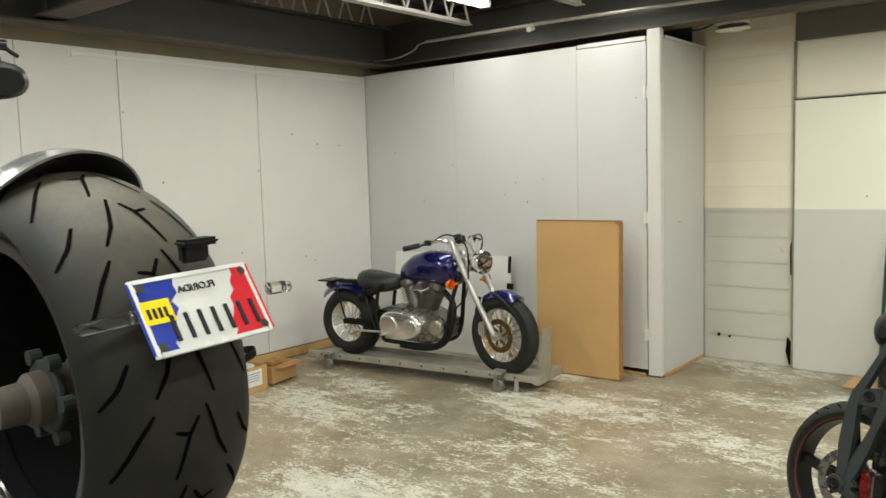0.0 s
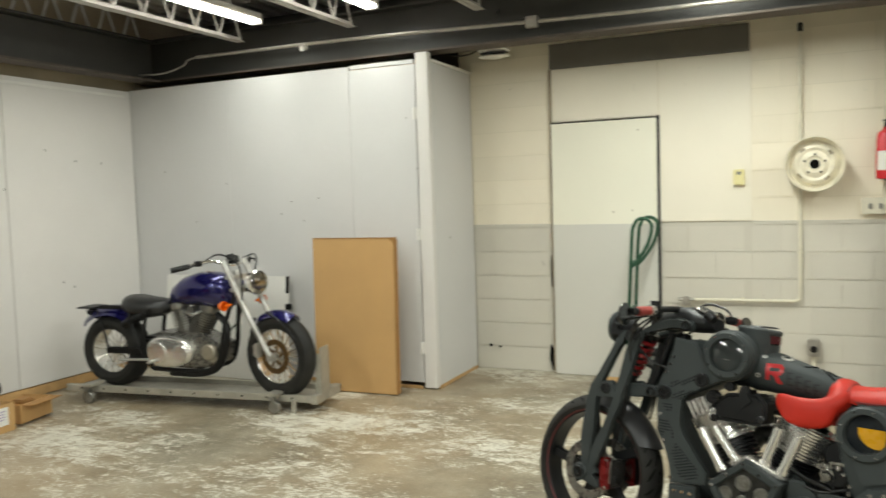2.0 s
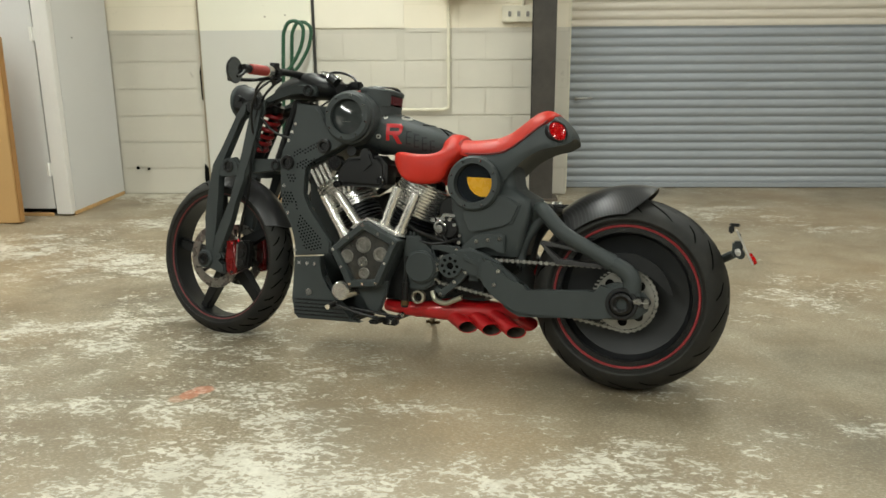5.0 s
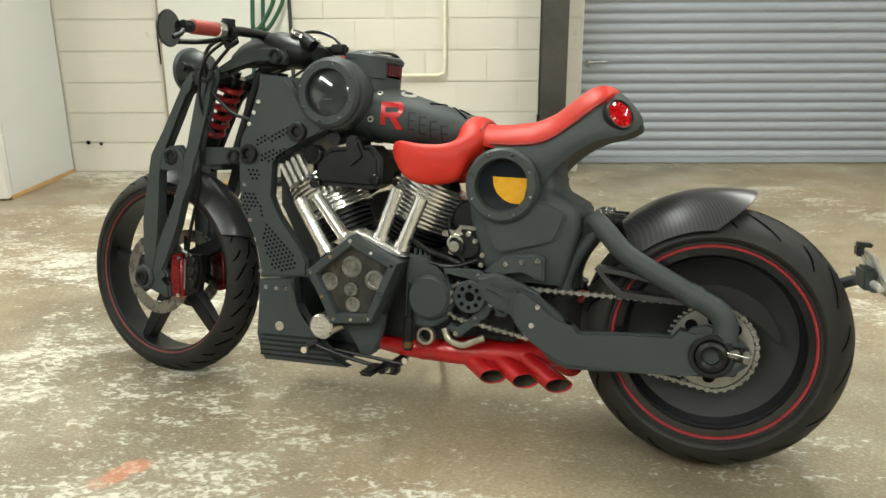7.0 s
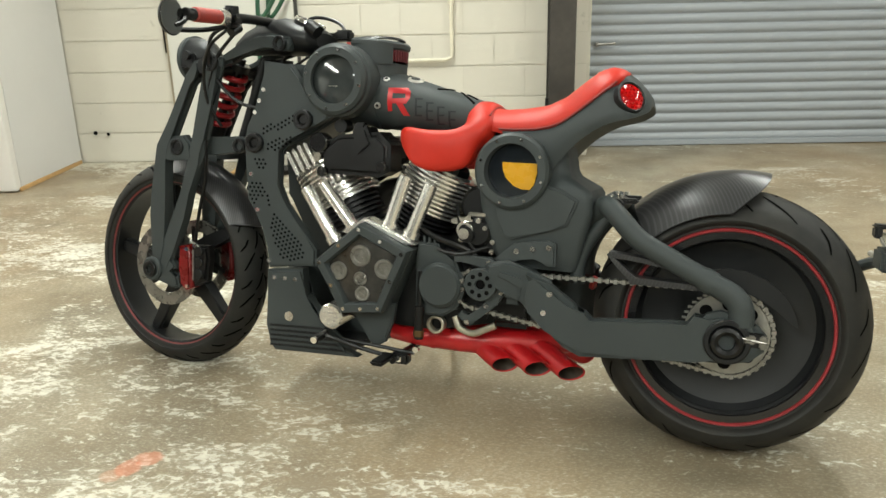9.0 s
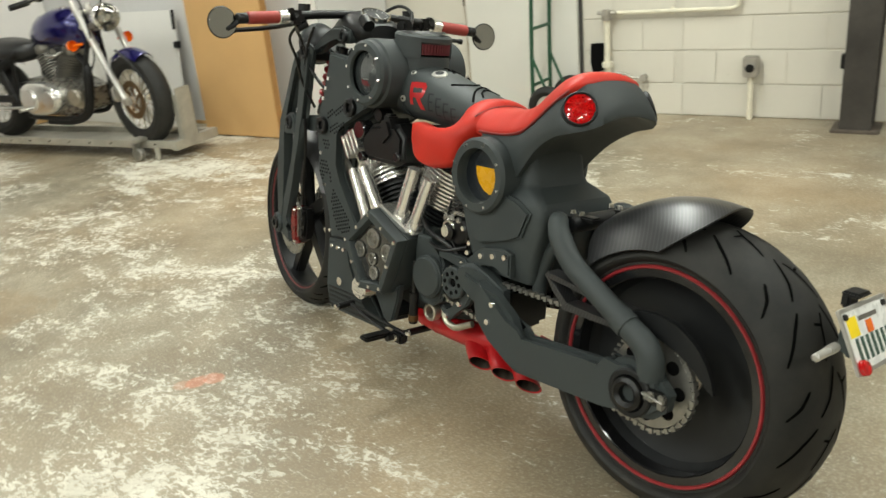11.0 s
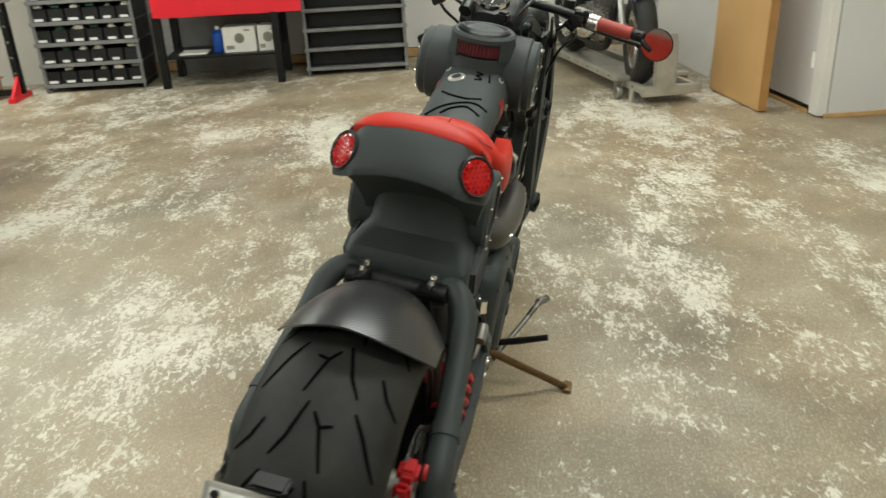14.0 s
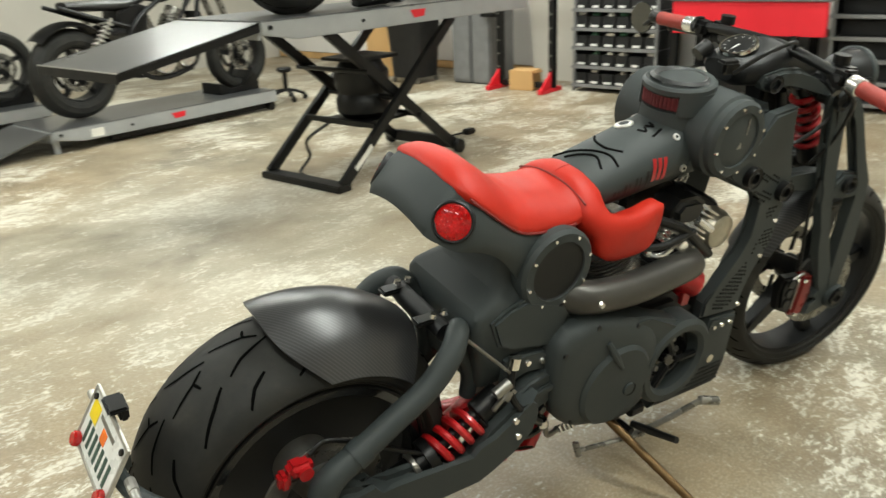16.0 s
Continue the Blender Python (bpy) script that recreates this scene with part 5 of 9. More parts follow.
    for s in (1, -1):
        part("side_facet", B(prism(FACET, s * 0.122, s * 0.141, 0.006, seg=2)), M_GREY, box_body)
        part("neck_plate", B(prism(NECK, s * 0.120, s * 0.144, 0.005)), M_GREY, box_body)
        pieces("neck_bolt", L(*[bolt((x, s * 0.1435, z), (0, s, 0), 0.0085, 0.006) for x, z in ((0.493, 0.460), (0.453, 0.468), (0.414, 0.474))]), M_CHROME, box_body)
    for s in ((1, -1) if full else ()):
        cx, cz, f = (0.514, 0.652, 0.0) if s > 0 else (0.508, 0.668, -0.020)
        port = part("porthole", B(lathe([(0.064, s * (0.150 + f)), (0.066, s * (0.160 + f)), (0.084, s * (0.160 + f)), (0.091, s * (0.152 + f)), (0.091, s * 0.085), (0.064, s * 0.085)], at(cx, cz), 48, closed=True)), M_GREY, root, "round bolted porthole ring")
        pieces("porthole_bolt", L(*bolts_round(cx, cz, 0.078, s * (0.159 + f), 8, s, 0.0046, 0.3)), M_CHROME, port)
        part("window", B(disc(cx, cz, 0.066, s * (0.125 if s > 0 else 0.128), s * (0.1312 if s > 0 else 0.1345), 40)), M_DARKGLASS if s > 0 else M_GREY_DARK, port, "dark round window" if s > 0 else "plain grey disc")
        if s > 0:
            FLUID = [(0.028, 0.020), (0.026, 0.000), (0.016, -0.020), (-0.002, -0.036), (-0.020, -0.043), (-0.042, -0.044), (-0.053, -0.030), (-0.059, 0.000), (-0.057, 0.020)]
            part("fluid", B(prism([(cx + a, cz + b) for a, b in FLUID], 0.1315, 0.1328, 0.0004)), M_YELLOW, port, "amber tank seen in the window")

    # --- tank, filter, side cans ---
    tank = part("tank", B(loft([oval(0.99, 0.835, 0.085, 0.088, 28, 2.2), oval(0.94, 0.828, 0.088, 0.082, 28, 2.2), oval(0.85, 0.812, 0.088, 0.074, 28, 2.2), oval(0.74, 0.792, 0.086, 0.062, 28, 2.3), oval(0.64, 0.775, 0.083, 0.050, 28, 2.4), oval(0.60, 0.768, 0.078, 0.040, 28, 2.4)])), M_GREY, root, "matte grey tapered tank with raised marks")
    part("tank_band", B(loft([oval(0.925, 0.826, 0.0905, 0.085, 28, 2.2), oval(0.90, 0.821, 0.0905, 0.0825, 28, 2.2)])), M_GREY, tank)
    part("tank_cap", B(cyl((0.812, 0.030, 0.858), (0.8092, 0.0342, 0.8728), 0.022, n=28, bevel=0.003)), M_ALU, tank, "bright round cap")
    part("cap_mark", B(cyl((0.8092, 0.0342, 0.8728), (0.8090, 0.0345, 0.8738), 0.012, n=16)), M_ENGRAVED, tank)
    for x, y, z, q in ((0.878, 0.066, 0.868, 1), (0.872, 0.0, 0.8915, 0), (0.868, -0.066, 0.866, -1), (0.892, 0.0885, 0.80, 2), (0.885, -0.0885, 0.80, -2)):
        n = Vector((-0.12, (0.0, 0.62, 1.0)[abs(q)] * (1 if q > 0 else -1), (1.0, 0.78, -0.1)[abs(q)])).normalized()
        p = Vector((x, y, z))
        part("tank_screw", B(cyl(p - n * 0.004, p + n * 0.0035, 0.0085, n=18, bevel=0.0012)), M_ALU, tank, "bright countersunk screw")
        part("screw_socket", B(cyl(p + n * 0.003, p + n * 0.0042, 0.004, n=6)), M_VOID, tank)

    def side_mark(u0, u1, z0, z1, s):
        def add(bm):
            rows = []
            for k in range(7):
                row = []
                for uu in (u0, u1):
                    zz = z0 + (z1 - z0) * k / 6
                    f = (0.95 - uu) / 0.31
                    cz, rz, ry = 0.830 - 0.055 * f, 0.083 - 0.033 * f, 0.0885 - 0.005 * f
                    q = max(-0.98, min(0.98, (zz - cz) / rz))
                    row.append(bm.verts.new((uu, s * (ry * (1 - abs(q) ** 2.25) ** (1 / 2.25) + 0.0022), zz)))
                rows.append(row)
            for a, b in zip(rows, rows[1:]):
                bm.faces.new((a[0], a[1], b[1], b[0]))
        return add
    def side_quad(corners, s):
        """A patch between four corners, bent over the tank's side."""
        def add(bm):
            (a, b, c, d) = corners
            grid_v = []
            for i in range(7):
                row = []
                for k in range(4):
                    f, g = k / 3, i / 6
                    uu = (a[0] * (1 - f) + b[0] * f) * (1 - g) + (d[0] * (1 - f) + c[0] * f) * g
                    zz = (a[1] * (1 - f) + b[1] * f) * (1 - g) + (d[1] * (1 - f) + c[1] * f) * g
                    h = (0.95 - uu) / 0.31
                    cz, rz, ry = 0.830 - 0.055 * h, 0.083 - 0.033 * h, 0.0885 - 0.005 * h
                    q = max(-0.98, min(0.98, (zz - cz) / rz))
                    row.append(bm.verts.new((uu, s * (ry * (1 - abs(q) ** 2.25) ** (1 / 2.25) + 0.0022), zz)))
                grid_v.append(row)
            for p, q in zip(grid_v, grid_v[1:]):
                for k in range(3):
                    bm.faces.new((p[k], p[k + 1], q[k + 1], q[k]))
        return add
    def letter(x, z):
        return (0.834 + (x - 0.834) * 0.80, 0.812 + (z - 0.811) * 0.76)
    part("red_letter", B(*[side_quad([letter(*c) for c in q], 1) for q in (
        [(0.872, 0.778), (0.856, 0.778), (0.856, 0.856), (0.872, 0.856)], [(0.857, 0.838), (0.812, 0.838), (0.806, 0.857), (0.857, 0.857)], [(0.812, 0.818), (0.796, 0.824), (0.796, 0.845), (0.812, 0.857)],
        [(0.857, 0.804), (0.808, 0.804), (0.796, 0.824), (0.857, 0.820)], [(0.818, 0.764), (0.796, 0.764), (0.820, 0.806), (0.842, 0.806)])]), M_REDPAINT, tank, "red painted letter shape")
    for i, u in enumerate((0.778, 0.748, 0.718, 0.688)):
        zt = 0.822 - 0.010 * i
        pieces("raised_bar", L(side_mark(u - 0.008, u + 0.012, zt - 0.004, zt, 1), side_mark(u - 0.008, u + 0.012, zt - 0.024, zt - 0.020, 1), side_mark(u - 0.008, u + 0.012, zt - 0.046, zt - 0.042, 1), side_mark(u + 0.006, u + 0.011, zt - 0.046, zt, 1)), M_ENGRAVED, tank)
        pieces("raised_bar", L(side_mark(u - 0.006, u + 0.002, zt - 0.05, zt - 0.01, -1), side_mark(u + 0.007, u + 0.012, zt - 0.05, zt - 0.01, -1)), M_GREY_DARK, tank)
    pieces("red_mark", L(*[side_mark(u, u + 0.010, 0.785, 0.835, -1) for u in (0.790, 0.805, 0.820)]), M_REDPAINT, tank, "three red bars")
    def on_top(x, y):
        f = (0.95 - x) / 0.31
        return Vector((x, y, 0.830 - 0.055 * f + (0.083 - 0.033 * f) * (1 - abs(y / 0.0885) ** 2.25) ** (1 / 2.25) + 0.0008))
    for row in ([(0.640, 0.064), (0.668, 0.036), (0.692, 0.0), (0.706, -0.036), (0.704, -0.066)], [(0.668, -0.054), (0.682, -0.020), (0.664, 0.012), (0.640, 0.030)], [(0.735, -0.044), (0.716, -0.012), (0.722, 0.026), (0.742, 0.050)],
                [(0.842, -0.008), (0.838, -0.024), (0.826, -0.012), (0.815, -0.026), (0.806, -0.010)], [(0.846, -0.040), (0.818, -0.046)]):
        part("spine_mark", B(tube([on_top(x, y) for x, y in row], 0.0030, 6)), M_VOID, tank)
    neck = part("filter_housing", B(loft([oval(0.90, 0.90, 0.06, 0.03, 20), oval(0.92, 0.91, 0.07, 0.035, 20), oval(0.99, 0.90, 0.07, 0.05, 20)]), cyl((0.930, 0, 0.88), (0.926, 0, 0.918), 0.078, 0.074, n=36), cyl((0.926, 0, 0.950), (0.924, 0, 0.972), 0.080, n=36, bevel=0.006)), M_GREY, root, "matte grey air filter housing")
    part("filter_element", B(lathe([(0.070, 0.0), (0.073, 0.034), (0.0, 0.034)], Matrix.Translation((0.927, 0, 0.917)) @ Matrix.Rotation(radians(90), 4, "X"), 48)), M_REDFILTER, neck, "dark red pleated filter")
    part("filter_pleats", B(*[cyl((0.927 + 0.0735 * math.cos(2 * math.pi * i / 54), 0.0735 * math.sin(2 * math.pi * i / 54), 0.917), (0.926 + 0.0735 * math.cos(2 * math.pi * i / 54), 0.0735 * math.sin(2 * math.pi * i / 54), 0.951), 0.0028, n=5) for i in range(54)]), M_REDFILTER, neck)

    def sheath(a, b):
        ang = radians(-138 + 276 * a)
        return Vector((0.927 + 0.081 * math.cos(ang), 0.081 * math.sin(ang), 0.908 + 0.048 * b))
    part("filter_shroud", B(grid(sheath, 36, 2, 0.006)), M_GREY, neck)
    part("cap_ring", B(lathe([(0.048, 0.0), (0.058, 0.006), (0.066, 0.0)], Matrix.Translation((0.924, 0, 0.973)) @ Matrix.Rotation(radians(90), 4, "X"), 40)), M_GREY_DARK, neck)
    for s in (1, -1):
        cx, cz, f = (0.988, 0.860, 0.0) if s > 0 else (0.982, 0.866, -0.014)
        can = part("side_can", B(lathe([(0.060, s * (0.150 + f)), (0.062, s * (0.158 + f)), (0.080, s * (0.158 + f)), (0.088, s * (0.150 + f)), (0.088, s * (0.135 + f)), (0.094, s * (0.130 + f)), (0.094, s * 0.045), (0.070, s * 0.03), (0.0, s * 0.03)], at(cx, cz), 48)), M_GREY, root, "round matte grey side can")
        pieces("can_bolt", L(*bolts_round(cx, cz, 0.075, s * (0.157 + f), 8, s, 0.0046, 0.2)), M_CHROME, can)
        part("window", B(lathe([(0.064 * k / 8, s * (0.1385 + 0.0058 * (1 - (k / 8) ** 2))) for k in range(8, -1, -1)], at(cx, cz), 48)), M_CANGLASS if s > 0 else M_GREY, can, "glossy dark round window" if s > 0 else "dark grey disc with pale marks")
        part("window_mark", B(box((cx + 0.018, s * 0.1445, cz + 0.030), (0.004, 0.001, 0.036), 0, Matrix()), prism([(cx - 0.006, cz - 0.018), (cx + 0.010, cz - 0.018), (cx + 0.004, cz - 0.002)], s * 0.1440, s * 0.1452)) if s < 0 else B(box((cx + 0.004, 0.1442, cz - 0.016), (0.026, 0.001, 0.0012))), M_STEEL, can)

    # --- frame: perforated side plates and spine ---
    fr = part("frame", B(prism([(1.16, 0.905), (1.22, 0.82), (1.255, 0.69), (1.21, 0.66), (1.08, 0.72), (0.98, 0.78), (0.98, 0.86), (1.06, 0.90)], -0.085, 0.085, 0.012)), M_GREY, root, "matte grey monocoque frame with perforated side plates")
    SIDE = [(1.205, 0.907), (1.125, 0.898), (1.102, 0.862), (1.074, 0.802), (1.030, 0.780), (0.995, 0.772), (1.035, 0.752), (1.141, 0.701), (1.163, 0.673), (1.166, 0.580), (1.143, 0.531), (1.088, 0.470), (1.042, 0.416), (1.042, 0.372), (1.185, 0.356), (1.190, 0.420), (1.200, 0.470), (1.252, 0.540), (1.250, 0.640), (1.264, 0.700), (1.252, 0.735), (1.232, 0.775), (1.200, 0.860)]
    FIELDS = [([(1.205, 0.732), (1.160, 0.752), (1.116, 0.776), (1.110, 0.752), (1.155, 0.730), (1.205, 0.708)], -0.5), ([(1.197, 0.690), (1.118, 0.720), (1.112, 0.698), (1.193, 0.664)], -0.45), ([(1.233, 0.656), (1.190, 0.657), (1.198, 0.617), (1.214, 0.617)], 0.0), ([(1.247, 0.586), (1.201, 0.592), (1.193, 0.556), (1.230, 0.527), (1.246, 0.548)], 0.0), ([(1.196, 0.557), (1.181, 0.553), (1.177, 0.528), (1.190, 0.519)], 0.3), ([(1.180, 0.508), (1.160, 0.506), (1.083, 0.428), (1.074, 0.382), (1.146, 0.380), (1.178, 0.460)], 0.75)]
    for s in (1, -1):
        side = part("side_plate", B(prism(SIDE, s * 0.095, s * 0.128, 0.006)), M_GREY, fr)
        holes = [h for poly, slope in FIELDS for h in holes_in(poly, 0.0125, slope, s * 0.126, s * 0.1287)]
        tagged(part("perforation", B(*holes), M_VOID, side), "rows of small drilled holes", kind="stuff")
        pieces("pivot_boss", L(*[a for x, z in ((1.082, 0.757), (1.228, 0.692)) for a in (ring_plate(x, z, 0.026, 0.013, s * 0.124, s * 0.142, 24), disc(x, z, 0.014, s * 0.12, s * 0.132, 16))]), M_BLACK, side)
        pieces("plate_bolt", L(*[bolt((x, s * 0.127, z), (0, s, 0), 0.0075, 0.005) for x, z in ((1.239, 0.608), (1.218, 0.512), (1.182, 0.376)) + (((1.202, 0.832), (1.215, 0.803), (1.228, 0.772)) if s > 0 else ())]), M_CHROME, side)
        pan = part("belly_panel", B(prism([(1.184, 0.352), (1.080, 0.362), (1.072, 0.290), (1.042, 0.262), (1.000, 0.192), (0.955, 0.152), (0.912, 0.138), (1.160, 0.130), (1.176, 0.150), (1.184, 0.200)], s * 0.09, s * 0.135, 0.006)), M_GREY, fr, "grey ribbed belly panel")
        pieces("panel_rib", L(*[prism([(1.172, 0.143 + 0.0135 * i), (0.950 + 0.013 * i, 0.149 + 0.0135 * i), (0.955 + 0.013 * i, 0.155 + 0.0135 * i), (1.172, 0.149 + 0.0135 * i)], s * 0.133, s * 0.1375, 0.001) for i in range(5)]), M_GREY_DARK, pan)
        pieces("panel_bolt", L(*[bolt((x, s * 0.134, 0.333), (0, s, 0), 0.0075, 0.005) for x in (1.160, 1.128, 1.097)], cyl((1.114, s * 0.134, 0.230), (1.114, s * 0.139, 0.230), 0.013, n=16)), M_CHROME, pan)
    part("belly_floor", B(box((1.06, 0, 0.14), (0.22, 0.20, 0.016), 0.004), box((1.185, 0, 0.24), (0.02, 0.18, 0.2), 0.005)), M_GREY_DARK, fr)

    # --- engine ---
    eng = part("engine", B(prism([(1.03, 0.40), (0.94, 0.47), (0.72, 0.47), (0.60, 0.44), (0.54, 0.36), (0.56, 0.26), (0.72, 0.225), (0.98, 0.235)], -0.115, 0.095, 0.015)), M_GREY_DARK, root, "polished vee-twin engine with dark cases")
    for p0, p1 in (((0.945, 0.0, 0.43), (1.085, 0.0, 0.665)), ((0.815, 0.0, 0.44), (0.715, 0.0, 0.665))):
        a, b = Vector(p0), Vector(p1)
        d = (b - a)
        ax = Matrix.Translation(a) @ d.to_track_quat("Y", "Z").to_matrix().to_4x4()
        ln = d.length

        def fins(z0, z1, count, ro, ri):
            prof = []
            for i in range(count):
                t0 = z0 + (z1 - z0) * i / count
                t1 = z0 + (z1 - z0) * (i + 0.45) / count
                t2 = z0 + (z1 - z0) * (i + 0.55) / count
                t3 = z0 + (z1 - z0) * (i + 0.97) / count
                prof += [(ri, t0), (ro, t0 + 0.0005), (ro, t1), (ri, t2), (ri, t3)]
            return prof
        cylo = part("cylinder", B(lathe([(0.0, 0.0)] + fins(0.0, ln * 0.55, 11, 0.086, 0.066) + [(0.0, ln * 0.56)], ax, 36)), M_GREY_DARK, eng, "black finned cylinder")
        part("cylinder_head", B(lathe([(0.0, ln * 0.45)] + fins(ln * 0.45, ln * 0.92, 10, 0.100, 0.072) + [(0.0, ln * 0.91)], ax, 36)), M_POLISHED, cylo, "bright finned cylinder head")
        part("rocker_cover", B(lathe([(0.0, ln * 1.0), (0.05, ln * 1.0), (0.062, ln * 0.97), (0.064, ln * 0.86), (0.0, ln * 0.86)], ax, 8)), M_GREY_DARK, cylo)
    for i in range(4):
        part("rocker_fin", B(box((0.019 * (i - 1.5), 0, 0), (0.011, 0.056, 0.066 + 0.006 * (i % 2)), 0.004, Matrix.Translation((1.092, 0.100, 0.655)) @ Matrix.Rotation(0.535, 4, "Y"))), M_POLISHED, eng, "polished rocker fin")
        part("rocker_fin", B(box((0.018 * (i - 1.5), 0, 0), (0.008, 0.040, 0.030), 0.003, Matrix.Translation((1.000, 0.090, 0.612)) @ Matrix.Rotation(0.535, 4, "Y"))), M_POLISHED, eng)
    for (x0, z0), (x1, z1) in (((1.076, 0.578), (0.982, 0.440)), ((1.024, 0.590), (0.928, 0.480)), ((0.795, 0.625), (0.836, 0.488)), ((0.728, 0.605), (0.776, 0.470))):
        rod = part("pushrod_tube", B(cyl((x0, 0.118, z0), (x1, 0.128, z1), 0.0175, n=18)), M_POLISHED, eng, "polished pushrod tube")
        part("rod_collar", B(cyl((x1, 0.125, z1), (x1 + (x0 - x1) * 0.12, 0.124, z1 + (z0 - z1) * 0.12), 0.022, n=18)), M_POLISHED, rod)
    part("head_steady", B(box((0.88, 0.05, 0.70), (0.06, 0.09, 0.04), 0.008), box((0.93, 0.10, 0.74), (0.035, 0.03, 0.03), 0.006), cyl((0.99, 0.06, 0.745), (0.99, 0.10, 0.745), 0.018, n=12)), M_BLACK, eng)
    part("intake_box", B(prism([(1.030, 0.690), (0.99, 0.722), (0.875, 0.733), (0.842, 0.700), (0.842, 0.633), (0.87, 0.618), (1.015, 0.620), (1.032, 0.645)], 0.02, 0.125, 0.014, seg=3), prism([(0.945, 0.735), (0.905, 0.745), (0.885, 0.70), (0.93, 0.66)], 0.05, 0.132, 0.008)), M_BLACK, eng, "black intake box")
    part("intake_box", B(prism([(0.985, 0.700), (0.95, 0.722), (0.895, 0.724), (0.872, 0.700), (0.880, 0.665), (0.96, 0.655)], -0.11, -0.02, 0.014, seg=3), tube([(0.80, -0.10, 0.70), (0.88, -0.125, 0.67), (0.96, -0.12, 0.61), (1.04, -0.10, 0.55)], 0.012, 10, 5), tube([(0.70, -0.11, 0.66), (0.80, -0.14, 0.65), (0.92, -0.130, 0.655)], 0.008, 8, 5)), M_BLACK, eng, "black intake box")
    pieces("head_fitting", L(cyl((0.885, -0.10, 0.630), (0.885, -0.140, 0.628), 0.014, n=14, bevel=0.002), box((0.925, -0.115, 0.640), (0.040, 0.024, 0.016), 0.004), cyl((0.955, -0.11, 0.665), (0.990, -0.125, 0.640), 0.010, n=12), bolt((0.84, -0.118, 0.642), (0, -1, 0.3), 0.010), bolt((0.80, -0.110, 0.618), (0, -1, 0.3), 0.010), box((0.860, -0.105, 0.672), (0.030, 0.030, 0.012), 0.003), tube([(0.80, -0.105, 0.615), (0.83, -0.125, 0.612), (0.87, -0.120, 0.622)], 0.007, 8, 4)), M_POLISHED, eng)
    pieces("intake_knob", L(disc(1.04, 0.700, 0.026, 0.09, 0.13, 20), disc(0.86, 0.645, 0.014, 0.12, 0.134, 14), disc(1.03, 0.625, 0.014, 0.11, 0.13, 14)), M_GLOSSBLACK, eng)
    PENT = [(0.887, 0.506), (0.752, 0.444), (0.820, 0.279), (0.932, 0.267), (1.012, 0.400)]
    PC = (sum(p[0] for p in PENT) / 5, sum(p[1] for p in PENT) / 5)

    def shrink(k):
        return [(PC[0] + (x - PC[0]) * k, PC[1] + (z - PC[1]) * k) for x, z in PENT]
    cov = part("cam_cover", B(prism(PENT, 0.09, 0.172, 0.008, seg=3)), M_GREY, eng, "five-sided grey timing cover with smoky window")

    def frame5(bm):
        o, i = shrink(0.985), shrink(0.74)
        ring = []
        for poly, y in ((o, 0.165), (o, 0.192), (shrink(0.95), 0.198), (shrink(0.78), 0.198), (i, 0.192), (i, 0.165)):
            ring.append([bm.verts.new((x, y, z)) for x, z in poly])
        for u, v in zip(ring, ring[1:] + ring[:1]):
            for k in range(5):
                bm.faces.new((u[k], u[(k + 1) % 5], v[(k + 1) % 5], v[k]))
    part("cover_rim", B(frame5), M_GREY, cov)
    part("window", B(prism(shrink(0.75), 0.172, 0.176, 0.001)), M_SMOKE, cov, "smoky window over the gears")
    pieces("cover_bolt", L(*[bolt((x, 0.197, z), (0, 1, 0), 0.0062, 0.005) for poly in (shrink(0.86),) for x, z in poly], *[bolt(((a[0] + b[0]) / 2, 0.197, (a[1] + b[1]) / 2), (0, 1, 0), 0.0062, 0.005) for a, b in zip(shrink(0.87), shrink(0.87)[1:] + shrink(0.87)[:1])]), M_CHROME, cov)
    for gx, gz, gr in ((0.888, 0.420, 0.028), (0.949, 0.376, 0.024), (0.823, 0.391, 0.026), (0.888, 0.361, 0.018), (0.881, 0.322, 0.020)):
        part("timing_gear", B(ring_plate(gx, gz, gr, gr * 0.62, 0.176, 0.183, 24, 0.002), *bolts_round(gx, gz, gr * 0.35, 0.176, 3, 1, 0.005), disc(gx, gz, gr * 0.7, 0.174, 0.178, 20, 0.001)), M_GEARLIGHT, cov)
    part("top_cover", B(prism([(0.955, 0.475), (0.890, 0.515), (0.78, 0.475), (0.75, 0.455), (0.90, 0.46)], 0.095, 0.16, 0.005)), M_POLISHED, eng)
    part("oil_filter", B(cyl((0.978, 0.05, 0.252), (0.978, 0.165, 0.249), 0.034, n=28, bevel=0.005), *[box((0.978, 0.1655, 0.2275 + 0.0105 * k), (0.05 - 0.02 * abs(k - 2) / 2, 0.003, 0.003), 0.001) for k in range(5)]), M_POLISHED, eng, "bright oil filter")
    part("foot_bracket", B(prism([(0.925, 0.275), (0.800, 0.300), (0.806, 0.255), (0.826, 0.195), (0.850, 0.180), (0.868, 0.190)], 0.130, 0.152, 0.004), prism([(0.900, 0.262), (0.852, 0.268), (0.850, 0.210)], 0.128, 0.134, 0.001)), M_GREY, eng)
    part("clutch_cover", B(disc(0.686, 0.358, 0.053, 0.10, 0.158, 40, 0.004), ring_plate(0.686, 0.358, 0.057, 0.050, 0.14, 0.152, 40, 0.002)), M_GREY, eng, "round grey clutch cover")
    part("output_gear", B(ring_plate(0.577, 0.371, 0.041, 0.012, 0.130, 0.160, 36, 0.003)), M_GREY, eng)
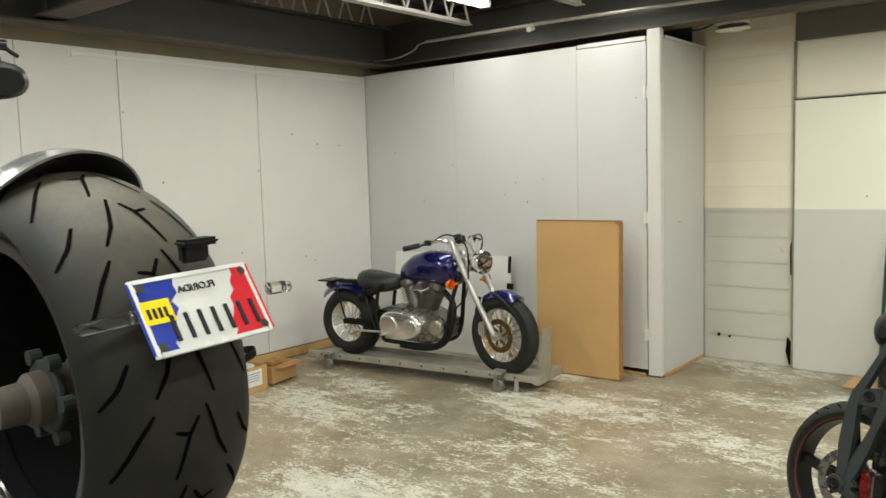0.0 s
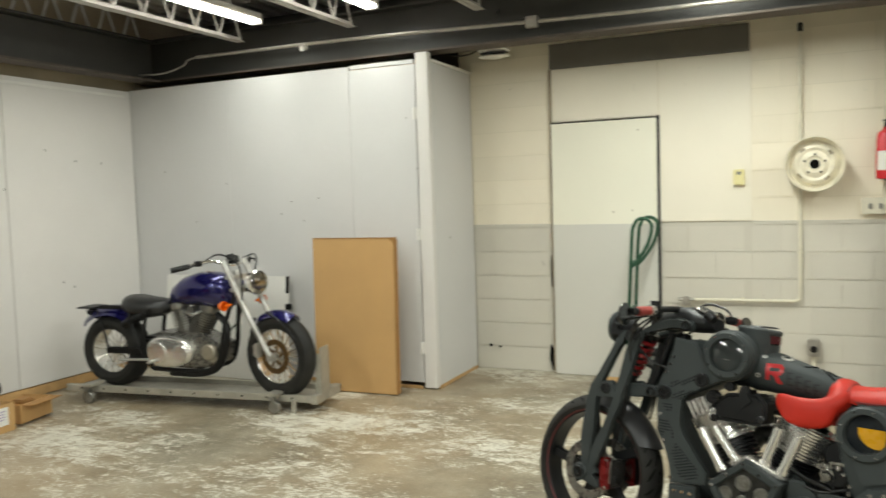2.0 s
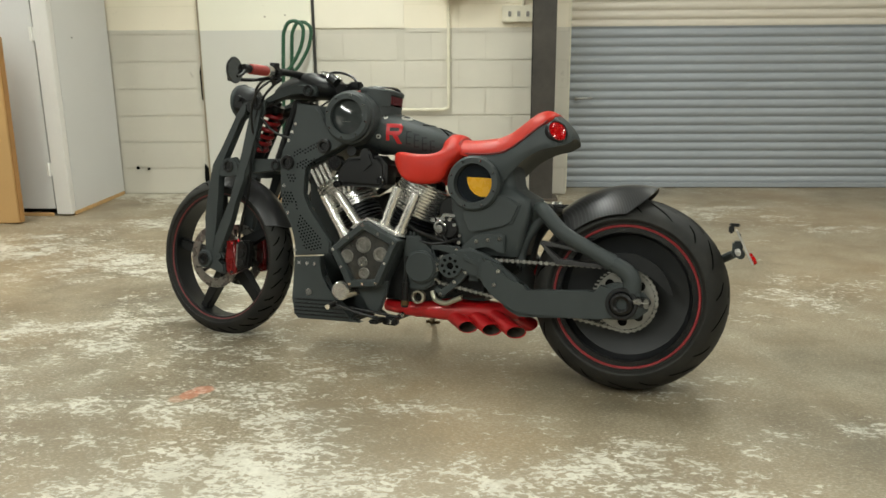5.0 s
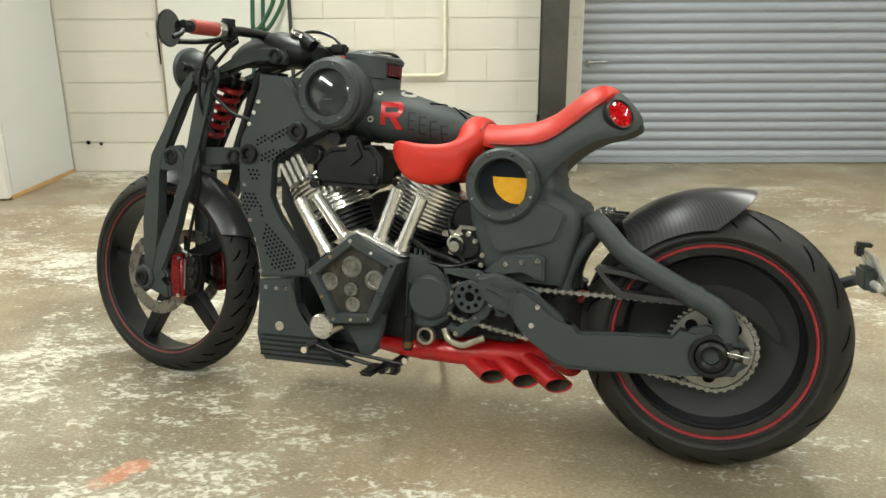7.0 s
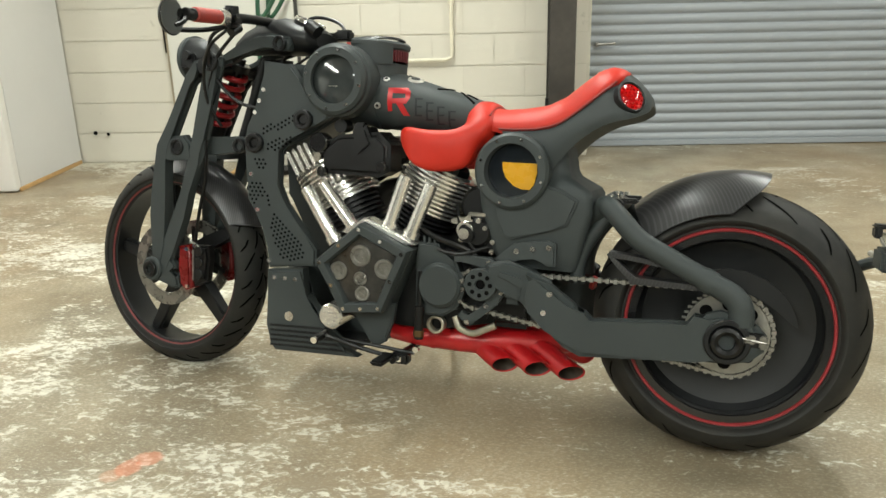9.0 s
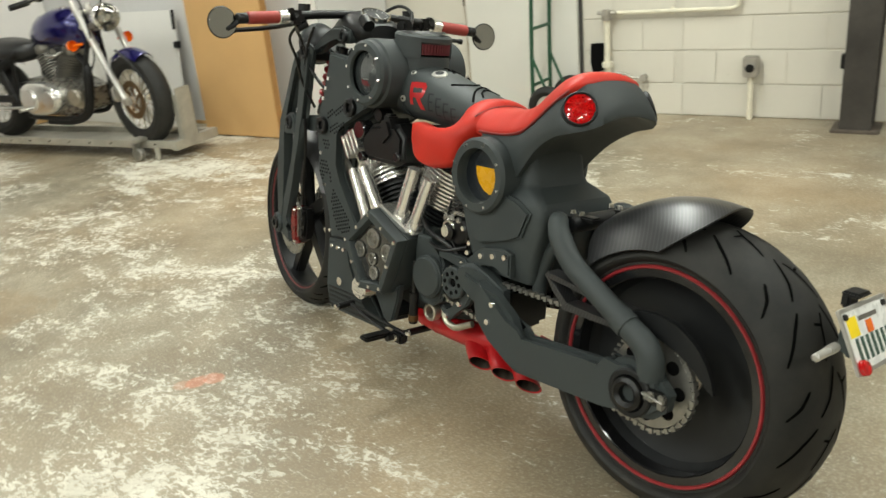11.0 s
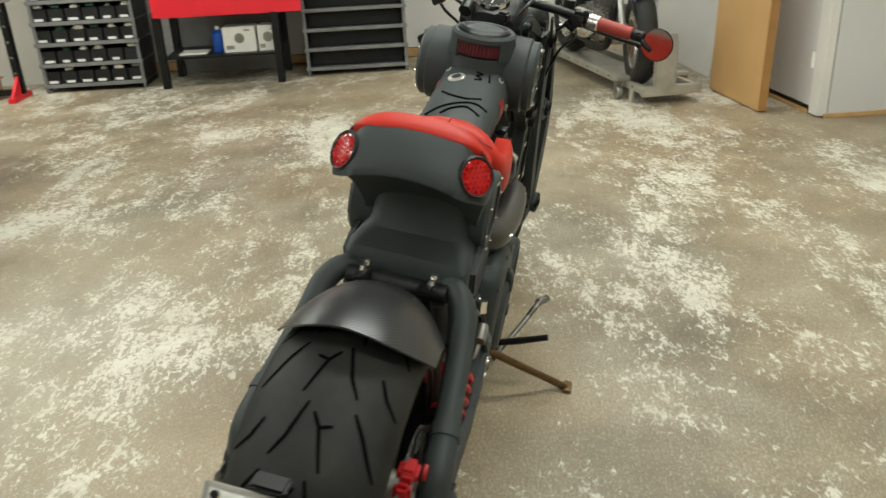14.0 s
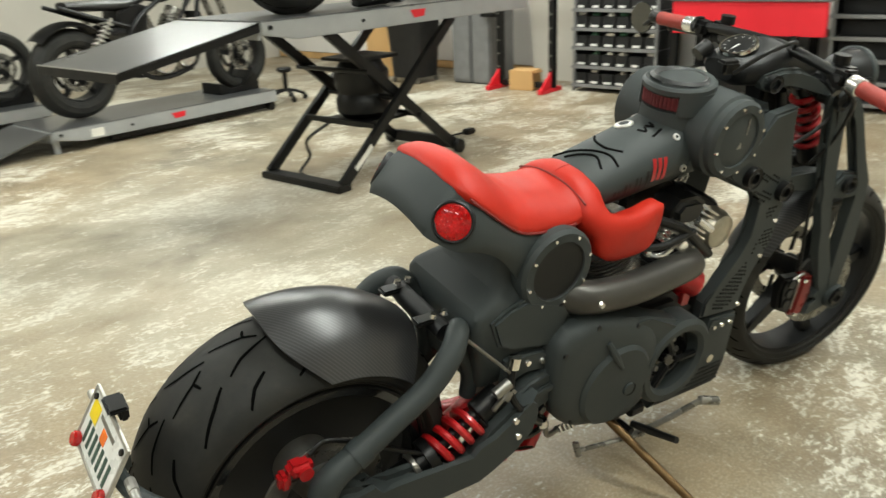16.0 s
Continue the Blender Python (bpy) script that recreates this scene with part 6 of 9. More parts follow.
    pieces("gear_hole", L(*[cyl((0.577 + 0.026 * math.cos(k * math.pi / 4), 0.1595, 0.371 + 0.026 * math.sin(k * math.pi / 4)), (0.577 + 0.026 * math.cos(k * math.pi / 4), 0.1608, 0.371 + 0.026 * math.sin(k * math.pi / 4)), 0.0058, n=10) for k in range(8)], disc(0.577, 0.371, 0.0125, 0.150, 0.154, 18, 0.001)), M_VOID, eng)
    part("gear_case", B(prism([(0.755, 0.422), (0.749, 0.461), (0.696, 0.461), (0.687, 0.438), (0.650, 0.424), (0.640, 0.400), (0.630, 0.330), (0.640, 0.300), (0.676, 0.277), (0.721, 0.276), (0.752, 0.293)], 0.085, 0.138, 0.006, seg=3)), M_GREY, eng, "matte grey gear case")
    part("output_bracket", B(strip([(0.652, 0.428), (0.606, 0.430), (0.562, 0.425), (0.537, 0.410), (0.525, 0.355)], [0.018, 0.016, 0.024, 0.024, 0.022], 0.118, 0.144, 0.004), strip([(0.525, 0.362), (0.545, 0.328), (0.575, 0.300), (0.606, 0.272), (0.632, 0.290)], [0.022, 0.024, 0.020, 0.024, 0.018], 0.117, 0.143, 0.004), strip([(0.640, 0.392), (0.628, 0.363), (0.636, 0.325)], [0.014, 0.024, 0.014], 0.116, 0.142, 0.003)), M_GREY, eng)
    pieces("case_fin", L(*[box((0.735 - 0.014 * k, 0.110, 0.468), (0.007, 0.045, 0.018), 0.002) for k in range(3)]), M_GREY, eng)
    part("drain_pipe", B(tube([(0.65, 0.115, 0.275), (0.635, 0.120, 0.248), (0.60, 0.120, 0.238), (0.57, 0.115, 0.250), (0.545, 0.11, 0.262)], 0.009, 10, 5), ring_plate(0.700, 0.250, 0.024, 0.016, 0.10, 0.125, 24, 0.002)), M_ENGINE, eng)
    pieces("case_bolt", L(*[bolt((x, 0.1425, z), (0, 1, 0), 0.0080, 0.006) for x, z in ((0.560, 0.424), (0.525, 0.354), (0.562, 0.317), (0.628, 0.373), (0.627, 0.354), (0.610, 0.272))]), M_CHROME, eng)
    part("carburettor", B(cyl((0.60, 0.03, 0.495), (0.60, 0.13, 0.495), 0.035, n=20, bevel=0.005), box((0.565, 0.07, 0.47), (0.07, 0.09, 0.05), 0.01), cyl((0.625, 0.10, 0.49), (0.625, 0.14, 0.49), 0.02, n=14)), M_BLACK, eng)
    pieces("carb_fitting", L(prism([(0.650, 0.534), (0.632, 0.528), (0.614, 0.548), (0.618, 0.528), (0.602, 0.520), (0.640, 0.516)], 0.118, 0.130, 0.002), ring_plate(0.630, 0.500, 0.022, 0.012, 0.110, 0.136, 20, 0.002), box((0.630, 0.122, 0.474), (0.036, 0.016, 0.010), 0.003), bolt((0.578, 0.128, 0.508), (0, 1, 0), 0.008), bolt((0.559, 0.122, 0.474), (0, 1, 0), 0.008), cyl((0.628, 0.135, 0.492), (0.628, 0.148, 0.492), 0.014, n=12), bolt((0.595, 0.13, 0.525), (0, 1, 0), 0.008), bolt((0.56, 0.125, 0.45), (0, 1, 0), 0.008), box((0.655, 0.11, 0.52), (0.03, 0.02, 0.015), 0.003), box((0.60, 0.12, 0.54), (0.05, 0.012, 0.010), 0.002)), M_CHROME, eng)
    # black fillers, added to darken see-through gaps behind the engine
    part("starter_motor", B(cyl((0.615, -0.06, 0.555), (0.615, 0.055, 0.555), 0.052, n=24, bevel=0.008), box((0.59, 0.0, 0.47), (0.10, 0.12, 0.10), 0.015)), M_BLACK, eng, "black filler behind the rear cylinder")
    part("gearbox", B(box((0.515, 0.0, 0.315), (0.12, 0.17, 0.13), 0.02, None, 3)), M_BLACK, eng, "black filler behind the engine cases")
    part("wiring", B(tube([(0.56, 0.11, 0.40), (0.62, 0.13, 0.45), (0.70, 0.135, 0.475), (0.76, 0.11, 0.50)], 0.007, 8), tube([(0.57, 0.12, 0.46), (0.64, 0.14, 0.44), (0.72, 0.13, 0.45)], 0.005, 8), tube([(0.66, 0.10, 0.56), (0.64, 0.13, 0.50), (0.60, 0.13, 0.45)], 0.004, 8)), M_BLACK, eng)
    part("lower_fitting", B(cyl((0.735, 0.15, 0.30), (0.735, 0.15, 0.215), 0.012, n=12), cyl((0.735, 0.15, 0.39), (0.735, 0.15, 0.30), 0.007, n=10)), M_BLACK, eng)
    part("gold_fitting", B(cyl((0.735, 0.15, 0.238), (0.735, 0.15, 0.222), 0.014, n=12)), M_BRASS, eng)
    # right side of the engine
    rc = part("primary_cover", B(pillow([(0.535, 0.530), (0.610, 0.540), (0.720, 0.508), (0.800, 0.465), (0.835, 0.390), (0.828, 0.300), (0.815, 0.235), (0.740, 0.207), (0.640, 0.236), (0.575, 0.262), (0.528, 0.318), (0.506, 0.400), (0.506, 0.490)], -0.09, -0.186)), M_GREY, eng, "big matte dark primary cover")
    part("clutch_ring", B(ring_plate(0.905, 0.325, 0.118, 0.082, -0.186, -0.10, 44, 0.010), prism([(0.70, 0.512), (0.78, 0.490), (0.90, 0.440), (0.93, 0.40), (0.84, 0.38), (0.76, 0.42)], -0.178, -0.11, 0.012, seg=3)), M_GREY, rc)
    part("clutch_pack", B(disc(0.905, 0.325, 0.082, -0.142, -0.115, 30), ring_plate(0.905, 0.325, 0.074, 0.058, -0.152, -0.138, 30, 0.002), disc(0.905, 0.325, 0.022, -0.165, -0.13, 18)), M_GLOSSBLACK, rc)
    pieces("clutch_bolt", L(*bolts_round(0.905, 0.325, 0.042, -0.142, 6, -1, 0.009)), M_STEEL, rc)
    for k in range(3):
        a = radians(100 + 120 * k)
        part("clutch_rib", B(strip([(0.905 + 0.018 * math.cos(a), 0.325 + 0.018 * math.sin(a)), (0.905 + 0.084 * math.cos(a + 0.25), 0.325 + 0.084 * math.sin(a + 0.25))], [0.012, 0.018], -0.176, -0.160, 0.004)), M_GREY_DARK, rc)
    part("cover_disc", B(disc(0.690, 0.345, 0.105, -0.196, -0.176, 44, 0.008)), M_GREY, rc)
    part("cover_slot", B(disc(0.735, 0.322, 0.017, -0.1985, -0.192, 20, 0.001)), M_VOID, rc)
    part("slot_lid", B(disc(0.728, 0.327, 0.016, -0.2005, -0.195, 20, 0.001)), M_GREY, rc)
    part("cover_ridge", B(tube([(0.642, -0.186, 0.478), (0.664, -0.194, 0.440), (0.690, -0.198, 0.400)], [0.006, 0.010, 0.004], 8, 5)), M_GREY, rc)
    pieces("cover_bolt", L(*[bolt((x, -0.172, z), (0, -1, 0), 0.008, 0.010) for x, z in ((0.525, 0.48), (0.61, 0.522), (0.735, 0.485), (0.80, 0.28), (0.73, 0.226), (0.575, 0.282))]), M_GREY_DARK, rc)
    part("linkage_rod", B(cyl((0.285, -0.125, 0.585), (0.395, -0.165, 0.475), 0.0035, n=10)), M_GEAR, eng, "thin steel linkage rod")
    pieces("oil_hose", L(tube([(0.50, -0.165, 0.30), (0.44, -0.182, 0.36), (0.39, -0.178, 0.43), (0.40, -0.16, 0.49)], 0.008, 8, 6), tube([(0.53, -0.15, 0.27), (0.46, -0.165, 0.28), (0.38, -0.165, 0.32), (0.33, -0.155, 0.38)], 0.007, 8, 6)), M_BLACK, eng)
    pieces("hose_fitting", L(cyl((0.40, -0.16, 0.485), (0.405, -0.158, 0.51), 0.013, n=10), cyl((0.505, -0.165, 0.292), (0.50, -0.165, 0.312), 0.012, n=10)), M_CHROME, eng)
    part("intake_pipe", B(tube([(0.552, -0.105, 0.590), (0.60, -0.140, 0.580), (0.72, -0.152, 0.574), (0.86, -0.148, 0.578), (0.935, -0.128, 0.565), (0.96, -0.09, 0.53)], [0.038, 0.037, 0.037, 0.037, 0.037, 0.034], 20, 6)), M_PIPE, eng, "satin dark intake pipe")
    pieces("pipe_clamp", L(bolt((0.605, -0.176, 0.582), (0, -1, 0), 0.008), bolt((0.93, -0.158, 0.585), (0, -1, 0.2), 0.006)), M_CHROME, eng)
    part("horn_cover", B(lathe([(0.0, -0.115), (0.030, -0.112), (0.042, -0.105), (0.050, -0.085), (0.050, -0.02), (0.0, -0.02)], at(1.062, 0.606), 28)), M_ENGINE, eng, "dull metal round horn cover")
    part("red_port", B(cyl((0.96, -0.07, 0.50), (1.02, -0.10, 0.47), 0.035, n=16), box((0.985, -0.085, 0.44), (0.05, 0.05, 0.06), 0.012)), M_REDPAINT, eng)
    part("rear_case", B(box((0.50, -0.13, 0.33), (0.05, 0.05, 0.10), 0.012), *[bolt((0.50, -0.155, z), (0, -1, 0), 0.011, 0.01) for z in (0.30, 0.335)]), M_GLOSSBLACK, eng)

    # --- exhaust ---
    ex = part("exhaust", B(tube([(0.84, 0.055, 0.203), (0.76, 0.062, 0.200), (0.66, 0.060, 0.203), (0.56, 0.050, 0.206), (0.46, 0.030, 0.210), (0.37, 0.0, 0.218)], [0.022, 0.026, 0.032, 0.036, 0.036, 0.030], 18, 6),
                              tube([(0.74, 0.02, 0.222), (0.62, 0.025, 0.226), (0.50, 0.02, 0.224), (0.38, 0.0, 0.216)], [0.022, 0.026, 0.027, 0.024], 16, 6)), M_REDPAINT, root, "red three-into-three exhaust")
    for s in (1, -1):
        for i in range(3):
            tx = 0.518 - 0.0845 * i
            part("tail_pipe", B(slash_pipe((tx + 0.105, s * 0.038, 0.207), (tx, s * 0.098, 0.161), 0.026, 0.0275, (-0.30, s * 0.78, -0.55), 0.002)), M_REDPAINT, ex, "slash-cut red tail pipe")
            part("pipe_bore", B(slash_pipe((tx + 0.095, s * 0.0437, 0.2026), (tx + 0.003, s * 0.0963, 0.1623), 0.022, 0.0253, (-0.30, s * 0.78, -0.55), 0.001)), M_SOOT, ex)
    pieces("pipe_clamp", L(cyl((0.726, 0.060, 0.201), (0.716, 0.060, 0.2015), 0.031, n=24)), M_REDPAINT, ex)

    # --- chain and guards ---
    if full:
        c0, r0, c1, r1 = (0.0, 0.309), 0.100, (0.60, 0.352), 0.048
        path = []
        for i in range(22):
            a = radians(96 + 168 * i / 21)
            path.append((c0[0] + r0 * math.cos(a), c0[1] + r0 * math.sin(a)))
        for i in range(9):
            a = radians(264 + 192 * i / 8)
            path.append((c1[0] + r1 * math.cos(a), c1[1] + r1 * math.sin(a)))
        path.append(path[0])
        pv = [Vector(p) for p in path]
        links, carry, step = [], 0.0, 0.0095
        for a, b in zip(pv, pv[1:]):
            seg = (b - a).length
            k = carry
            while k < seg:
                p, d = a + (b - a) * (k / seg), (b - a).normalized()
                ang = math.atan2(d.y, d.x)
                mm = Matrix.Translation((p.x, 0.125, p.y)) @ Matrix.Rotation(-ang, 4, "Y")
                links.append(box((0, 0, 0), (0.0085, 0.010 if len(links) % 2 else 0.016, 0.006 if len(links) % 2 else 0.0110), 0.0, mm))
                k += step
            carry = k - seg
        part("chain", B(*links), M_STEEL, root, "bare steel drive chain")

        def crescent(y0, y1):
            def add(bm):
                rows = []
                for k in range(25):
                    f = k / 24
                    a = radians(56 + 112 * f)
                    ro, ri = 0.150, 0.150 - 0.044 * math.sin(math.pi * min(1.0, 0.12 + 0.88 * f)) ** 0.6 - 0.002
                    rows.append([bm.verts.new((r * math.cos(a), y, 0.309 + r * math.sin(a))) for y, r in ((y0, ro), (y0, ri), (y1, ri), (y1, ro))])
                for a, b in zip(rows, rows[1:]):
                    for q in range(4):
                        bm.faces.new((a[q], a[(q + 1) % 4], b[(q + 1) % 4], b[q]))
                bm.faces.new(rows[0])
                bm.faces.new(rows[-1])
            return add
        part("sprocket_guard", B(crescent(0.131, 0.143)), M_GREY_DARK, root, "black curved sprocket guard")
        part("chain_guard", B(strip([(0.272, 0.472), (0.21, 0.466), (0.12, 0.452), (0.05, 0.446)], [0.014, 0.011, 0.011, 0.012], 0.118, 0.158, 0.002), strip([(0.274, 0.474), (0.246, 0.446), (0.214, 0.418)], [0.008, 0.012, 0.016], 0.1175, 0.1585, 0.002), strip([(0.222, 0.416), (0.14, 0.414), (0.05, 0.412)], [0.018, 0.014, 0.012], 0.117, 0.159, 0.002)), M_CARBON, root, "carbon chain guard")

    # --- front end, turned a little to its right ---
    ST = Matrix.Translation((1.22, 0, 0)) @ Matrix.Rotation(radians(-8), 4, "Z") @ Matrix.Translation((-1.22, 0, 0))

    def turned(bm):
        bmesh.ops.transform(bm, matrix=ST, verts=bm.verts)
        return bm

    FC, FR, FH, FD = (1.594, 0.313), 0.315, 0.062, 0.040
    fw = part("front_wheel", turned(B(ring_plate(*FC, 0.260, 0.240, -0.045, 0.045, 56), lathe([(0.025, 0.06), (0.04, 0.055), (0.045, 0.0), (0.04, -0.055), (0.025, -0.06), (0.0, -0.06), (0.0, 0.06)], at(*FC), 24))), M_GREY_DARK, root, "black five-spoke wheel with red rim stripe")
    part("tyre", turned(tyre_bm(*FC, FR, FH, FD, 0.252)), M_TYRE, fw, "black rubber tyre")
    tagged(part("tread_pattern", turned(groove_bm(*FC, FR, FH, FD, 16, 0.005)), M_GROOVE, fw), "slanting cut tread grooves", kind="stuff")
    for s in (1, -1):
        part("rim_stripe", turned(B(lathe([(0.2465, s * 0.0472), (0.250, s * 0.0505), (0.256, s * 0.0508), (0.259, s * 0.0472), (0.252, s * 0.043)], at(*FC), 64, closed=True))), M_REDDULL if s > 0 else M_BLACK, fw, "dull red rim stripe" if s > 0 else "black rim edge")
    for i in range(5):
        a = radians(90 + 72 * i + 56)
        part("spoke", turned(B(strip([(FC[0] + 0.03 * math.cos(a - 0.25), FC[1] + 0.03 * math.sin(a - 0.25)), (FC[0] + 0.13 * math.cos(a), FC[1] + 0.13 * math.sin(a)), (FC[0] + 0.247 * math.cos(a + 0.1), FC[1] + 0.247 * math.sin(a + 0.1))], [0.05, 0.034, 0.042], -0.02, 0.02, 0.008))), M_GREY_DARK, fw)
    for s in (1, -1):
        bd = part("brake_disc", turned(B(ring_plate(*FC, 0.124, 0.086, s * 0.066, s * 0.071, 48, 0.001))), M_GEAR, fw, "drilled steel brake disc")
        pieces("disc_arm", L(*[(lambda bm, k=k: (strip([(FC[0] + 0.045 * math.cos(k * math.pi / 3), FC[1] + 0.045 * math.sin(k * math.pi / 3)), (FC[0] + 0.11 * math.cos(k * math.pi / 3 + 0.3), FC[1] + 0.105 * math.sin(k * math.pi / 3 + 0.3))], 0.014, s * 0.064, s * 0.069, 0.001)(bm), turned(bm))) for k in range(6)]), M_BLACK, fw)
        c = part("front_caliper", turned(B(prism([(1.510, 0.380), (1.476, 0.388), (1.464, 0.372), (1.458, 0.262), (1.484, 0.252), (1.506, 0.268), (1.494, 0.320)], s * 0.066, s * 0.112, 0.009, seg=3))), M_CALIPER, root, "red brake caliper")
        part("caliper_body", turned(B(prism([(1.466, 0.386), (1.405, 0.390), (1.398, 0.350), (1.410, 0.285), (1.460, 0.262)], s * 0.068, s * 0.104, 0.008), *[cyl((1.432, s * 0.103, z), (1.432, s * 0.110, z), 0.015, n=16, bevel=0.002) for z in (0.305, 0.340, 0.372)])), M_BLACK, c)
        pieces("caliper_bolt", L(*[(lambda bm, x=x, z=z: (bolt((x, s * 0.111, z), (0, s, 0), 0.007, 0.005)(bm), turned(bm))) for x, z in ((1.472, 0.376), (1.472, 0.266), (1.44, 0.388))]), M_CHROME, c)
        part("pad_pin", turned(B(cyl((1.43, s * 0.106, 0.385), (1.465, s * 0.106, 0.40), 0.004, n=8), box((1.452, s * 0.108, 0.33), (0.006, 0.004, 0.09), 0.001))), M_STEEL, c)
        part("hose", turned(B(tube([(1.47, s * 0.08, 0.39), (1.45, s * 0.09, 0.46), (1.41, s * 0.10, 0.60), (1.40, s * 0.11, 0.75), (1.36, s * 0.12, 0.9), (1.28, s * 0.13, 0.98)], 0.005, 8))), M_BLACK, c)

    def ffender(s, t):
        q = 2 * s - 1
        a = radians(86 + (70 - 6 * q * q) * t)
        r = 0.331 - 0.05 * abs(q) ** 2.4
        return ST @ Vector((FC[0] + r * math.cos(a), 0.072 * q, FC[1] + r * math.sin(a)))
    part("front_fender", B(grid(ffender, 14, 20, 0.004)), M_CARBON, root, "satin carbon front fender")
    fork = part("girder_fork", turned(B(cyl((1.40, -0.12, 0.895), (1.40, 0.12, 0.895), 0.022, n=16))), M_GREY_DARK, root, "matte grey girder fork with open blades")
    part("axle", turned(B(cyl((1.596, -0.128, 0.309), (1.596, 0.128, 0.309), 0.012, n=14))), M_STEEL, fork)
    part("cross_tube", turned(B(cyl((1.498, -0.11, 0.668), (1.498, 0.11, 0.668), 0.02, n=16))), M_GREY_DARK, fork)
    FRONT = [(1.417, 0.916), (1.441, 0.907), (1.472, 0.871), (1.533, 0.738), (1.575, 0.672), (1.592, 0.636), (1.599, 0.532), (1.605, 0.469), (1.606, 0.300), (1.566, 0.296), (1.554, 0.384), (1.549, 0.46), (1.545, 0.536), (1.544, 0.618), (1.538, 0.660), (1.527, 0.705), (1.455, 0.851), (1.437, 0.868), (1.410, 0.882)]
    REAR = [(1.420, 0.914), (1.372, 0.929), (1.340, 0.918), (1.338, 0.893), (1.384, 0.790), (1.402, 0.690), (1.406, 0.652), (1.422, 0.622), (1.455, 0.542), (1.474, 0.471), (1.522, 0.356), (1.540, 0.300), (1.582, 0.296), (1.566, 0.372), (1.538, 0.456), (1.488, 0.539), (1.450, 0.626), (1.447, 0.648), (1.454, 0.690), (1.452, 0.702), (1.398, 0.842), (1.412, 0.872)]
    BLADE_WEB = [(1.474, 0.704), (1.530, 0.696), (1.552, 0.662), (1.546, 0.624), (1.520, 0.636), (1.474, 0.640), (1.444, 0.630), (1.450, 0.680)]
    for s in (1, -1):
        y0, y1 = s * 0.090, s * 0.122
        part("front_leg", turned(B(prism(FRONT, y0, y1, 0.010, seg=3))), M_GREY, fork)
        part("rear_leg", turned(B(prism(REAR, y0 + s * 0.002, y1 - s * 0.002, 0.011, seg=3))), M_GREY, fork)
        part("web", turned(B(prism(BLADE_WEB, y0 + s * 0.001, y1 - s * 0.001, 0.006, seg=2))), M_GREY, fork)
        for bx, bz, br in ((1.498, 0.669, 0.024), (1.372, 0.906, 0.026)):
            bs = part("boss", turned(B(ring_plate(bx, bz, br, br * 0.55, s * 0.118, s * 0.128, 26, 0.003), disc(bx, bz, br * 0.6, s * 0.112, s * 0.122, 18))), M_GREY_DARK, fork)
            pieces("boss_bolt", L(*[(lambda bm, k=k, bx=bx, bz=bz, br=br: (bolt((bx + br * 0.76 * math.cos(k), s * 0.127, bz + br * 0.76 * math.sin(k)), (0, s, 0), 0.003, 0.003)(bm), turned(bm))) for k in (0.5, 1.55, 2.6, 3.65, 4.7, 5.75)]), M_BLACK, bs)
        part("axle_clamp", turned(B(disc(1.598, 0.307, 0.036, s * 0.086, s * 0.130, 28, 0.005), prism([(1.60, 0.342), (1.53, 0.342), (1.514, 0.326), (1.512, 0.314), (1.540, 0.312), (1.540, 0.298), (1.508, 0.294), (1.500, 0.262), (1.516, 0.254), (1.585, 0.272)], s * 0.092, s * 0.119, 0.006))), M_GREY, fork)
        part("axle_cap", turned(B(ring_plate(1.598, 0.307, 0.024, 0.012, s * 0.128, s * 0.137, 22, 0.002), disc(1.598, 0.307, 0.013, s * 0.124, s * 0.130, 16))), M_BLACK, fork)
        part("upper_link", turned(B(prism([(1.400, 0.912), (1.351, 0.929), (1.300, 0.955), (1.245, 0.981), (1.190, 0.984), (1.135, 0.973), (1.130, 0.955), (1.140, 0.938), (1.166, 0.934), (1.215, 0.955), (1.250, 0.948), (1.330, 0.907), (1.380, 0.894)], s * 0.052, s * 0.090, 0.009, seg=3))), M_GREY, fork, "grey upper link arm")
        part("lower_link", turned(B(prism([(1.500, 0.690), (1.408, 0.702), (1.300, 0.706), (1.272, 0.696), (1.268, 0.676), (1.275, 0.662), (1.330, 0.660), (1.407, 0.650), (1.500, 0.648)], s * 0.045, s * 0.084, 0.008, seg=3))), M_GREY, fork, "grey lower link arm")
        for bx, bz, by in ((1.161, 0.955, 0.090), (1.302, 0.680, 0.084)):
            lb = part("link_boss", turned(B(ring_plate(bx, bz, 0.021, 0.011, s * (by - 0.004), s * (by + 0.008), 24, 0.002))), M_GREY_DARK, fork)
            pieces("boss_bolt", L(*[(lambda bm, k=k, bx=bx, bz=bz, by=by: (bolt((bx + 0.016 * math.cos(k), s * (by + 0.007), bz + 0.016 * math.sin(k)), (0, s, 0), 0.003, 0.003)(bm), turned(bm))) for k in (0.0, 1.26, 2.51, 3.77, 5.03)]), M_BLACK, lb)
    sp = part("front_shock", turned(B(cyl((1.365, 0, 0.925), (1.480, 0, 0.690), 0.013, n=14), cyl((1.372, 0, 0.912), (1.381, 0, 0.894), 0.031, n=18), cyl((1.452, 0, 0.748), (1.476, 0, 0.698), 0.030, n=18))), M_BLACK, root, "front shock with red spring")
    part("spring", turned(B(coil((1.380, 0, 0.895), (1.455, 0, 0.743), 0.029, 0.0085, 6))), M_REDSPRING, sp, "red coil spring")
    pieces("strut", L(*[(lambda bm, s=s: (cyl((1.24, s * 0.05, 0.92), (1.33, s * 0.05, 0.67), 0.013, n=12)(bm), turned(bm))) for s in (1, -1)]), M_GREY_DARK, sp)
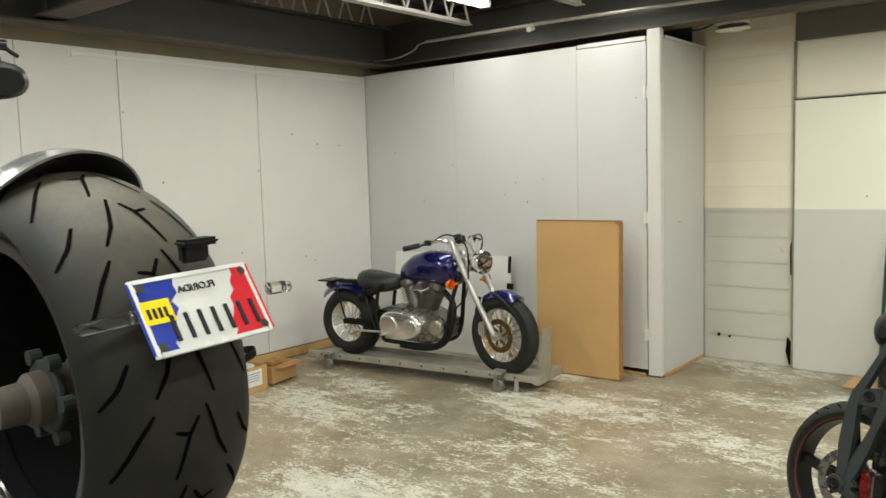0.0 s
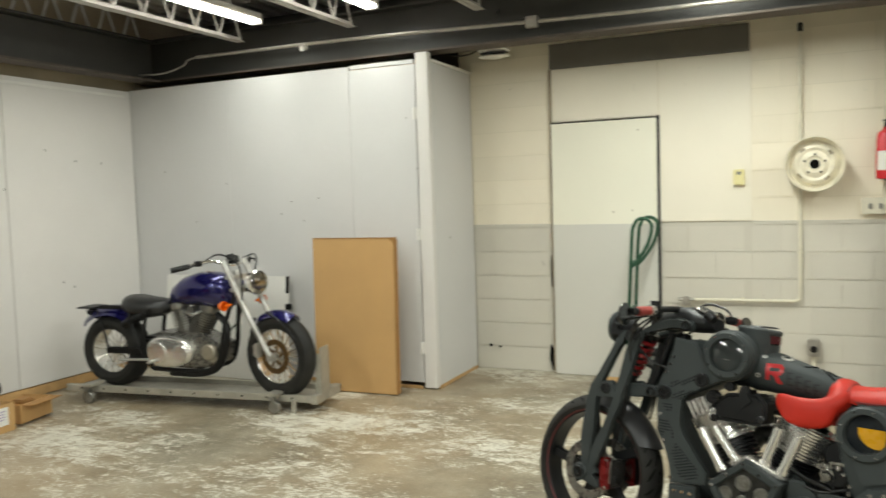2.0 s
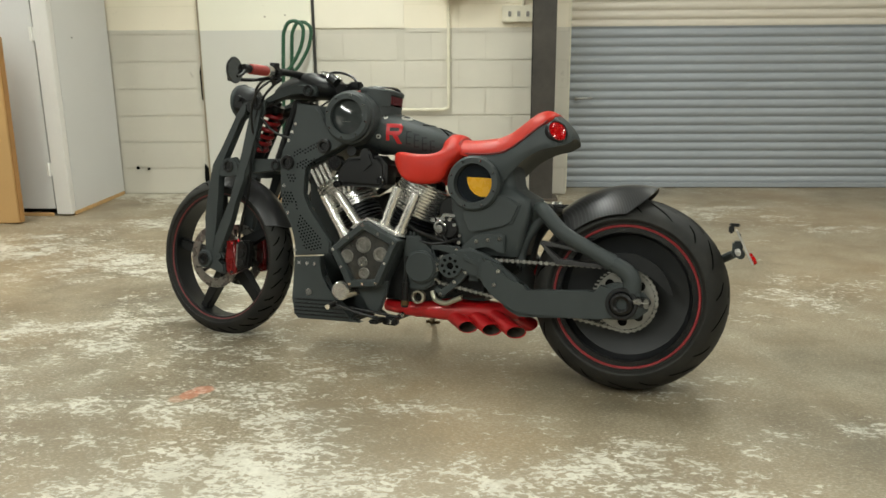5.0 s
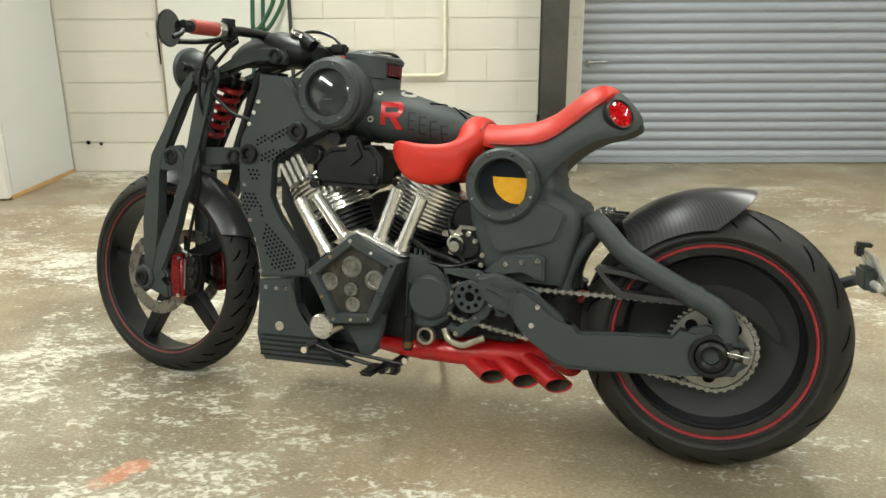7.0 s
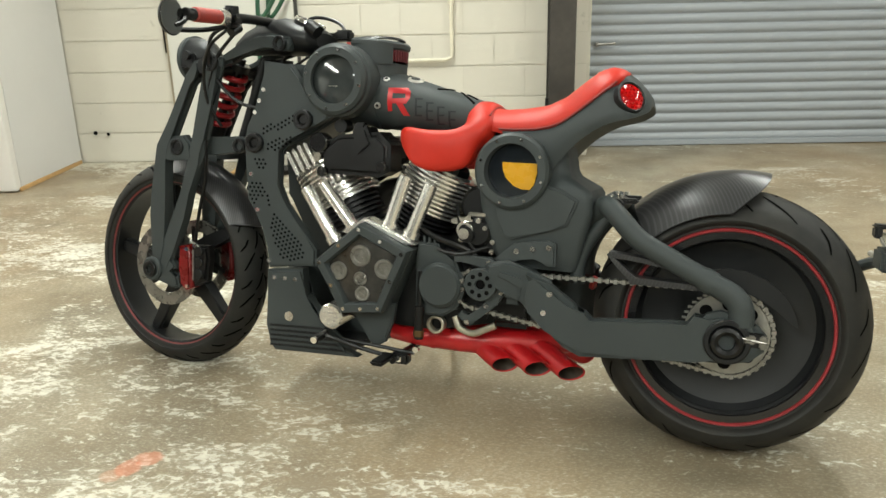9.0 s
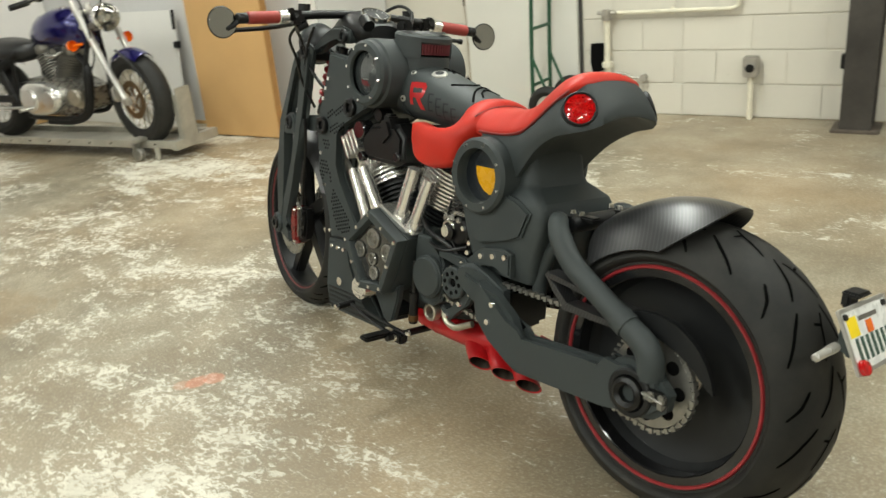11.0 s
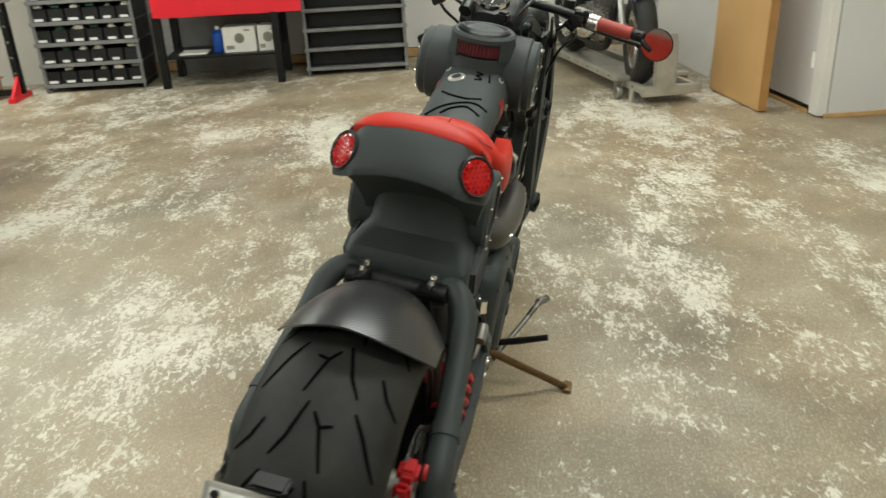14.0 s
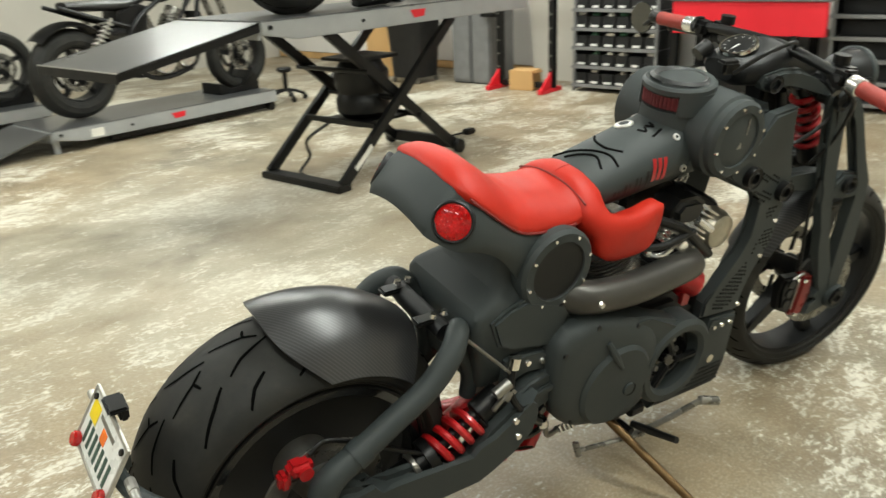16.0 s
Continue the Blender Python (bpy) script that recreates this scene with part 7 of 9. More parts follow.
    part("head_plate", turned(B(prism([(1.20, 0.92), (1.25, 0.92), (1.30, 0.78), (1.31, 0.70), (1.24, 0.69), (1.225, 0.78)], -0.03, 0.03, 0.008))), M_GREY_DARK, sp)
    HM = Matrix.Translation((1.525, 0, 0.925)) @ Matrix.Rotation(radians(-90), 4, "Z")
    hl = part("headlight", turned(B(lathe([(0.0, -0.070), (0.03, -0.064), (0.052, -0.042), (0.062, 0.0), (0.066, 0.02), (0.062, 0.024), (0.056, 0.01)], HM, 36))), M_GREY_DARK, root, "round headlight in a matte grey bowl")
    part("lens", turned(B(cyl((1.535, 0, 0.925), (1.542, 0, 0.925), 0.058, n=36))), M_CHROME, hl, "bright headlight lens")
    part("rim", turned(B(lathe([(0.054, 0.018), (0.056, 0.030), (0.066, 0.027), (0.068, 0.012), (0.062, 0.008)], HM, 36, closed=True))), M_GREY, hl, "dark headlight rim")
    part("bracket", turned(B(box((1.475, 0, 0.90), (0.05, 0.16, 0.035), 0.01), box((1.505, 0.066, 0.915), (0.05, 0.014, 0.040), 0.004), box((1.505, -0.066, 0.915), (0.05, 0.014, 0.040), 0.004), cyl((1.50, 0.072, 0.93), (1.50, 0.084, 0.93), 0.012, n=12))), M_GREY_DARK, hl)

    # nacelle, gauge and handlebar
    nac = part("nacelle", turned(B(loft([oval(1.075, 0.968, 0.045, 0.022, 20), oval(1.095, 0.970, 0.068, 0.034, 20), oval(1.14, 0.974, 0.078, 0.042, 20), oval(1.19, 0.982, 0.076, 0.050, 20), oval(1.25, 0.982, 0.066, 0.046, 20), oval(1.32, 0.968, 0.05, 0.034, 20), oval(1.36, 0.955, 0.035, 0.02, 20)]))), M_GREY_DARK, root, "dark nacelle round the steering head")
    GM = Matrix.Translation((1.126, 0.004, 1.016)) @ Vector((-0.40, 0, 0.92)).to_track_quat("Y", "Z").to_matrix().to_4x4()
    gauge = part("speedometer", turned(B(lathe([(0.0, -0.03), (0.040, -0.03), (0.043, -0.012), (0.043, 0.004), (0.0, 0.004)], GM, 36))), M_BLACK, root, "round gauge with chrome rim")
    part("bezel", turned(B(lathe([(0.0385, 0.004), (0.039, 0.008), (0.043, 0.0075), (0.0445, 0.0), (0.041, -0.002)], GM, 40, closed=True))), M_CHROME, gauge, "chrome bezel")
    part("needle", turned(B(box((0, 0.0055, -0.010), (0.003, 0.001, 0.024), 0, GM), *[box((0.032 * math.cos(a), 0.005, 0.032 * math.sin(a)), (0.0025, 0.001, 0.0025), 0, GM) for a in [k * math.pi / 6 for k in range(12)]])), M_PLATE, gauge)
    hb = part("handlebar", turned(B(tube([(1.196, -0.395, 0.987), (1.207, -0.27, 0.998), (1.222, -0.14, 1.012), (1.235, 0, 1.018), (1.222, 0.14, 1.012), (1.207, 0.27, 0.998), (1.196, 0.395, 0.987)], 0.0125, 12, 5), box((1.225, 0.0, 1.002), (0.05, 0.09, 0.035), 0.01))), M_BLACK, root, "black handlebar with red grips")
    for s in (1, -1):
        part("grip", turned(B(cyl((1.207, s * 0.272, 0.998), (1.198, s * 0.366, 0.990), 0.0175, n=18, bevel=0.003))), M_REDGRIP if full else M_BLACK, hb, "red ribbed grip" if full else "black grip")
        part("grip_collar", turned(B(cyl((1.211, s * 0.243, 1.001), (1.207, s * 0.273, 0.998), 0.0195, n=18, bevel=0.002))), M_POLISHED, hb, "polished collar")
        part("bar_end", turned(B(cyl((1.198, s * 0.366, 0.990), (1.196, s * 0.396, 0.987), 0.015, n=14, bevel=0.002), cyl((1.210, s * 0.380, 0.988), (1.184, s * 0.384, 0.988), 0.012, n=12), tube([(1.196, s * 0.388, 0.985), (1.192, s * 0.405, 0.968), (1.198, s * 0.422, 0.958)], 0.006, 8))), M_BLACK, hb)
        if full:
            mm = Matrix.Translation((1.200, s * 0.436, 0.975)) @ Vector((-0.98, -s * 0.12, 0.02)).to_track_quat("Y", "Z").to_matrix().to_4x4()
            mirror = part("mirror", turned(B(lathe([(0.0, -0.016), (0.023, -0.013), (0.038, -0.006), (0.043, 0.002), (0.041, 0.004)], mm, 32))), M_BLACK, hb, "small round bar-end mirror")
            part("mirror_glass", turned(B(lathe([(0.0, 0.0045), (0.040, 0.0045), (0.041, 0.002), (0.0, 0.001)], mm, 32))), M_MIRRORDARK, mirror)
        part("lever", turned(B(tube([(1.245, s * 0.20, 0.985), (1.27, s * 0.25, 0.972), (1.268, s * 0.32, 0.962), (1.262, s * 0.385, 0.956)], 0.0065, 8), cyl((1.262, s * 0.380, 0.956), (1.260, s * 0.392, 0.955), 0.009, n=10))), M_BLACK, hb)
        part("master_cylinder", turned(B(box((1.25, s * 0.19, 1.005), (0.035, 0.05, 0.03), 0.006), box((1.215, s * 0.215, 1.0), (0.045, 0.045, 0.04), 0.01), cyl((1.25, s * 0.175, 1.02), (1.25, s * 0.175, 1.04), 0.018, n=14), box((1.212, s * 0.232, 1.012), (0.030, 0.022, 0.026), 0.005), cyl((1.196, s * 0.225, 1.004), (1.186, s * 0.225, 1.006), 0.007, n=10), cyl((1.222, s * 0.18, 0.985), (1.222, s * 0.21, 0.968), 0.012, n=12))), M_BLACK, hb)
        part("cable", turned(B(tube([(1.25, s * 0.18, 0.995), (1.32, s * 0.17, 0.97), (1.37, s * 0.13, 0.93), (1.36, s * 0.11, 0.86), (1.30, s * 0.09, 0.80), (1.22, s * 0.07, 0.78)], 0.005, 8), tube([(1.23, s * 0.2, 0.985), (1.30, s * 0.2, 0.94), (1.37, s * 0.15, 0.88), (1.385, s * 0.12, 0.80), (1.36, s * 0.09, 0.73)], 0.0045, 8))), M_BLACK, hb)
    part("top_fitting", turned(B(cyl((1.06, 0.06, 0.985), (1.09, 0.06, 1.005), 0.018, n=14), box((1.05, -0.05, 0.99), (0.05, 0.03, 0.03), 0.006), tube([(1.23, -0.06, 1.02), (1.18, -0.10, 1.05), (1.10, -0.10, 1.03), (1.05, -0.07, 0.98)], 0.005, 8))), M_BLACK, hb)

    # --- foot controls and stand ---
    ctl = part("foot_control", B(cyl((0.785, -0.19, 0.165), (0.785, 0.20, 0.165), 0.010, n=12), box((0.775, 0.165, 0.165), (0.05, 0.03, 0.03), 0.006), box((0.80, -0.17, 0.22), (0.05, 0.03, 0.03), 0.006)), M_BLACK, root, "black folding pegs and pedals")
    part("foot_peg", B(box((0.80, 0.225, 0.172), (0.035, 0.09, 0.014), 0.005)), M_BLACK, ctl)
    part("foot_peg", B(tube([(0.790, -0.185, 0.185), (0.789, -0.24, 0.206), (0.784, -0.315, 0.240)], [0.009, 0.010, 0.008], 10, 4)), M_BLACK, ctl)
    part("pedal", B(tube([(0.785, 0.175, 0.165), (0.88, 0.18, 0.18), (0.985, 0.185, 0.205)], 0.006, 8), cyl((0.985, 0.17, 0.206), (0.99, 0.225, 0.20), 0.010, n=12, bevel=0.003)), M_BLACK, ctl)
    part("pedal", B(tube([(0.795, -0.19, 0.150), (0.85, -0.235, 0.214), (0.902, -0.272, 0.275)], 0.0075, 10), cyl((0.900, -0.270, 0.276), (0.948, -0.292, 0.270), 0.011, n=12, bevel=0.003)), M_GEAR, ctl, "steel brake pedal")
    part("brake_rod", B(cyl((0.643, -0.16, 0.147), (0.823, -0.20, 0.152), 0.006, n=10), cyl((0.640, -0.15, 0.165), (0.643, -0.165, 0.135), 0.008, n=10)), M_GEAR, ctl)
    part("linkage_bar", B(cyl((0.74, 0.165, 0.18), (0.93, 0.17, 0.195), 0.005, n=8)), M_BLACK, ctl)
    pieces("linkage", L(bolt((0.775, 0.18, 0.165), (0, 1, 0), 0.010), bolt((0.735, 0.165, 0.19), (0, 1, 0), 0.010), cyl((0.99, 0.225, 0.20), (0.99, 0.232, 0.199), 0.009, n=10)), M_CHROME, ctl)
    if full:
        part("side_stand", B(cyl((0.735, -0.10, 0.205), (0.820, -0.392, 0.079), 0.0115, 0.010, n=14), box((0.822, -0.398, 0.0775), (0.06, 0.025, 0.010), 0.004, None), cyl((0.66, -0.10, 0.20), (0.76, -0.14, 0.215), 0.012, n=10)), M_BRASS, root, "worn brassy side stand")
        part("stand_spring", B(coil((0.60, -0.12, 0.20), (0.70, -0.13, 0.205), 0.008, 0.002, 9, 5, 8), tube([(0.56, -0.12, 0.245), (0.565, -0.125, 0.205), (0.60, -0.12, 0.20)], 0.007, 8)), M_STEEL, root)
    return root


BIKE_AT = Matrix.LocRotScale((0.797, 2.920, 0.001), (Matrix.Rotation(radians(163.0), 3, "Z") @ Matrix.Rotation(radians(10.8), 3, "X")).to_euler(), None)
custom_bike(BIKE_AT, "matte grey custom motorcycle with red leather saddle on its side stand")

# ---- fittings on the north wall ----
pipe = thing("wall_conduit", Matrix(), "cream painted conduit bent along the block wall", "conduit")
part("pipe", B(tube([(0.093, 6.432, 2.60), (0.093, 6.432, 0.70), (0.088, 6.432, 0.66), (0.05, 6.432, 0.645), (-0.69, 6.432, 0.64)], 0.0125, 10, 1)), M_CONDUIT_PAINT, pipe)
pieces("clip", L(box((0.093, 6.44, 2.35), (0.045, 0.02, 0.02), 0.003), box((0.093, 6.44, 1.0), (0.045, 0.02, 0.02), 0.003), box((-0.3, 6.44, 0.643), (0.02, 0.02, 0.045), 0.003)), M_CONDUIT_PAINT, pipe)
part("end_box", B(box((0.093, 6.43, 2.60), (0.035, 0.04, 0.06), 0.005)), M_BEAM, pipe)
stand = thing("standpipe", Matrix(), "grey painted standpipe with valve fittings at the wall", "pipe")
part("riser", B(cyl((-0.70, 6.40, 0.0), (-0.70, 6.40, 0.64), 0.020, n=14)), M_CONDUIT_PAINT, stand)
part("valve", B(cyl((-0.70, 6.40, 0.60), (-0.70, 6.40, 0.66), 0.03, n=14), cyl((-0.76, 6.40, 0.645), (-0.64, 6.40, 0.645), 0.012, n=10), cyl((-0.70, 6.36, 0.65), (-0.70, 6.40, 0.65), 0.022, n=12)), M_CONDUIT, stand)
pieces("coupling", L(cyl((-0.70, 6.40, 0.10), (-0.70, 6.40, 0.16), 0.032, n=14), cyl((-0.70, 6.40, 0.20), (-0.70, 6.40, 0.24), 0.032, n=14), cyl((-0.70, 6.40, 0.31), (-0.70, 6.40, 0.34), 0.036, n=8)), M_CONDUIT_PAINT, stand)
part("branch", B(tube([(-0.70, 6.40, 0.27), (-0.60, 6.40, 0.27), (-0.55, 6.41, 0.245), (-0.47, 6.42, 0.24)], 0.010, 8, 4), cyl((-0.47, 6.40, 0.24), (-0.47, 6.44, 0.24), 0.022, n=12)), M_CONDUIT, stand)
hole = thing("broken_block", Matrix(), "dark broken hole in the block wall", "wall damage", kind="structure")
part("cavity", B(prism([(-0.83, 0.45), (-0.735, 0.455), (-0.73, 0.36), (-0.745, 0.28), (-0.82, 0.26), (-0.835, 0.33)], 6.444, 6.4500, 0.0)), M_VOID, hole)
solid("wall_hole", B(cyl((-2.32, 6.449, 0.205), (-2.32, 6.4465, 0.205), 0.014, n=12)), M_VOID, "small dark hole in the block wall", "wall damage", "structure")
solid("wall_hole", B(cyl((-2.235, 6.449, 0.196), (-2.235, 6.4465, 0.196), 0.011, n=12)), M_VOID, "small dark hole in the block wall", "wall damage", "structure")
solid("wall_crack", B(prism([(-1.775, 0.02), (-1.76, 0.02), (-1.762, 0.20), (-1.79, 0.24), (-1.80, 0.12)], 6.4435, 6.4485), prism([(-1.772, 0.72), (-1.763, 0.72), (-1.764, 0.98), (-1.775, 0.93)], 6.4435, 6.4485)), M_VOID, "dark chipped edge beside the old door", "wall damage", "structure")

thermo = thing("thermostat", pose(-0.32, 6.445, 1.557), "small yellowed plastic thermostat", "thermostat")
part("body", B(box((0, -0.008, 0), (0.078, 0.03, 0.115), 0.006)), M_CREAM, thermo)
part("dial", B(box((0, -0.024, 0.03), (0.03, 0.004, 0.022), 0.002)), M_STEEL, thermo)

rimw = thing("spare_wheel", pose(0.185, 6.30, 1.628), "cream painted steel car rim hung on the wall", "rim")
part("barrel", B(lathe([(0.187, -0.055), (0.194, -0.05), (0.194, -0.04), (0.180, -0.03), (0.172, 0.02), (0.165, 0.05), (0.180, 0.10), (0.188, 0.11), (0.175, 0.10), (0.158, 0.05), (0.164, 0.02), (0.172, -0.03), (0.180, -0.045)], Matrix(), 48, closed=True)), M_RIMCREAM, rimw)
part("dish", B(lathe([(0.17, 0.02), (0.145, 0.012), (0.135, -0.012), (0.115, -0.022), (0.095, -0.012), (0.085, -0.018), (0.06, -0.028), (0.045, -0.018), (0.034, -0.02), (0.032, 0.0), (0.032, 0.03), (0.09, 0.02), (0.165, 0.03)], Matrix(), 48, closed=True)), M_RIMCREAM, rimw)
part("centre_bore", B(disc(0, 0, 0.033, -0.006, 0.0, 24, 0.001)), M_VOID, rimw)
for i in range(5):
    a = 2 * math.pi * i / 5 + 0.3
    part("lug_hole", B(cyl((0.068 * math.cos(a), -0.027, 0.068 * math.sin(a)), (0.068 * math.cos(a), -0.0285, 0.068 * math.sin(a)), 0.008, n=10)), M_VOID, rimw)
for i in range(4):
    a = math.pi * i / 2 + 0.7
    part("vent_slot", B(*[box((0.125 * math.cos(a + d), -0.021, 0.125 * math.sin(a + d)), (0.018, 0.004, 0.018), 0.002) for d in (-0.1, 0.05)]), M_UPPERWALL, rimw)
part("hook", B(cyl((0, 0.0, 0), (0, 0.15, 0), 0.012, n=10)), M_STEEL, rimw)

ext = thing("fire_extinguisher", pose(0.625, 6.36, 1.51), "red fire extinguisher hung on the wall", "fire extinguisher")
part("bottle", B(lathe([(0.0, 0.0), (0.055, 0.0), (0.062, 0.008), (0.062, 0.27), (0.05, 0.315), (0.022, 0.335), (0.022, 0.35), (0.0, 0.35)], Matrix.Rotation(radians(90), 4, "X"), 28)), M_EXTRED, ext)
part("label", B(lathe([(0.0626, 0.06), (0.0632, 0.062), (0.0632, 0.20), (0.0626, 0.202)], Matrix.Rotation(radians(90), 4, "X"), 28)), M_EXTRED, ext)
part("label_panel", B(grid(lambda s, t: Vector((0.0635 * math.cos(radians(-150 + 70 * s)), 0.0635 * math.sin(radians(-150 + 70 * s)), 0.06 + 0.13 * t)), 8, 2, 0.0006)), M_WHITE, ext, "white label panel")
part("valve", B(cyl((0, 0, 0.35), (0, 0, 0.385), 0.016, n=12), box((0.02, -0.01, 0.395), (0.09, 0.02, 0.012), 0.003), box((0.025, -0.01, 0.372), (0.08, 0.016, 0.010), 0.003)), M_BLACK, ext)
part("hose", B(tube([(0.02, 0, 0.37), (0.06, 0, 0.36), (0.075, 0, 0.30), (0.072, 0, 0.15), (0.07, 0, 0.10)], 0.010, 8, 5)), M_BLACK, ext)
part("bracket", B(box((0, 0.065, 0.22), (0.05, 0.03, 0.14), 0.004)), M_STEEL, ext)

power = thing("socket_strip", pose(0.60, 6.432, 1.325), "white surface-mounted socket box with switches", "socket")
part("body", B(box((0, 0, 0), (0.24, 0.045, 0.115), 0.006)), M_CONDUIT_PAINT, power)
for i in range(3):
    part("switch", B(box((-0.065 + 0.065 * i, -0.026, 0), (0.022, 0.010, 0.036), 0.002)), M_STEEL, power)
part("riser", B(cyl((0.03, 0.0, 0.05), (0.03, 0.0, 1.28), 0.011, n=10)), M_CONDUIT_PAINT, power)
gb = thing("floor_outlet", pose(0.18, 6.42, 0), "grey outlet box on a short conduit", "socket")
part("box", B(box((0, -0.01, 0.315), (0.085, 0.07, 0.12), 0.008)), M_CONDUIT, gb)
part("socket", B(cyl((0, -0.045, 0.31), (0, -0.056, 0.31), 0.024, n=18)), M_BLACK, gb)
part("conduit", B(cyl((0.0, 0, 0.0), (0.0, 0, 0.26), 0.016, n=10)), M_CONDUIT_PAINT, gb)

# ---- leaning carton and hand truck ----
tilt = 1.2
carton = thing("flat_carton", pose(-3.013, 5.375, 0.0, -tilt, 0, 2.2), "tall flat cardboard carton leaning on the partition", "cardboard box")
part("body", B(box((0, 0.0, 0.595), (0.70, 0.05, 1.18), 0.006)), M_CARD, carton)
part("end_flap", B(box((0.0, 0.0, 1.188), (0.70, 0.052, 0.006), 0.002), box((0.353, 0.0, 0.595), (0.006, 0.052, 1.17), 0.002)), M_CARD_DARK, carton)
part("torn_corner", B(prism([(0.30, 1.19), (0.352, 1.19), (0.356, 1.12), (0.345, 1.15)], -0.028, -0.0265)), M_CARD_DARK, carton)

truck = thing("hand_truck", pose(-1.02, 6.20, 0.0), "green tubular hand truck with black pneumatic tyres", "hand truck")
for y in (-0.13, 0.13):
    part("upright", B(tube([(-0.06, y, 0.03), (-0.05, y, 0.5), (-0.02, y, 1.12), (-0.005, y, 1.22), (0.03, y, 1.272), (0.09, y, 1.272), (0.125, y, 1.22), (0.10, y, 1.10), (0.03, y, 0.98), (-0.025, y, 0.92)], 0.013, 10, 4)), M_GREEN, truck)
    part("brace", B(cyl((-0.05, y, 0.42), (0.07, y, 0.15), 0.010, n=8)), M_GREEN, truck)
for z, x in ((0.25, -0.055), (0.60, -0.047), (0.95, -0.028)):
    part("crossbar", B(cyl((x, -0.13, z), (x, 0.13, z), 0.011, n=8)), M_GREEN, truck)
part("axle", B(cyl((0.07, -0.2, 0.13), (0.07, 0.2, 0.13), 0.010, n=8), box((0.03, 0, 0.13), (0.09, 0.2, 0.02), 0.004)), M_BLACK, truck)
part("toe_plate", B(box((-0.17, 0.0, 0.010), (0.23, 0.34, 0.012), 0.004, None)), M_RAWWOOD, truck, "worn toe plate")
for y in (-0.185, 0.185):
    w = part("wheel", B(disc(0.07, 0.13, 0.07, y - 0.02, y + 0.02, 24), *[cyl((0.07 + 0.04 * math.cos(a), y - 0.0225, 0.13 + 0.04 * math.sin(a)), (0.07 + 0.04 * math.cos(a), y - 0.019, 0.13 + 0.04 * math.sin(a)), 0.010, n=8) for a in (0.5, 2.6, 4.7)]), M_ALU, truck, "pale wheel hub")
    part("tyre", B(lathe([(0.068 + 0.031 + 0.031 * math.cos(a), y + 0.038 * math.sin(a)) for a in [2 * math.pi * i / 12 for i in range(12)]], at(0.07, 0.13), 32, closed=True)), M_TYRE, w)

# ---- blue motorcycle on its dolly ----
DOLLY = pose(-4.876, 4.705, 0, 0, 0, 7.2)
dolly = thing("motorcycle_dolly", DOLLY, "pale steel motorcycle dolly on small castors", "dolly")
for y in (-0.17, 0.17):
    part("rail", B(box((0.80, y, 0.098), (2.10, 0.04, 0.05), 0.004)), M_DOLLY, dolly)
part("deck", B(box((0.80, 0, 0.080), (2.06, 0.30, 0.012), 0.002)), M_DOLLY, dolly)
pieces("edge_hole", L(*[cyl((-0.1 + 0.2 * i, -0.1895, 0.100), (-0.1 + 0.2 * i, -0.1915, 0.100), 0.008, n=8) for i in range(10)]), M_VOID, dolly)
for x in (0.0, 1.58):
    part("cross_arm", B(box((x, 0, 0.135), (0.09, 0.52, 0.022), 0.004)), M_DOLLY, dolly)
    for y in (-0.24, 0.24):
        c = part("castor", B(box((x, y, 0.105), (0.045, 0.045, 0.04), 0.008)), M_STEEL, dolly)
        part("axle", B(cyl((x + 0.01, y - 0.026, 0.045), (x + 0.01, y + 0.026, 0.045), 0.010, n=8)), M_STEEL, c)
        pieces("fork_plate", L(box((x + 0.005, y - 0.022, 0.07), (0.03, 0.003, 0.06), 0.001), box((x + 0.005, y + 0.022, 0.07), (0.03, 0.003, 0.06), 0.001)), M_STEEL, c)
        part("wheel", B(cyl((x + 0.01, y - 0.018, 0.045), (x + 0.01, y + 0.018, 0.045), 0.045, n=18, bevel=0.006)), M_STEEL, c, "grey castor wheel")
part("wheel_stop", B(box((1.893, -0.05, 0.27), (0.012, 0.13, 0.36), 0.003), box((1.878, 0.018, 0.25), (0.04, 0.008, 0.32), 0.003), box((1.878, -0.118, 0.25), (0.04, 0.008, 0.32), 0.003)), M_DOLLY, dolly, "upright wheel stop")
part("end_frame", B(box((1.875, 0, 0.095), (0.05, 0.40, 0.06), 0.004), cyl((1.72, -0.2, 0.0), (1.72, -0.2, 0.09), 0.018, n=10)), M_DOLLY, dolly)

board = thing("white_board", pose(-4.40, 5.49, 0, -6, 0, 0), "white sheet board leaning behind the dolly", "board")
part("sheet", B(box((0, 0, 0.435), (1.31, 0.012, 0.87), 0.003)), M_TRIM, board)
pieces("edge_strip", L(box((0.64, -0.008, 0.80), (0.03, 0.01, 0.14), 0.002), box((0.655, -0.01, 0.62), (0.05, 0.03, 0.05), 0.004)), M_BLACK, board)


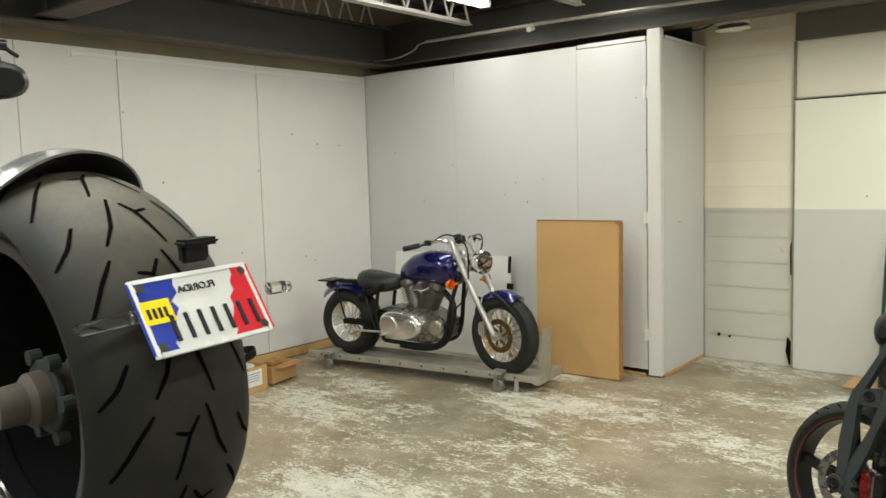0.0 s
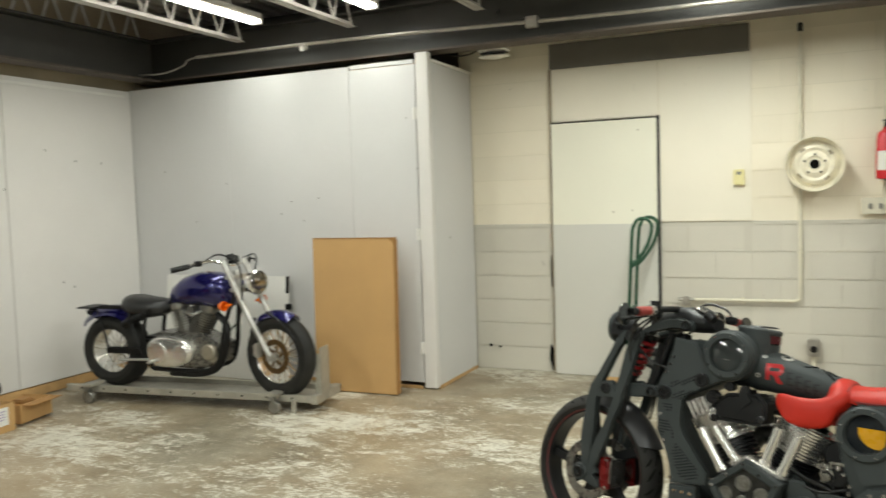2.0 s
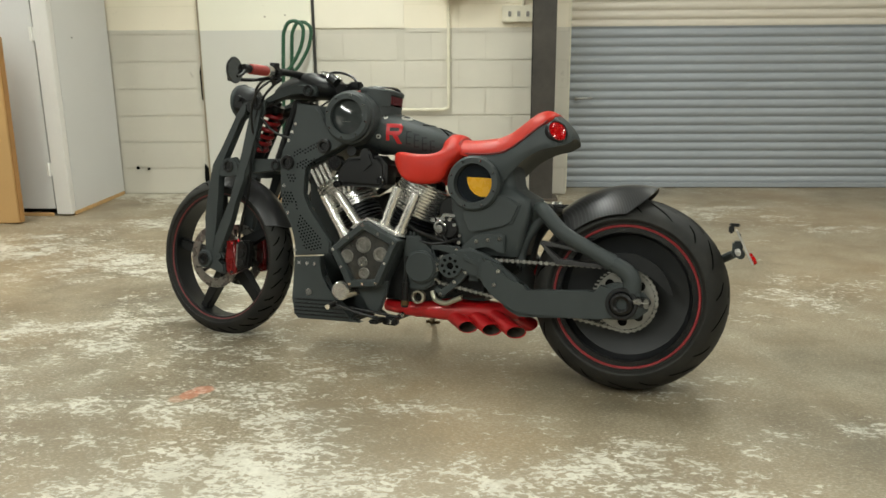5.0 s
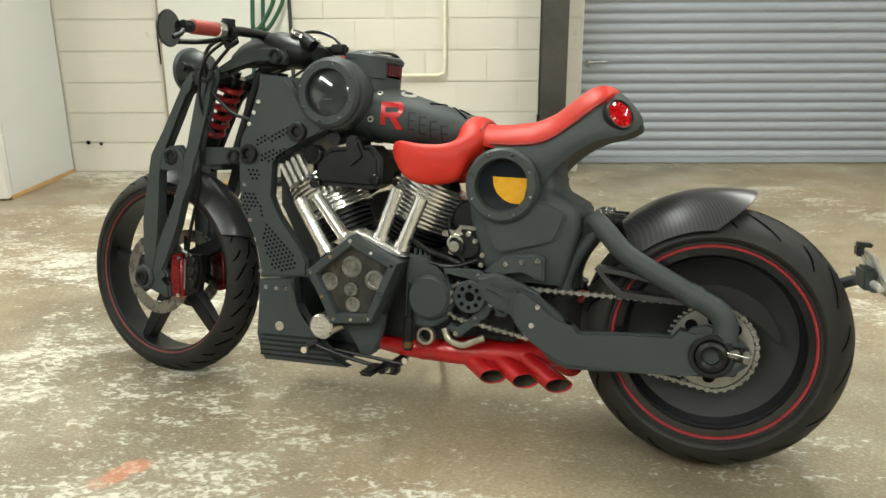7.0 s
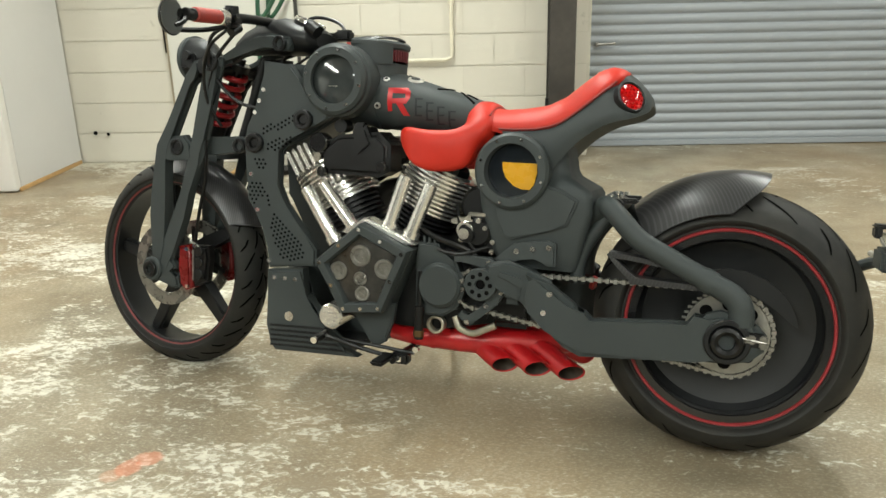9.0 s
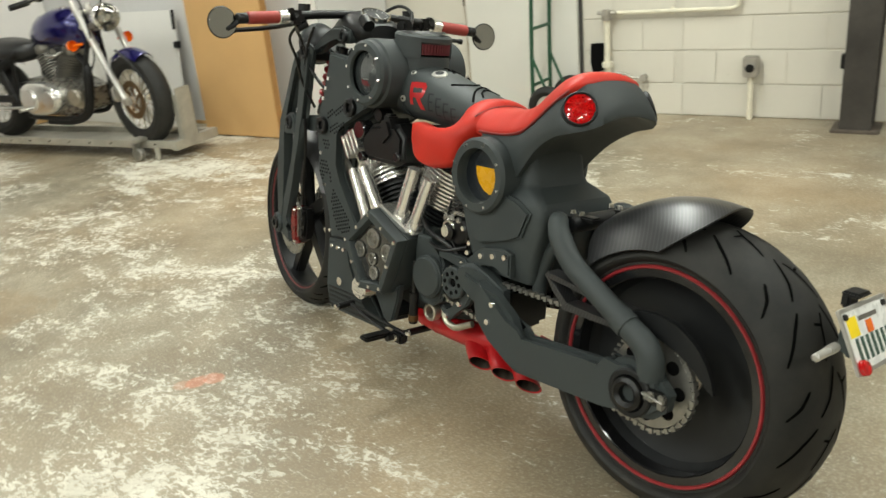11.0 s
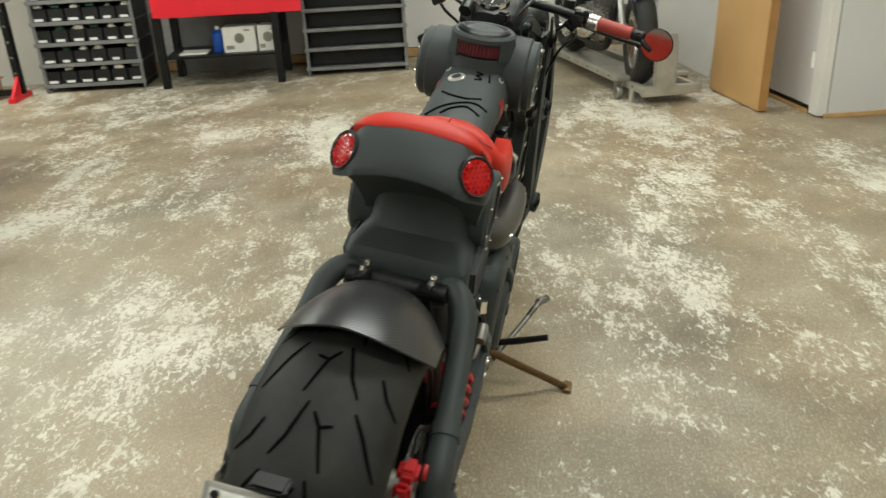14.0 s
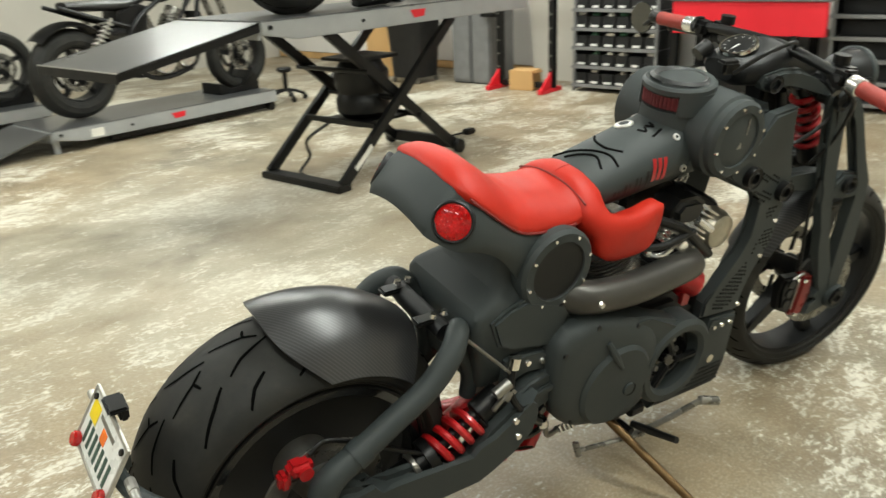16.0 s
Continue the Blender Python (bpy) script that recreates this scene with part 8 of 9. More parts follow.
def spoked_wheel(name, cx, r, half, root, rim_r, disc_mat, spokes):
    w = part(name, B(ring_plate(cx, r, rim_r, rim_r - 0.014, -half * 0.7, half * 0.7, 40, 0.004), lathe([(0.0, -0.06), (0.03, -0.06), (0.035, 0), (0.03, 0.06), (0.0, 0.06)], at(cx, r), 18)), M_POLISHED, root, "polished rim")
    part("tyre", tyre_bm(cx, r, r, half, half * 0.5, rim_r - 0.004, 48), M_TYRE, w)
    for i in range(spokes):
        a = 2 * math.pi * i / spokes
        part("spoke", B(strip([(cx + 0.03 * math.cos(a), r + 0.03 * math.sin(a)), (cx + rim_r * 0.95 * math.cos(a), r + rim_r * 0.95 * math.sin(a))], [0.012, 0.007], -0.008, 0.008, 0.002)), M_POLISHED, w)
    if disc_mat:
        part("brake_disc", B(ring_plate(cx, r, 0.125, 0.085, -0.062, -0.057, 36, 0.001), *[strip([(cx + 0.03 * math.cos(k), r + 0.03 * math.sin(k)), (cx + 0.08 * math.cos(k + 0.4), r + 0.08 * math.sin(k + 0.4))], 0.02, -0.061, -0.056, 0.001) for k in range(6)]), disc_mat, w, "bronze floating brake disc")
    return w


def blue_bike(m):
    root = thing("blue_motorcycle", m, "metallic blue motorcycle with black solo seat on a dolly", "motorcycle")
    spoked_wheel("rear_wheel", 0.095, 0.285, 0.100, root, 0.178, None, 16)
    spoked_wheel("front_wheel", 1.54, 0.300, 0.062, root, 0.205, M_BRASS, 18)
    part("tank", B(loft([oval(0.50, 0.705, 0.03, 0.03, 24), oval(0.55, 0.74, 0.085, 0.07, 24), oval(0.65, 0.772, 0.125, 0.108, 24), oval(0.78, 0.788, 0.14, 0.128, 24), oval(0.90, 0.782, 0.14, 0.135, 24), oval(1.0, 0.768, 0.12, 0.128, 24), oval(1.06, 0.765, 0.07, 0.09, 24)])), M_BLUEPAINT, root, "deep metallic blue tank", smooth=70)
    part("tank_cap", B(cyl((0.86, -0.02, 0.912), (0.86, -0.02, 0.922), 0.03, n=20)), M_CHROME, root)

    def fen(c, r, a0, a1, hw, drop):
        def f(s, t):
            q, a = 2 * s - 1, radians(a0 + (a1 - a0) * t)
            rr = r - drop * abs(q) ** 2.5
            return Vector((c[0] + rr * math.cos(a), hw * q, c[1] + rr * math.sin(a)))
        return B(grid(f, 10, 16, 0.004))
    part("rear_fender", fen((0.095, 0.285), 0.352, 52, 137, 0.112, 0.07), M_BLUEPAINT, root, "blue rear fender")
    part("front_fender", fen((1.54, 0.300), 0.330, 62, 122, 0.07, 0.05), M_BLUEPAINT, root, "blue front fender")
    part("fender_stay", B(tube([(1.49, -0.075, 0.62), (1.62, -0.08, 0.55), (1.76, -0.05, 0.40), (1.80, 0.0, 0.38)], 0.009, 8, 4)), M_BLACK, root)
    part("mud_flap", B(strip([(1.25, 0.56), (1.22, 0.45), (1.21, 0.34)], [0.02, 0.03, 0.02], -0.06, -0.045, 0.003)), M_BLACK, root)
    seat = part("seat", B(loft([oval(0.12, 0.705, 0.08, 0.04, 20), oval(0.15, 0.705, 0.13, 0.070, 20), oval(0.22, 0.692, 0.155, 0.082, 20), oval(0.34, 0.678, 0.150, 0.078, 20), oval(0.44, 0.682, 0.12, 0.065, 20), oval(0.52, 0.69, 0.06, 0.035, 20)])), M_SEATBLACK, root, "black vinyl solo seat", smooth=70)
    part("tail_light", B(box((-0.225, 0, 0.585), (0.08, 0.10, 0.055), 0.015, None), box((-0.235, 0, 0.622), (0.15, 0.19, 0.012), 0.005), box((-0.19, 0, 0.612), (0.06, 0.05, 0.03), 0.006)), M_BLACK, root)
    fr = part("frame", B(tube([(1.10, 0, 0.83), (0.85, 0, 0.72), (0.60, 0, 0.66), (0.35, 0, 0.60)], 0.022, 10, 4), *[tube([(1.08, s * 0.03, 0.76), (1.02, s * 0.09, 0.50), (0.98, s * 0.11, 0.28), (0.90, s * 0.11, 0.18), (0.70, s * 0.11, 0.16), (0.40, s * 0.11, 0.17)], 0.017, 10, 4) for s in (1, -1)], *[tube([(0.40, s * 0.12, 0.17), (0.33, s * 0.12, 0.35), (0.36, s * 0.12, 0.60)], 0.015, 10, 4) for s in (1, -1)]), M_BLACK, root, "black tubular frame")
    part("swingarm", B(*[box((0.20, s * 0.105, 0.30), (0.44, 0.03, 0.05), 0.008) for s in (1, -1)], box((0.36, 0, 0.32), (0.12, 0.22, 0.18), 0.02)), M_BLACK, fr)
    part("fender_strut", B(box((0.10, -0.105, 0.63), (0.34, 0.012, 0.03), 0.004), tube([(-0.10, -0.1, 0.62), (-0.06, -0.105, 0.50), (0.0, -0.11, 0.32)], 0.008, 8), tube([(0.20, -0.13, 0.66), (0.26, -0.14, 0.45), (0.34, -0.14, 0.24)], 0.010, 8)), M_BLACK, fr)
    part("shock", B(cyl((0.16, -0.12, 0.50), (0.42, -0.11, 0.62), 0.028, n=14), coil((0.20, -0.12, 0.52), (0.38, -0.112, 0.60), 0.033, 0.006, 6)), M_BLACK, fr)
    eng = part("engine", B(prism([(0.42, 0.44), (0.80, 0.44), (0.98, 0.36), (0.96, 0.22), (0.80, 0.17), (0.50, 0.18), (0.40, 0.28)], -0.10, 0.13, 0.02)), M_GEAR, root, "cast vee-twin engine with polished side covers")
    for p0, p1 in (((0.66, 0.0, 0.40), (0.57, 0.0, 0.66)), ((0.72, 0.0, 0.40), (0.86, 0.0, 0.65))):
        a, b = Vector(p0), Vector(p1)
        ax = Matrix.Translation(a) @ (b - a).to_track_quat("Y", "Z").to_matrix().to_4x4()
        ln = (b - a).length
        prof = [(0.0, 0.0)]
        for i in range(11):
            t = ln * (0.05 + 0.75 * i / 11)
            prof += [(0.056, t), (0.088, t + 0.001), (0.088, t + 0.006), (0.056, t + 0.007)]
        part("cylinder", B(lathe(prof + [(0.07, ln * 0.82), (0.075, ln * 0.86), (0.07, ln), (0.0, ln)], ax, 28)), M_STEEL, eng, "finned alloy cylinder")
    part("primary_cover", B(loft([[Vector((0.578 + 0.20 * kx * math.copysign(abs(math.cos(a)) ** 0.8, math.cos(a)), y, 0.305 + (0.115 - 0.02 * math.cos(a)) * kx * math.copysign(abs(math.sin(a)) ** 0.9, math.sin(a)))) for a in [-2 * math.pi * i / 32 for i in range(32)]] for y, kx in ((-0.095, 1.0), (-0.15, 1.0), (-0.165, 0.93), (-0.168, 0.85))])), M_POLISHED, eng, "polished oval primary cover", smooth=50)
    pieces("cover_disc", L(disc(0.685, 0.30, 0.065, -0.182, -0.16, 28, 0.008), disc(0.478, 0.30, 0.085, -0.178, -0.16, 28, 0.01)), M_POLISHED, eng)
    part("gear_cover", B(disc(0.90, 0.31, 0.06, -0.15, -0.10, 24, 0.01), cyl((0.93, -0.06, 0.27), (0.93, -0.13, 0.27), 0.035, n=18)), M_ENGINE, eng)
    part("intake", B(tube([(0.66, -0.07, 0.60), (0.72, -0.12, 0.60), (0.78, -0.12, 0.59), (0.82, -0.08, 0.61)], 0.012, 8), cyl((0.70, 0.05, 0.60), (0.70, -0.05, 0.60), 0.035, n=16)), M_STEEL, eng)
    part("exhaust", B(tube([(0.93, -0.04, 0.58), (1.03, -0.08, 0.50), (1.03, -0.10, 0.36), (0.96, -0.10, 0.20), (0.80, -0.10, 0.14), (0.55, -0.10, 0.14)], 0.024, 12, 5)), M_BLACK, eng, "black exhaust pipe")
    part("foot_peg", B(cyl((0.45, -0.12, 0.24), (0.45, -0.24, 0.24), 0.012, n=10), tube([(0.10, -0.13, 0.23), (0.25, -0.15, 0.24), (0.42, -0.15, 0.245)], 0.010, 8)), M_ALU, root)
    fork = part("fork", B(box((1.13, 0, 0.86), (0.05, 0.24, 0.03), 0.008), box((1.17, 0, 0.77), (0.05, 0.24, 0.03), 0.008), cyl((1.10, 0, 0.90), (1.16, 0, 0.74), 0.025, n=12)), M_ALU, root, "bright telescopic fork")
    for s in (1, -1):
        part("upper_leg", B(cyl((1.085, s * 0.105, 0.975), (1.31, s * 0.105, 0.585), 0.022, n=16)), M_ALU, fork, "bright fork tube")
        part("lower_leg", B(cyl((1.30, s * 0.105, 0.60), (1.500, s * 0.105, 0.30), 0.021, n=16), box((1.505, s * 0.105, 0.30), (0.07, 0.04, 0.05), 0.01)), M_ALU, fork, "bright lower leg")
    hb = part("handlebar", B(tube([(0.88, -0.36, 0.985), (0.96, -0.28, 1.005), (1.04, -0.18, 1.03), (1.08, -0.08, 1.0), (1.09, 0, 0.99), (1.08, 0.08, 1.0), (1.04, 0.18, 1.03), (0.96, 0.28, 1.005), (0.88, 0.36, 0.985)], 0.012, 10, 5)), M_CHROME, root, "chrome drag handlebar with black grips")
    for s in (1, -1):
        part("grip", B(cyl((0.945, s * 0.295, 1.0), (0.855, s * 0.385, 0.975), 0.020, n=14)), M_BLACK, hb)
        part("control", B(box((0.98, s * 0.245, 1.015), (0.06, 0.05, 0.04), 0.01), tube([(1.0, s * 0.24, 1.02), (0.99, s * 0.33, 1.0), (0.93, s * 0.38, 0.985)], 0.006, 8)), M_BLACK, hb)
        ts = part("turn_signal", B(cyl((1.22, s * 0.13, 0.745), (1.22, s * 0.19, 0.745), 0.010, n=8), lathe([(0.0, -0.03), (0.025, -0.025), (0.036, 0.0), (0.036, 0.015)], Matrix.Translation((1.215, s * 0.20, 0.745)) @ Matrix.Rotation(radians(-90), 4, "Z"), 20)), M_AMBER, root, "amber turn signal")
    part("gauge", B(cyl((1.09, 0, 1.0), (1.075, 0, 1.05), 0.042, n=22, bevel=0.004), cyl((1.12, -0.06, 1.03), (1.11, -0.06, 1.07), 0.03, n=18)), M_BLACK, hb)
    part("cable", B(tube([(1.0, -0.2, 1.03), (1.15, -0.2, 1.08), (1.28, -0.15, 1.0), (1.27, -0.12, 0.80), (1.22, -0.1, 0.62), (1.10, -0.1, 0.50)], 0.006, 8, 6), tube([(1.0, 0.2, 1.03), (1.2, 0.1, 1.06), (1.30, 0.0, 0.98), (1.24, -0.05, 0.80)], 0.006, 8, 6)), M_BLACK, hb)
    hl = part("headlight", B(lathe([(0.0, -0.10), (0.05, -0.09), (0.08, -0.05), (0.092, 0.0), (0.094, 0.02), (0.085, 0.03)], Matrix.Translation((1.30, 0, 0.855)) @ Matrix.Rotation(radians(-90), 4, "Z"), 32)), M_CHROME, root, "round chrome headlight")
    part("lens", B(lathe([(0.0, 0.04), (0.05, 0.035), (0.084, 0.024), (0.0, 0.02)], Matrix.Translation((1.30, 0, 0.855)) @ Matrix.Rotation(radians(-90), 4, "Z"), 28)), M_GLASS, hl, "clear glass lens")
    part("caliper", B(box((1.40, -0.085, 0.34), (0.06, 0.05, 0.10), 0.012)), M_ALU, root)
    steer = Matrix.Translation((1.16, 0, 0)) @ Matrix.Rotation(radians(-13), 4, "Z") @ Matrix.Translation((-1.16, 0, 0))

    def swing(ob):
        ob.data.transform(steer)
        for child in ob.children:
            swing(child)
    placed = ("rear_wheel", "front_wheel", "rear_fender", "front_fender", "fender_stay", "caliper")

    def shift(ob, d):
        ob.data.transform(Matrix.Translation(d))
        for child in ob.children:
            shift(child, d)
    for ob in list(root.children):
        kind = ob.name.split(".")[0]
        if kind in ("front_wheel", "front_fender", "fender_stay", "caliper"):
            shift(ob, (0.05, 0, 0))
        elif kind not in placed:
            shift(ob, (0.085, 0, -0.035) if kind == "headlight" else (0.085, 0, -0.045) if kind == "handlebar" else (0.085, 0, 0) if kind == "fork" else (0.03, 0, -0.08) if kind == "turn_signal" else (0.115, 0, -0.022) if kind in ("tank", "tank_cap") else (0.110, 0, -0.058) if kind == "seat" else (0.115, 0, -0.005) if kind == "tail_light" else (0.105, 0, 0))
    for ob in list(root.children):
        if ob.name.split(".")[0] in ("front_wheel", "front_fender", "fender_stay", "fork", "handlebar", "headlight", "turn_signal", "caliper"):
            swing(ob)
    return root


blue_bike(DOLLY @ pose(0.0, 0, 0.0865, 0, 0, 0))

# ---- boxes by the west wall ----
pack = thing("parts_carton", pose(-4.86, 3.60, 0, 0, 0, 6), "open brown carton with purple and white label", "cardboard box")
for c, s in (((0.12, 0, 0.095), (0.006, 0.34, 0.19)), ((-0.12, 0, 0.095), (0.006, 0.34, 0.19)), ((0, 0.167, 0.095), (0.235, 0.006, 0.19)), ((0, -0.167, 0.095), (0.235, 0.006, 0.19)), ((0, 0, 0.004), (0.24, 0.34, 0.006))):
    part("side", B(box(c, s, 0.001)), M_CARD, pack)
part("label", B(box((0.1245, 0.02, 0.11), (0.002, 0.19, 0.12), 0.0)), M_PLATE, pack, "white printed label")
part("label_band", B(box((0.1255, -0.095, 0.11), (0.002, 0.04, 0.12), 0.0)), M_PURPLE, pack, "purple label band")
pieces("text_bar", L(*[box((0.1262, 0.03, 0.145 - 0.018 * i), (0.001, 0.12 - 0.02 * (i % 2), 0.004)) for i in range(4)]), M_PURPLE, pack)
belt = thing("tool_strap", pose(-4.86, 3.58, 0.19), "black belt loop and orange tools in the carton", "belt")
part("loop", B(tube([(0.10 * math.cos(a), 0.17 * math.sin(a), 0.075 + 0.03 * math.sin(a)) for a in [2 * math.pi * i / 20 for i in range(20)]], 0.01, 8, 1, True, (0.012, 0.06))), M_BLACK, belt)
part("tool", B(box((0.03, -0.08, 0.01), (0.10, 0.12, 0.05), 0.01)), M_AMBER, belt, "orange tool case")
part("rag", B(box((0.02, 0.07, 0.0), (0.12, 0.10, 0.03), 0.012)), M_WHITE, belt)
pack2 = thing("small_carton", pose(-4.93, 3.97, 0, 0, 0, 12), "low open brown carton beside the larger one", "cardboard box")
for c, s in (((0.12, 0, 0.08), (0.005, 0.30, 0.13)), ((-0.12, 0, 0.08), (0.005, 0.30, 0.13)), ((0, 0.148, 0.08), (0.235, 0.005, 0.13)), ((0, -0.148, 0.08), (0.235, 0.005, 0.13)), ((0, 0, 0.018), (0.24, 0.30, 0.005))):
    part("side", B(box(c, s, 0.001)), M_CARD, pack2)
part("flap", B(box((0.17, 0.0, 0.143), (0.09, 0.28, 0.004), 0.001, None), box((-0.02, 0.03, 0.13), (0.10, 0.12, 0.03), 0.01)), M_CARD_DARK, pack2)
pieces("runner", L(box((0.05, 0.10, 0.008), (0.10, 0.03, 0.016), 0.003), box((0.0, -0.10, 0.008), (0.10, 0.03, 0.016), 0.003)), M_BLACK, pack2)


# ---- racks and benches along the west wall ----
def bin_rack(y0, y1, x_front, shelves, pitch, stock, label):
    root = thing("shelf_rack", pose(x_front, y0, 0), label, "shelf rack", "steel racks")
    w, d = y1 - y0, 0.42
    top = 0.06 + shelves * pitch
    for y in (0.012, w - 0.012):
        for x in (-0.012, -d):
            part("post", B(box((x, y, top / 2), (0.03, 0.024, top), 0.003)), M_RACK, root)
    for i in range(shelves + 1):
        z = 0.055 + i * pitch
        sh = part("shelf", B(box((-d / 2, w / 2, z), (d + 0.02, w, 0.006), 0.001), box((0.008, w / 2, z), (0.012, w + 0.02, 0.03), 0.003)), M_RACK, root)
        if stock and i < shelves:
            rr = random.Random(int(100 * y0) + i)
            n = 6
            for k in range(n):
                yy = w * (k + 0.5) / n
                bn = part("bin", B(box((-0.16, yy, z + 0.057), (0.28, w / n - 0.012, 0.105), 0.006)), M_BINBLACK, root)
                part("bin_lip", B(box((-0.017, yy, z + 0.028), (0.01, w / n - 0.02, 0.045), 0.003)), M_BINBLACK, bn)
                if rr.random() < 0.85:
                    part("tag", B(box((-0.010, yy + 0.02 * rr.random() - 0.01, z + 0.03), (0.004, 0.055 + 0.02 * rr.random(), 0.020), 0.001)), M_PLATE, bn, "white card tag")
                if rr.random() < 0.8:
                    part("spare_part", B(box((-0.045, yy + 0.02 * rr.random(), z + 0.120), (0.06, 0.06 * rr.random() + 0.03, 0.035), 0.012) if rr.random() < 0.6 else cyl((-0.045, yy - 0.03, z + 0.128), (-0.045, yy + 0.035, z + 0.130), 0.018, n=12, bevel=0.003)), (M_POLISHED, M_WHITE, M_ALU, M_STEEL, M_GREEN)[rr.randrange(5)], bn, "loose bright part")
        elif i < shelves:
            # black box that stands for the shade in an empty shelf
            part("back_bin", B(box((-0.26, w / 2, z + pitch * 0.42), (0.28, w - 0.06, pitch * 0.76), 0.01)), M_BINBLACK, root)
    # black side sheets, added to paint the rack's shaded flanks
    for y in (0.004, w - 0.004):
        part("side_panel", B(box((-d / 2, y, top / 2), (d - 0.04, 0.004, top - 0.02), 0.001)), M_BINBLACK, root)
    part("back", B(box((-d - 0.01, w / 2, top / 2), (0.006, w, top), 0.001)), M_BINBLACK, root)
    return root


bin_rack(0.35, 1.15, -4.74, 8, 0.163, True, "grey steel rack full of black part bins")
bin_rack(2.47, 3.31, -4.80, 6, 0.157, False, "grey steel rack with dark half-empty shelves")
orange = thing("orange_case", pose(-4.86, 3.05, 0.845), "orange tool case on a rack shelf", "tool case")
part("body", B(box((0, 0, 0.03), (0.10, 0.34, 0.045), 0.012)), M_ORANGE, orange)
part("handle", B(tube([(0.02, -0.07, 0.048), (0.02, -0.05, 0.07), (0.02, 0.05, 0.07), (0.02, 0.07, 0.048)], 0.008, 8)), M_BLACK, orange)

bench = thing("red_workbench", pose(-4.60, 1.35, 0), "red and black steel workbench with lower shelf", "workbench")
part("front_panel", B(box((-0.012, 0.56, 0.672), (0.03, 1.16, 0.245), 0.006)), M_REDSIGN, bench, "bright red front panel")
part("worktop", B(box((-0.30, 0.56, 0.812), (0.64, 1.20, 0.03), 0.006)), M_RACK, bench, "grey worktop")
for y in (0.0, 0.92):
    for x in (-0.03, -0.56):
        part("leg", B(box((x, y, 0.30), (0.06, 0.06, 0.60), 0.005)), M_BLACK, bench)
part("lower_shelf", B(box((-0.30, 0.46, 0.235), (0.56, 0.90, 0.02), 0.004)), M_BLACK, bench)
part("back_panel", B(box((-0.58, 0.46, 0.42), (0.012, 0.96, 0.80), 0.002)), M_RACK, bench)
for y, s in ((0.55, 0.26), (0.78, 0.16)):
    wb = thing("white_carton", pose(-4.80, 1.41 + y, 0.245), "white printed carton on the bench shelf", "cardboard box", "white cartons")
    part("body", B(box((0, 0, 0.10), (0.20, s, 0.20), 0.004)), M_WHITE, wb)
    part("print", B(cyl((0.1005, 0, 0.11), (0.1015, 0, 0.11), 0.04, n=16), box((0.101, -s * 0.3, 0.04), (0.001, s * 0.25, 0.03)), box((0.101, s * 0.25, 0.17), (0.001, s * 0.2, 0.012))), M_STEEL, wb)
bottle = thing("blue_bottle", pose(-4.78, 1.78, 0.245), "blue plastic bottle on the bench shelf", "bottle")
part("body", B(lathe([(0.0, 0.0), (0.045, 0.0), (0.05, 0.01), (0.05, 0.15), (0.02, 0.18), (0.0, 0.18)], Matrix.Rotation(radians(90), 4, "X"), 20)), M_BLUE, bottle)
part("cap", B(cyl((0, 0, 0.18), (0, 0, 0.205), 0.016, n=12)), M_WHITE, bottle)
paper = solid("paper_stack", B(box((0, 0, 0.008), (0.2, 0.22, 0.012), 0.002)), M_WHITE, "white paper stack on the bench shelf", "paper", m=pose(-4.78, 1.58, 0.245))

press = thing("shop_press", pose(-4.62, -0.06, 0), "black floor press with red feet and red crossbeam", "press")
for y in (-0.30, 0.27):
    part("post", B(box((0, y, 0.72), (0.07, 0.05, 1.40), 0.004)), M_BLACK, press)
    pieces("post_hole", L(*[cyl((0.0352, y, 0.2 + 0.12 * i), (0.0365, y, 0.2 + 0.12 * i), 0.010, n=8) for i in range(9)]), M_STEEL, press)
    part("foot", B(box((0.05, y, 0.02), (0.34, 0.06, 0.04), 0.006), prism([(0.20, 0.04), (0.035, 0.18), (0.035, 0.04)], y - 0.012, y + 0.012, 0.003)), M_REDSIGN, press, "red welded foot")
part("base_bar", B(box((0, -0.015, 0.05), (0.05, 0.54, 0.05), 0.004)), M_BLACK, press)
part("crossbeam", B(box((0.05, -0.015, 0.93), (0.08, 0.62, 0.12), 0.006)), M_REDSIGN, press, "red crossbeam")
part("bed", B(box((0.0, -0.42, 0.74), (0.10, 0.16, 0.05), 0.006), box((0.0, -0.42, 0.66), (0.10, 0.16, 0.03), 0.006)), M_BLACK, press)
backplate = thing("grey_sheet", pose(-5.2, -0.05, 0, 0, 6, 0), "pale grey sheet leaning on the wall behind the press", "board")
part("sheet", B(box((0, 0, 0.55), (0.012, 0.62, 1.1), 0.003)), M_PLAINWALL, backplate)
ycart = thing("brown_carton", pose(-4.66, -0.10, 0.0, 0, 0, 8), "small brown carton at the foot of the press", "cardboard box")
part("body", B(box((0.02, 0, 0.09), (0.2, 0.24, 0.18), 0.006)), M_CARD, ycart)
part("flap", B(box((0.05, 0.13, 0.165), (0.14, 0.08, 0.006), 0.002)), M_CARD_DARK, ycart)

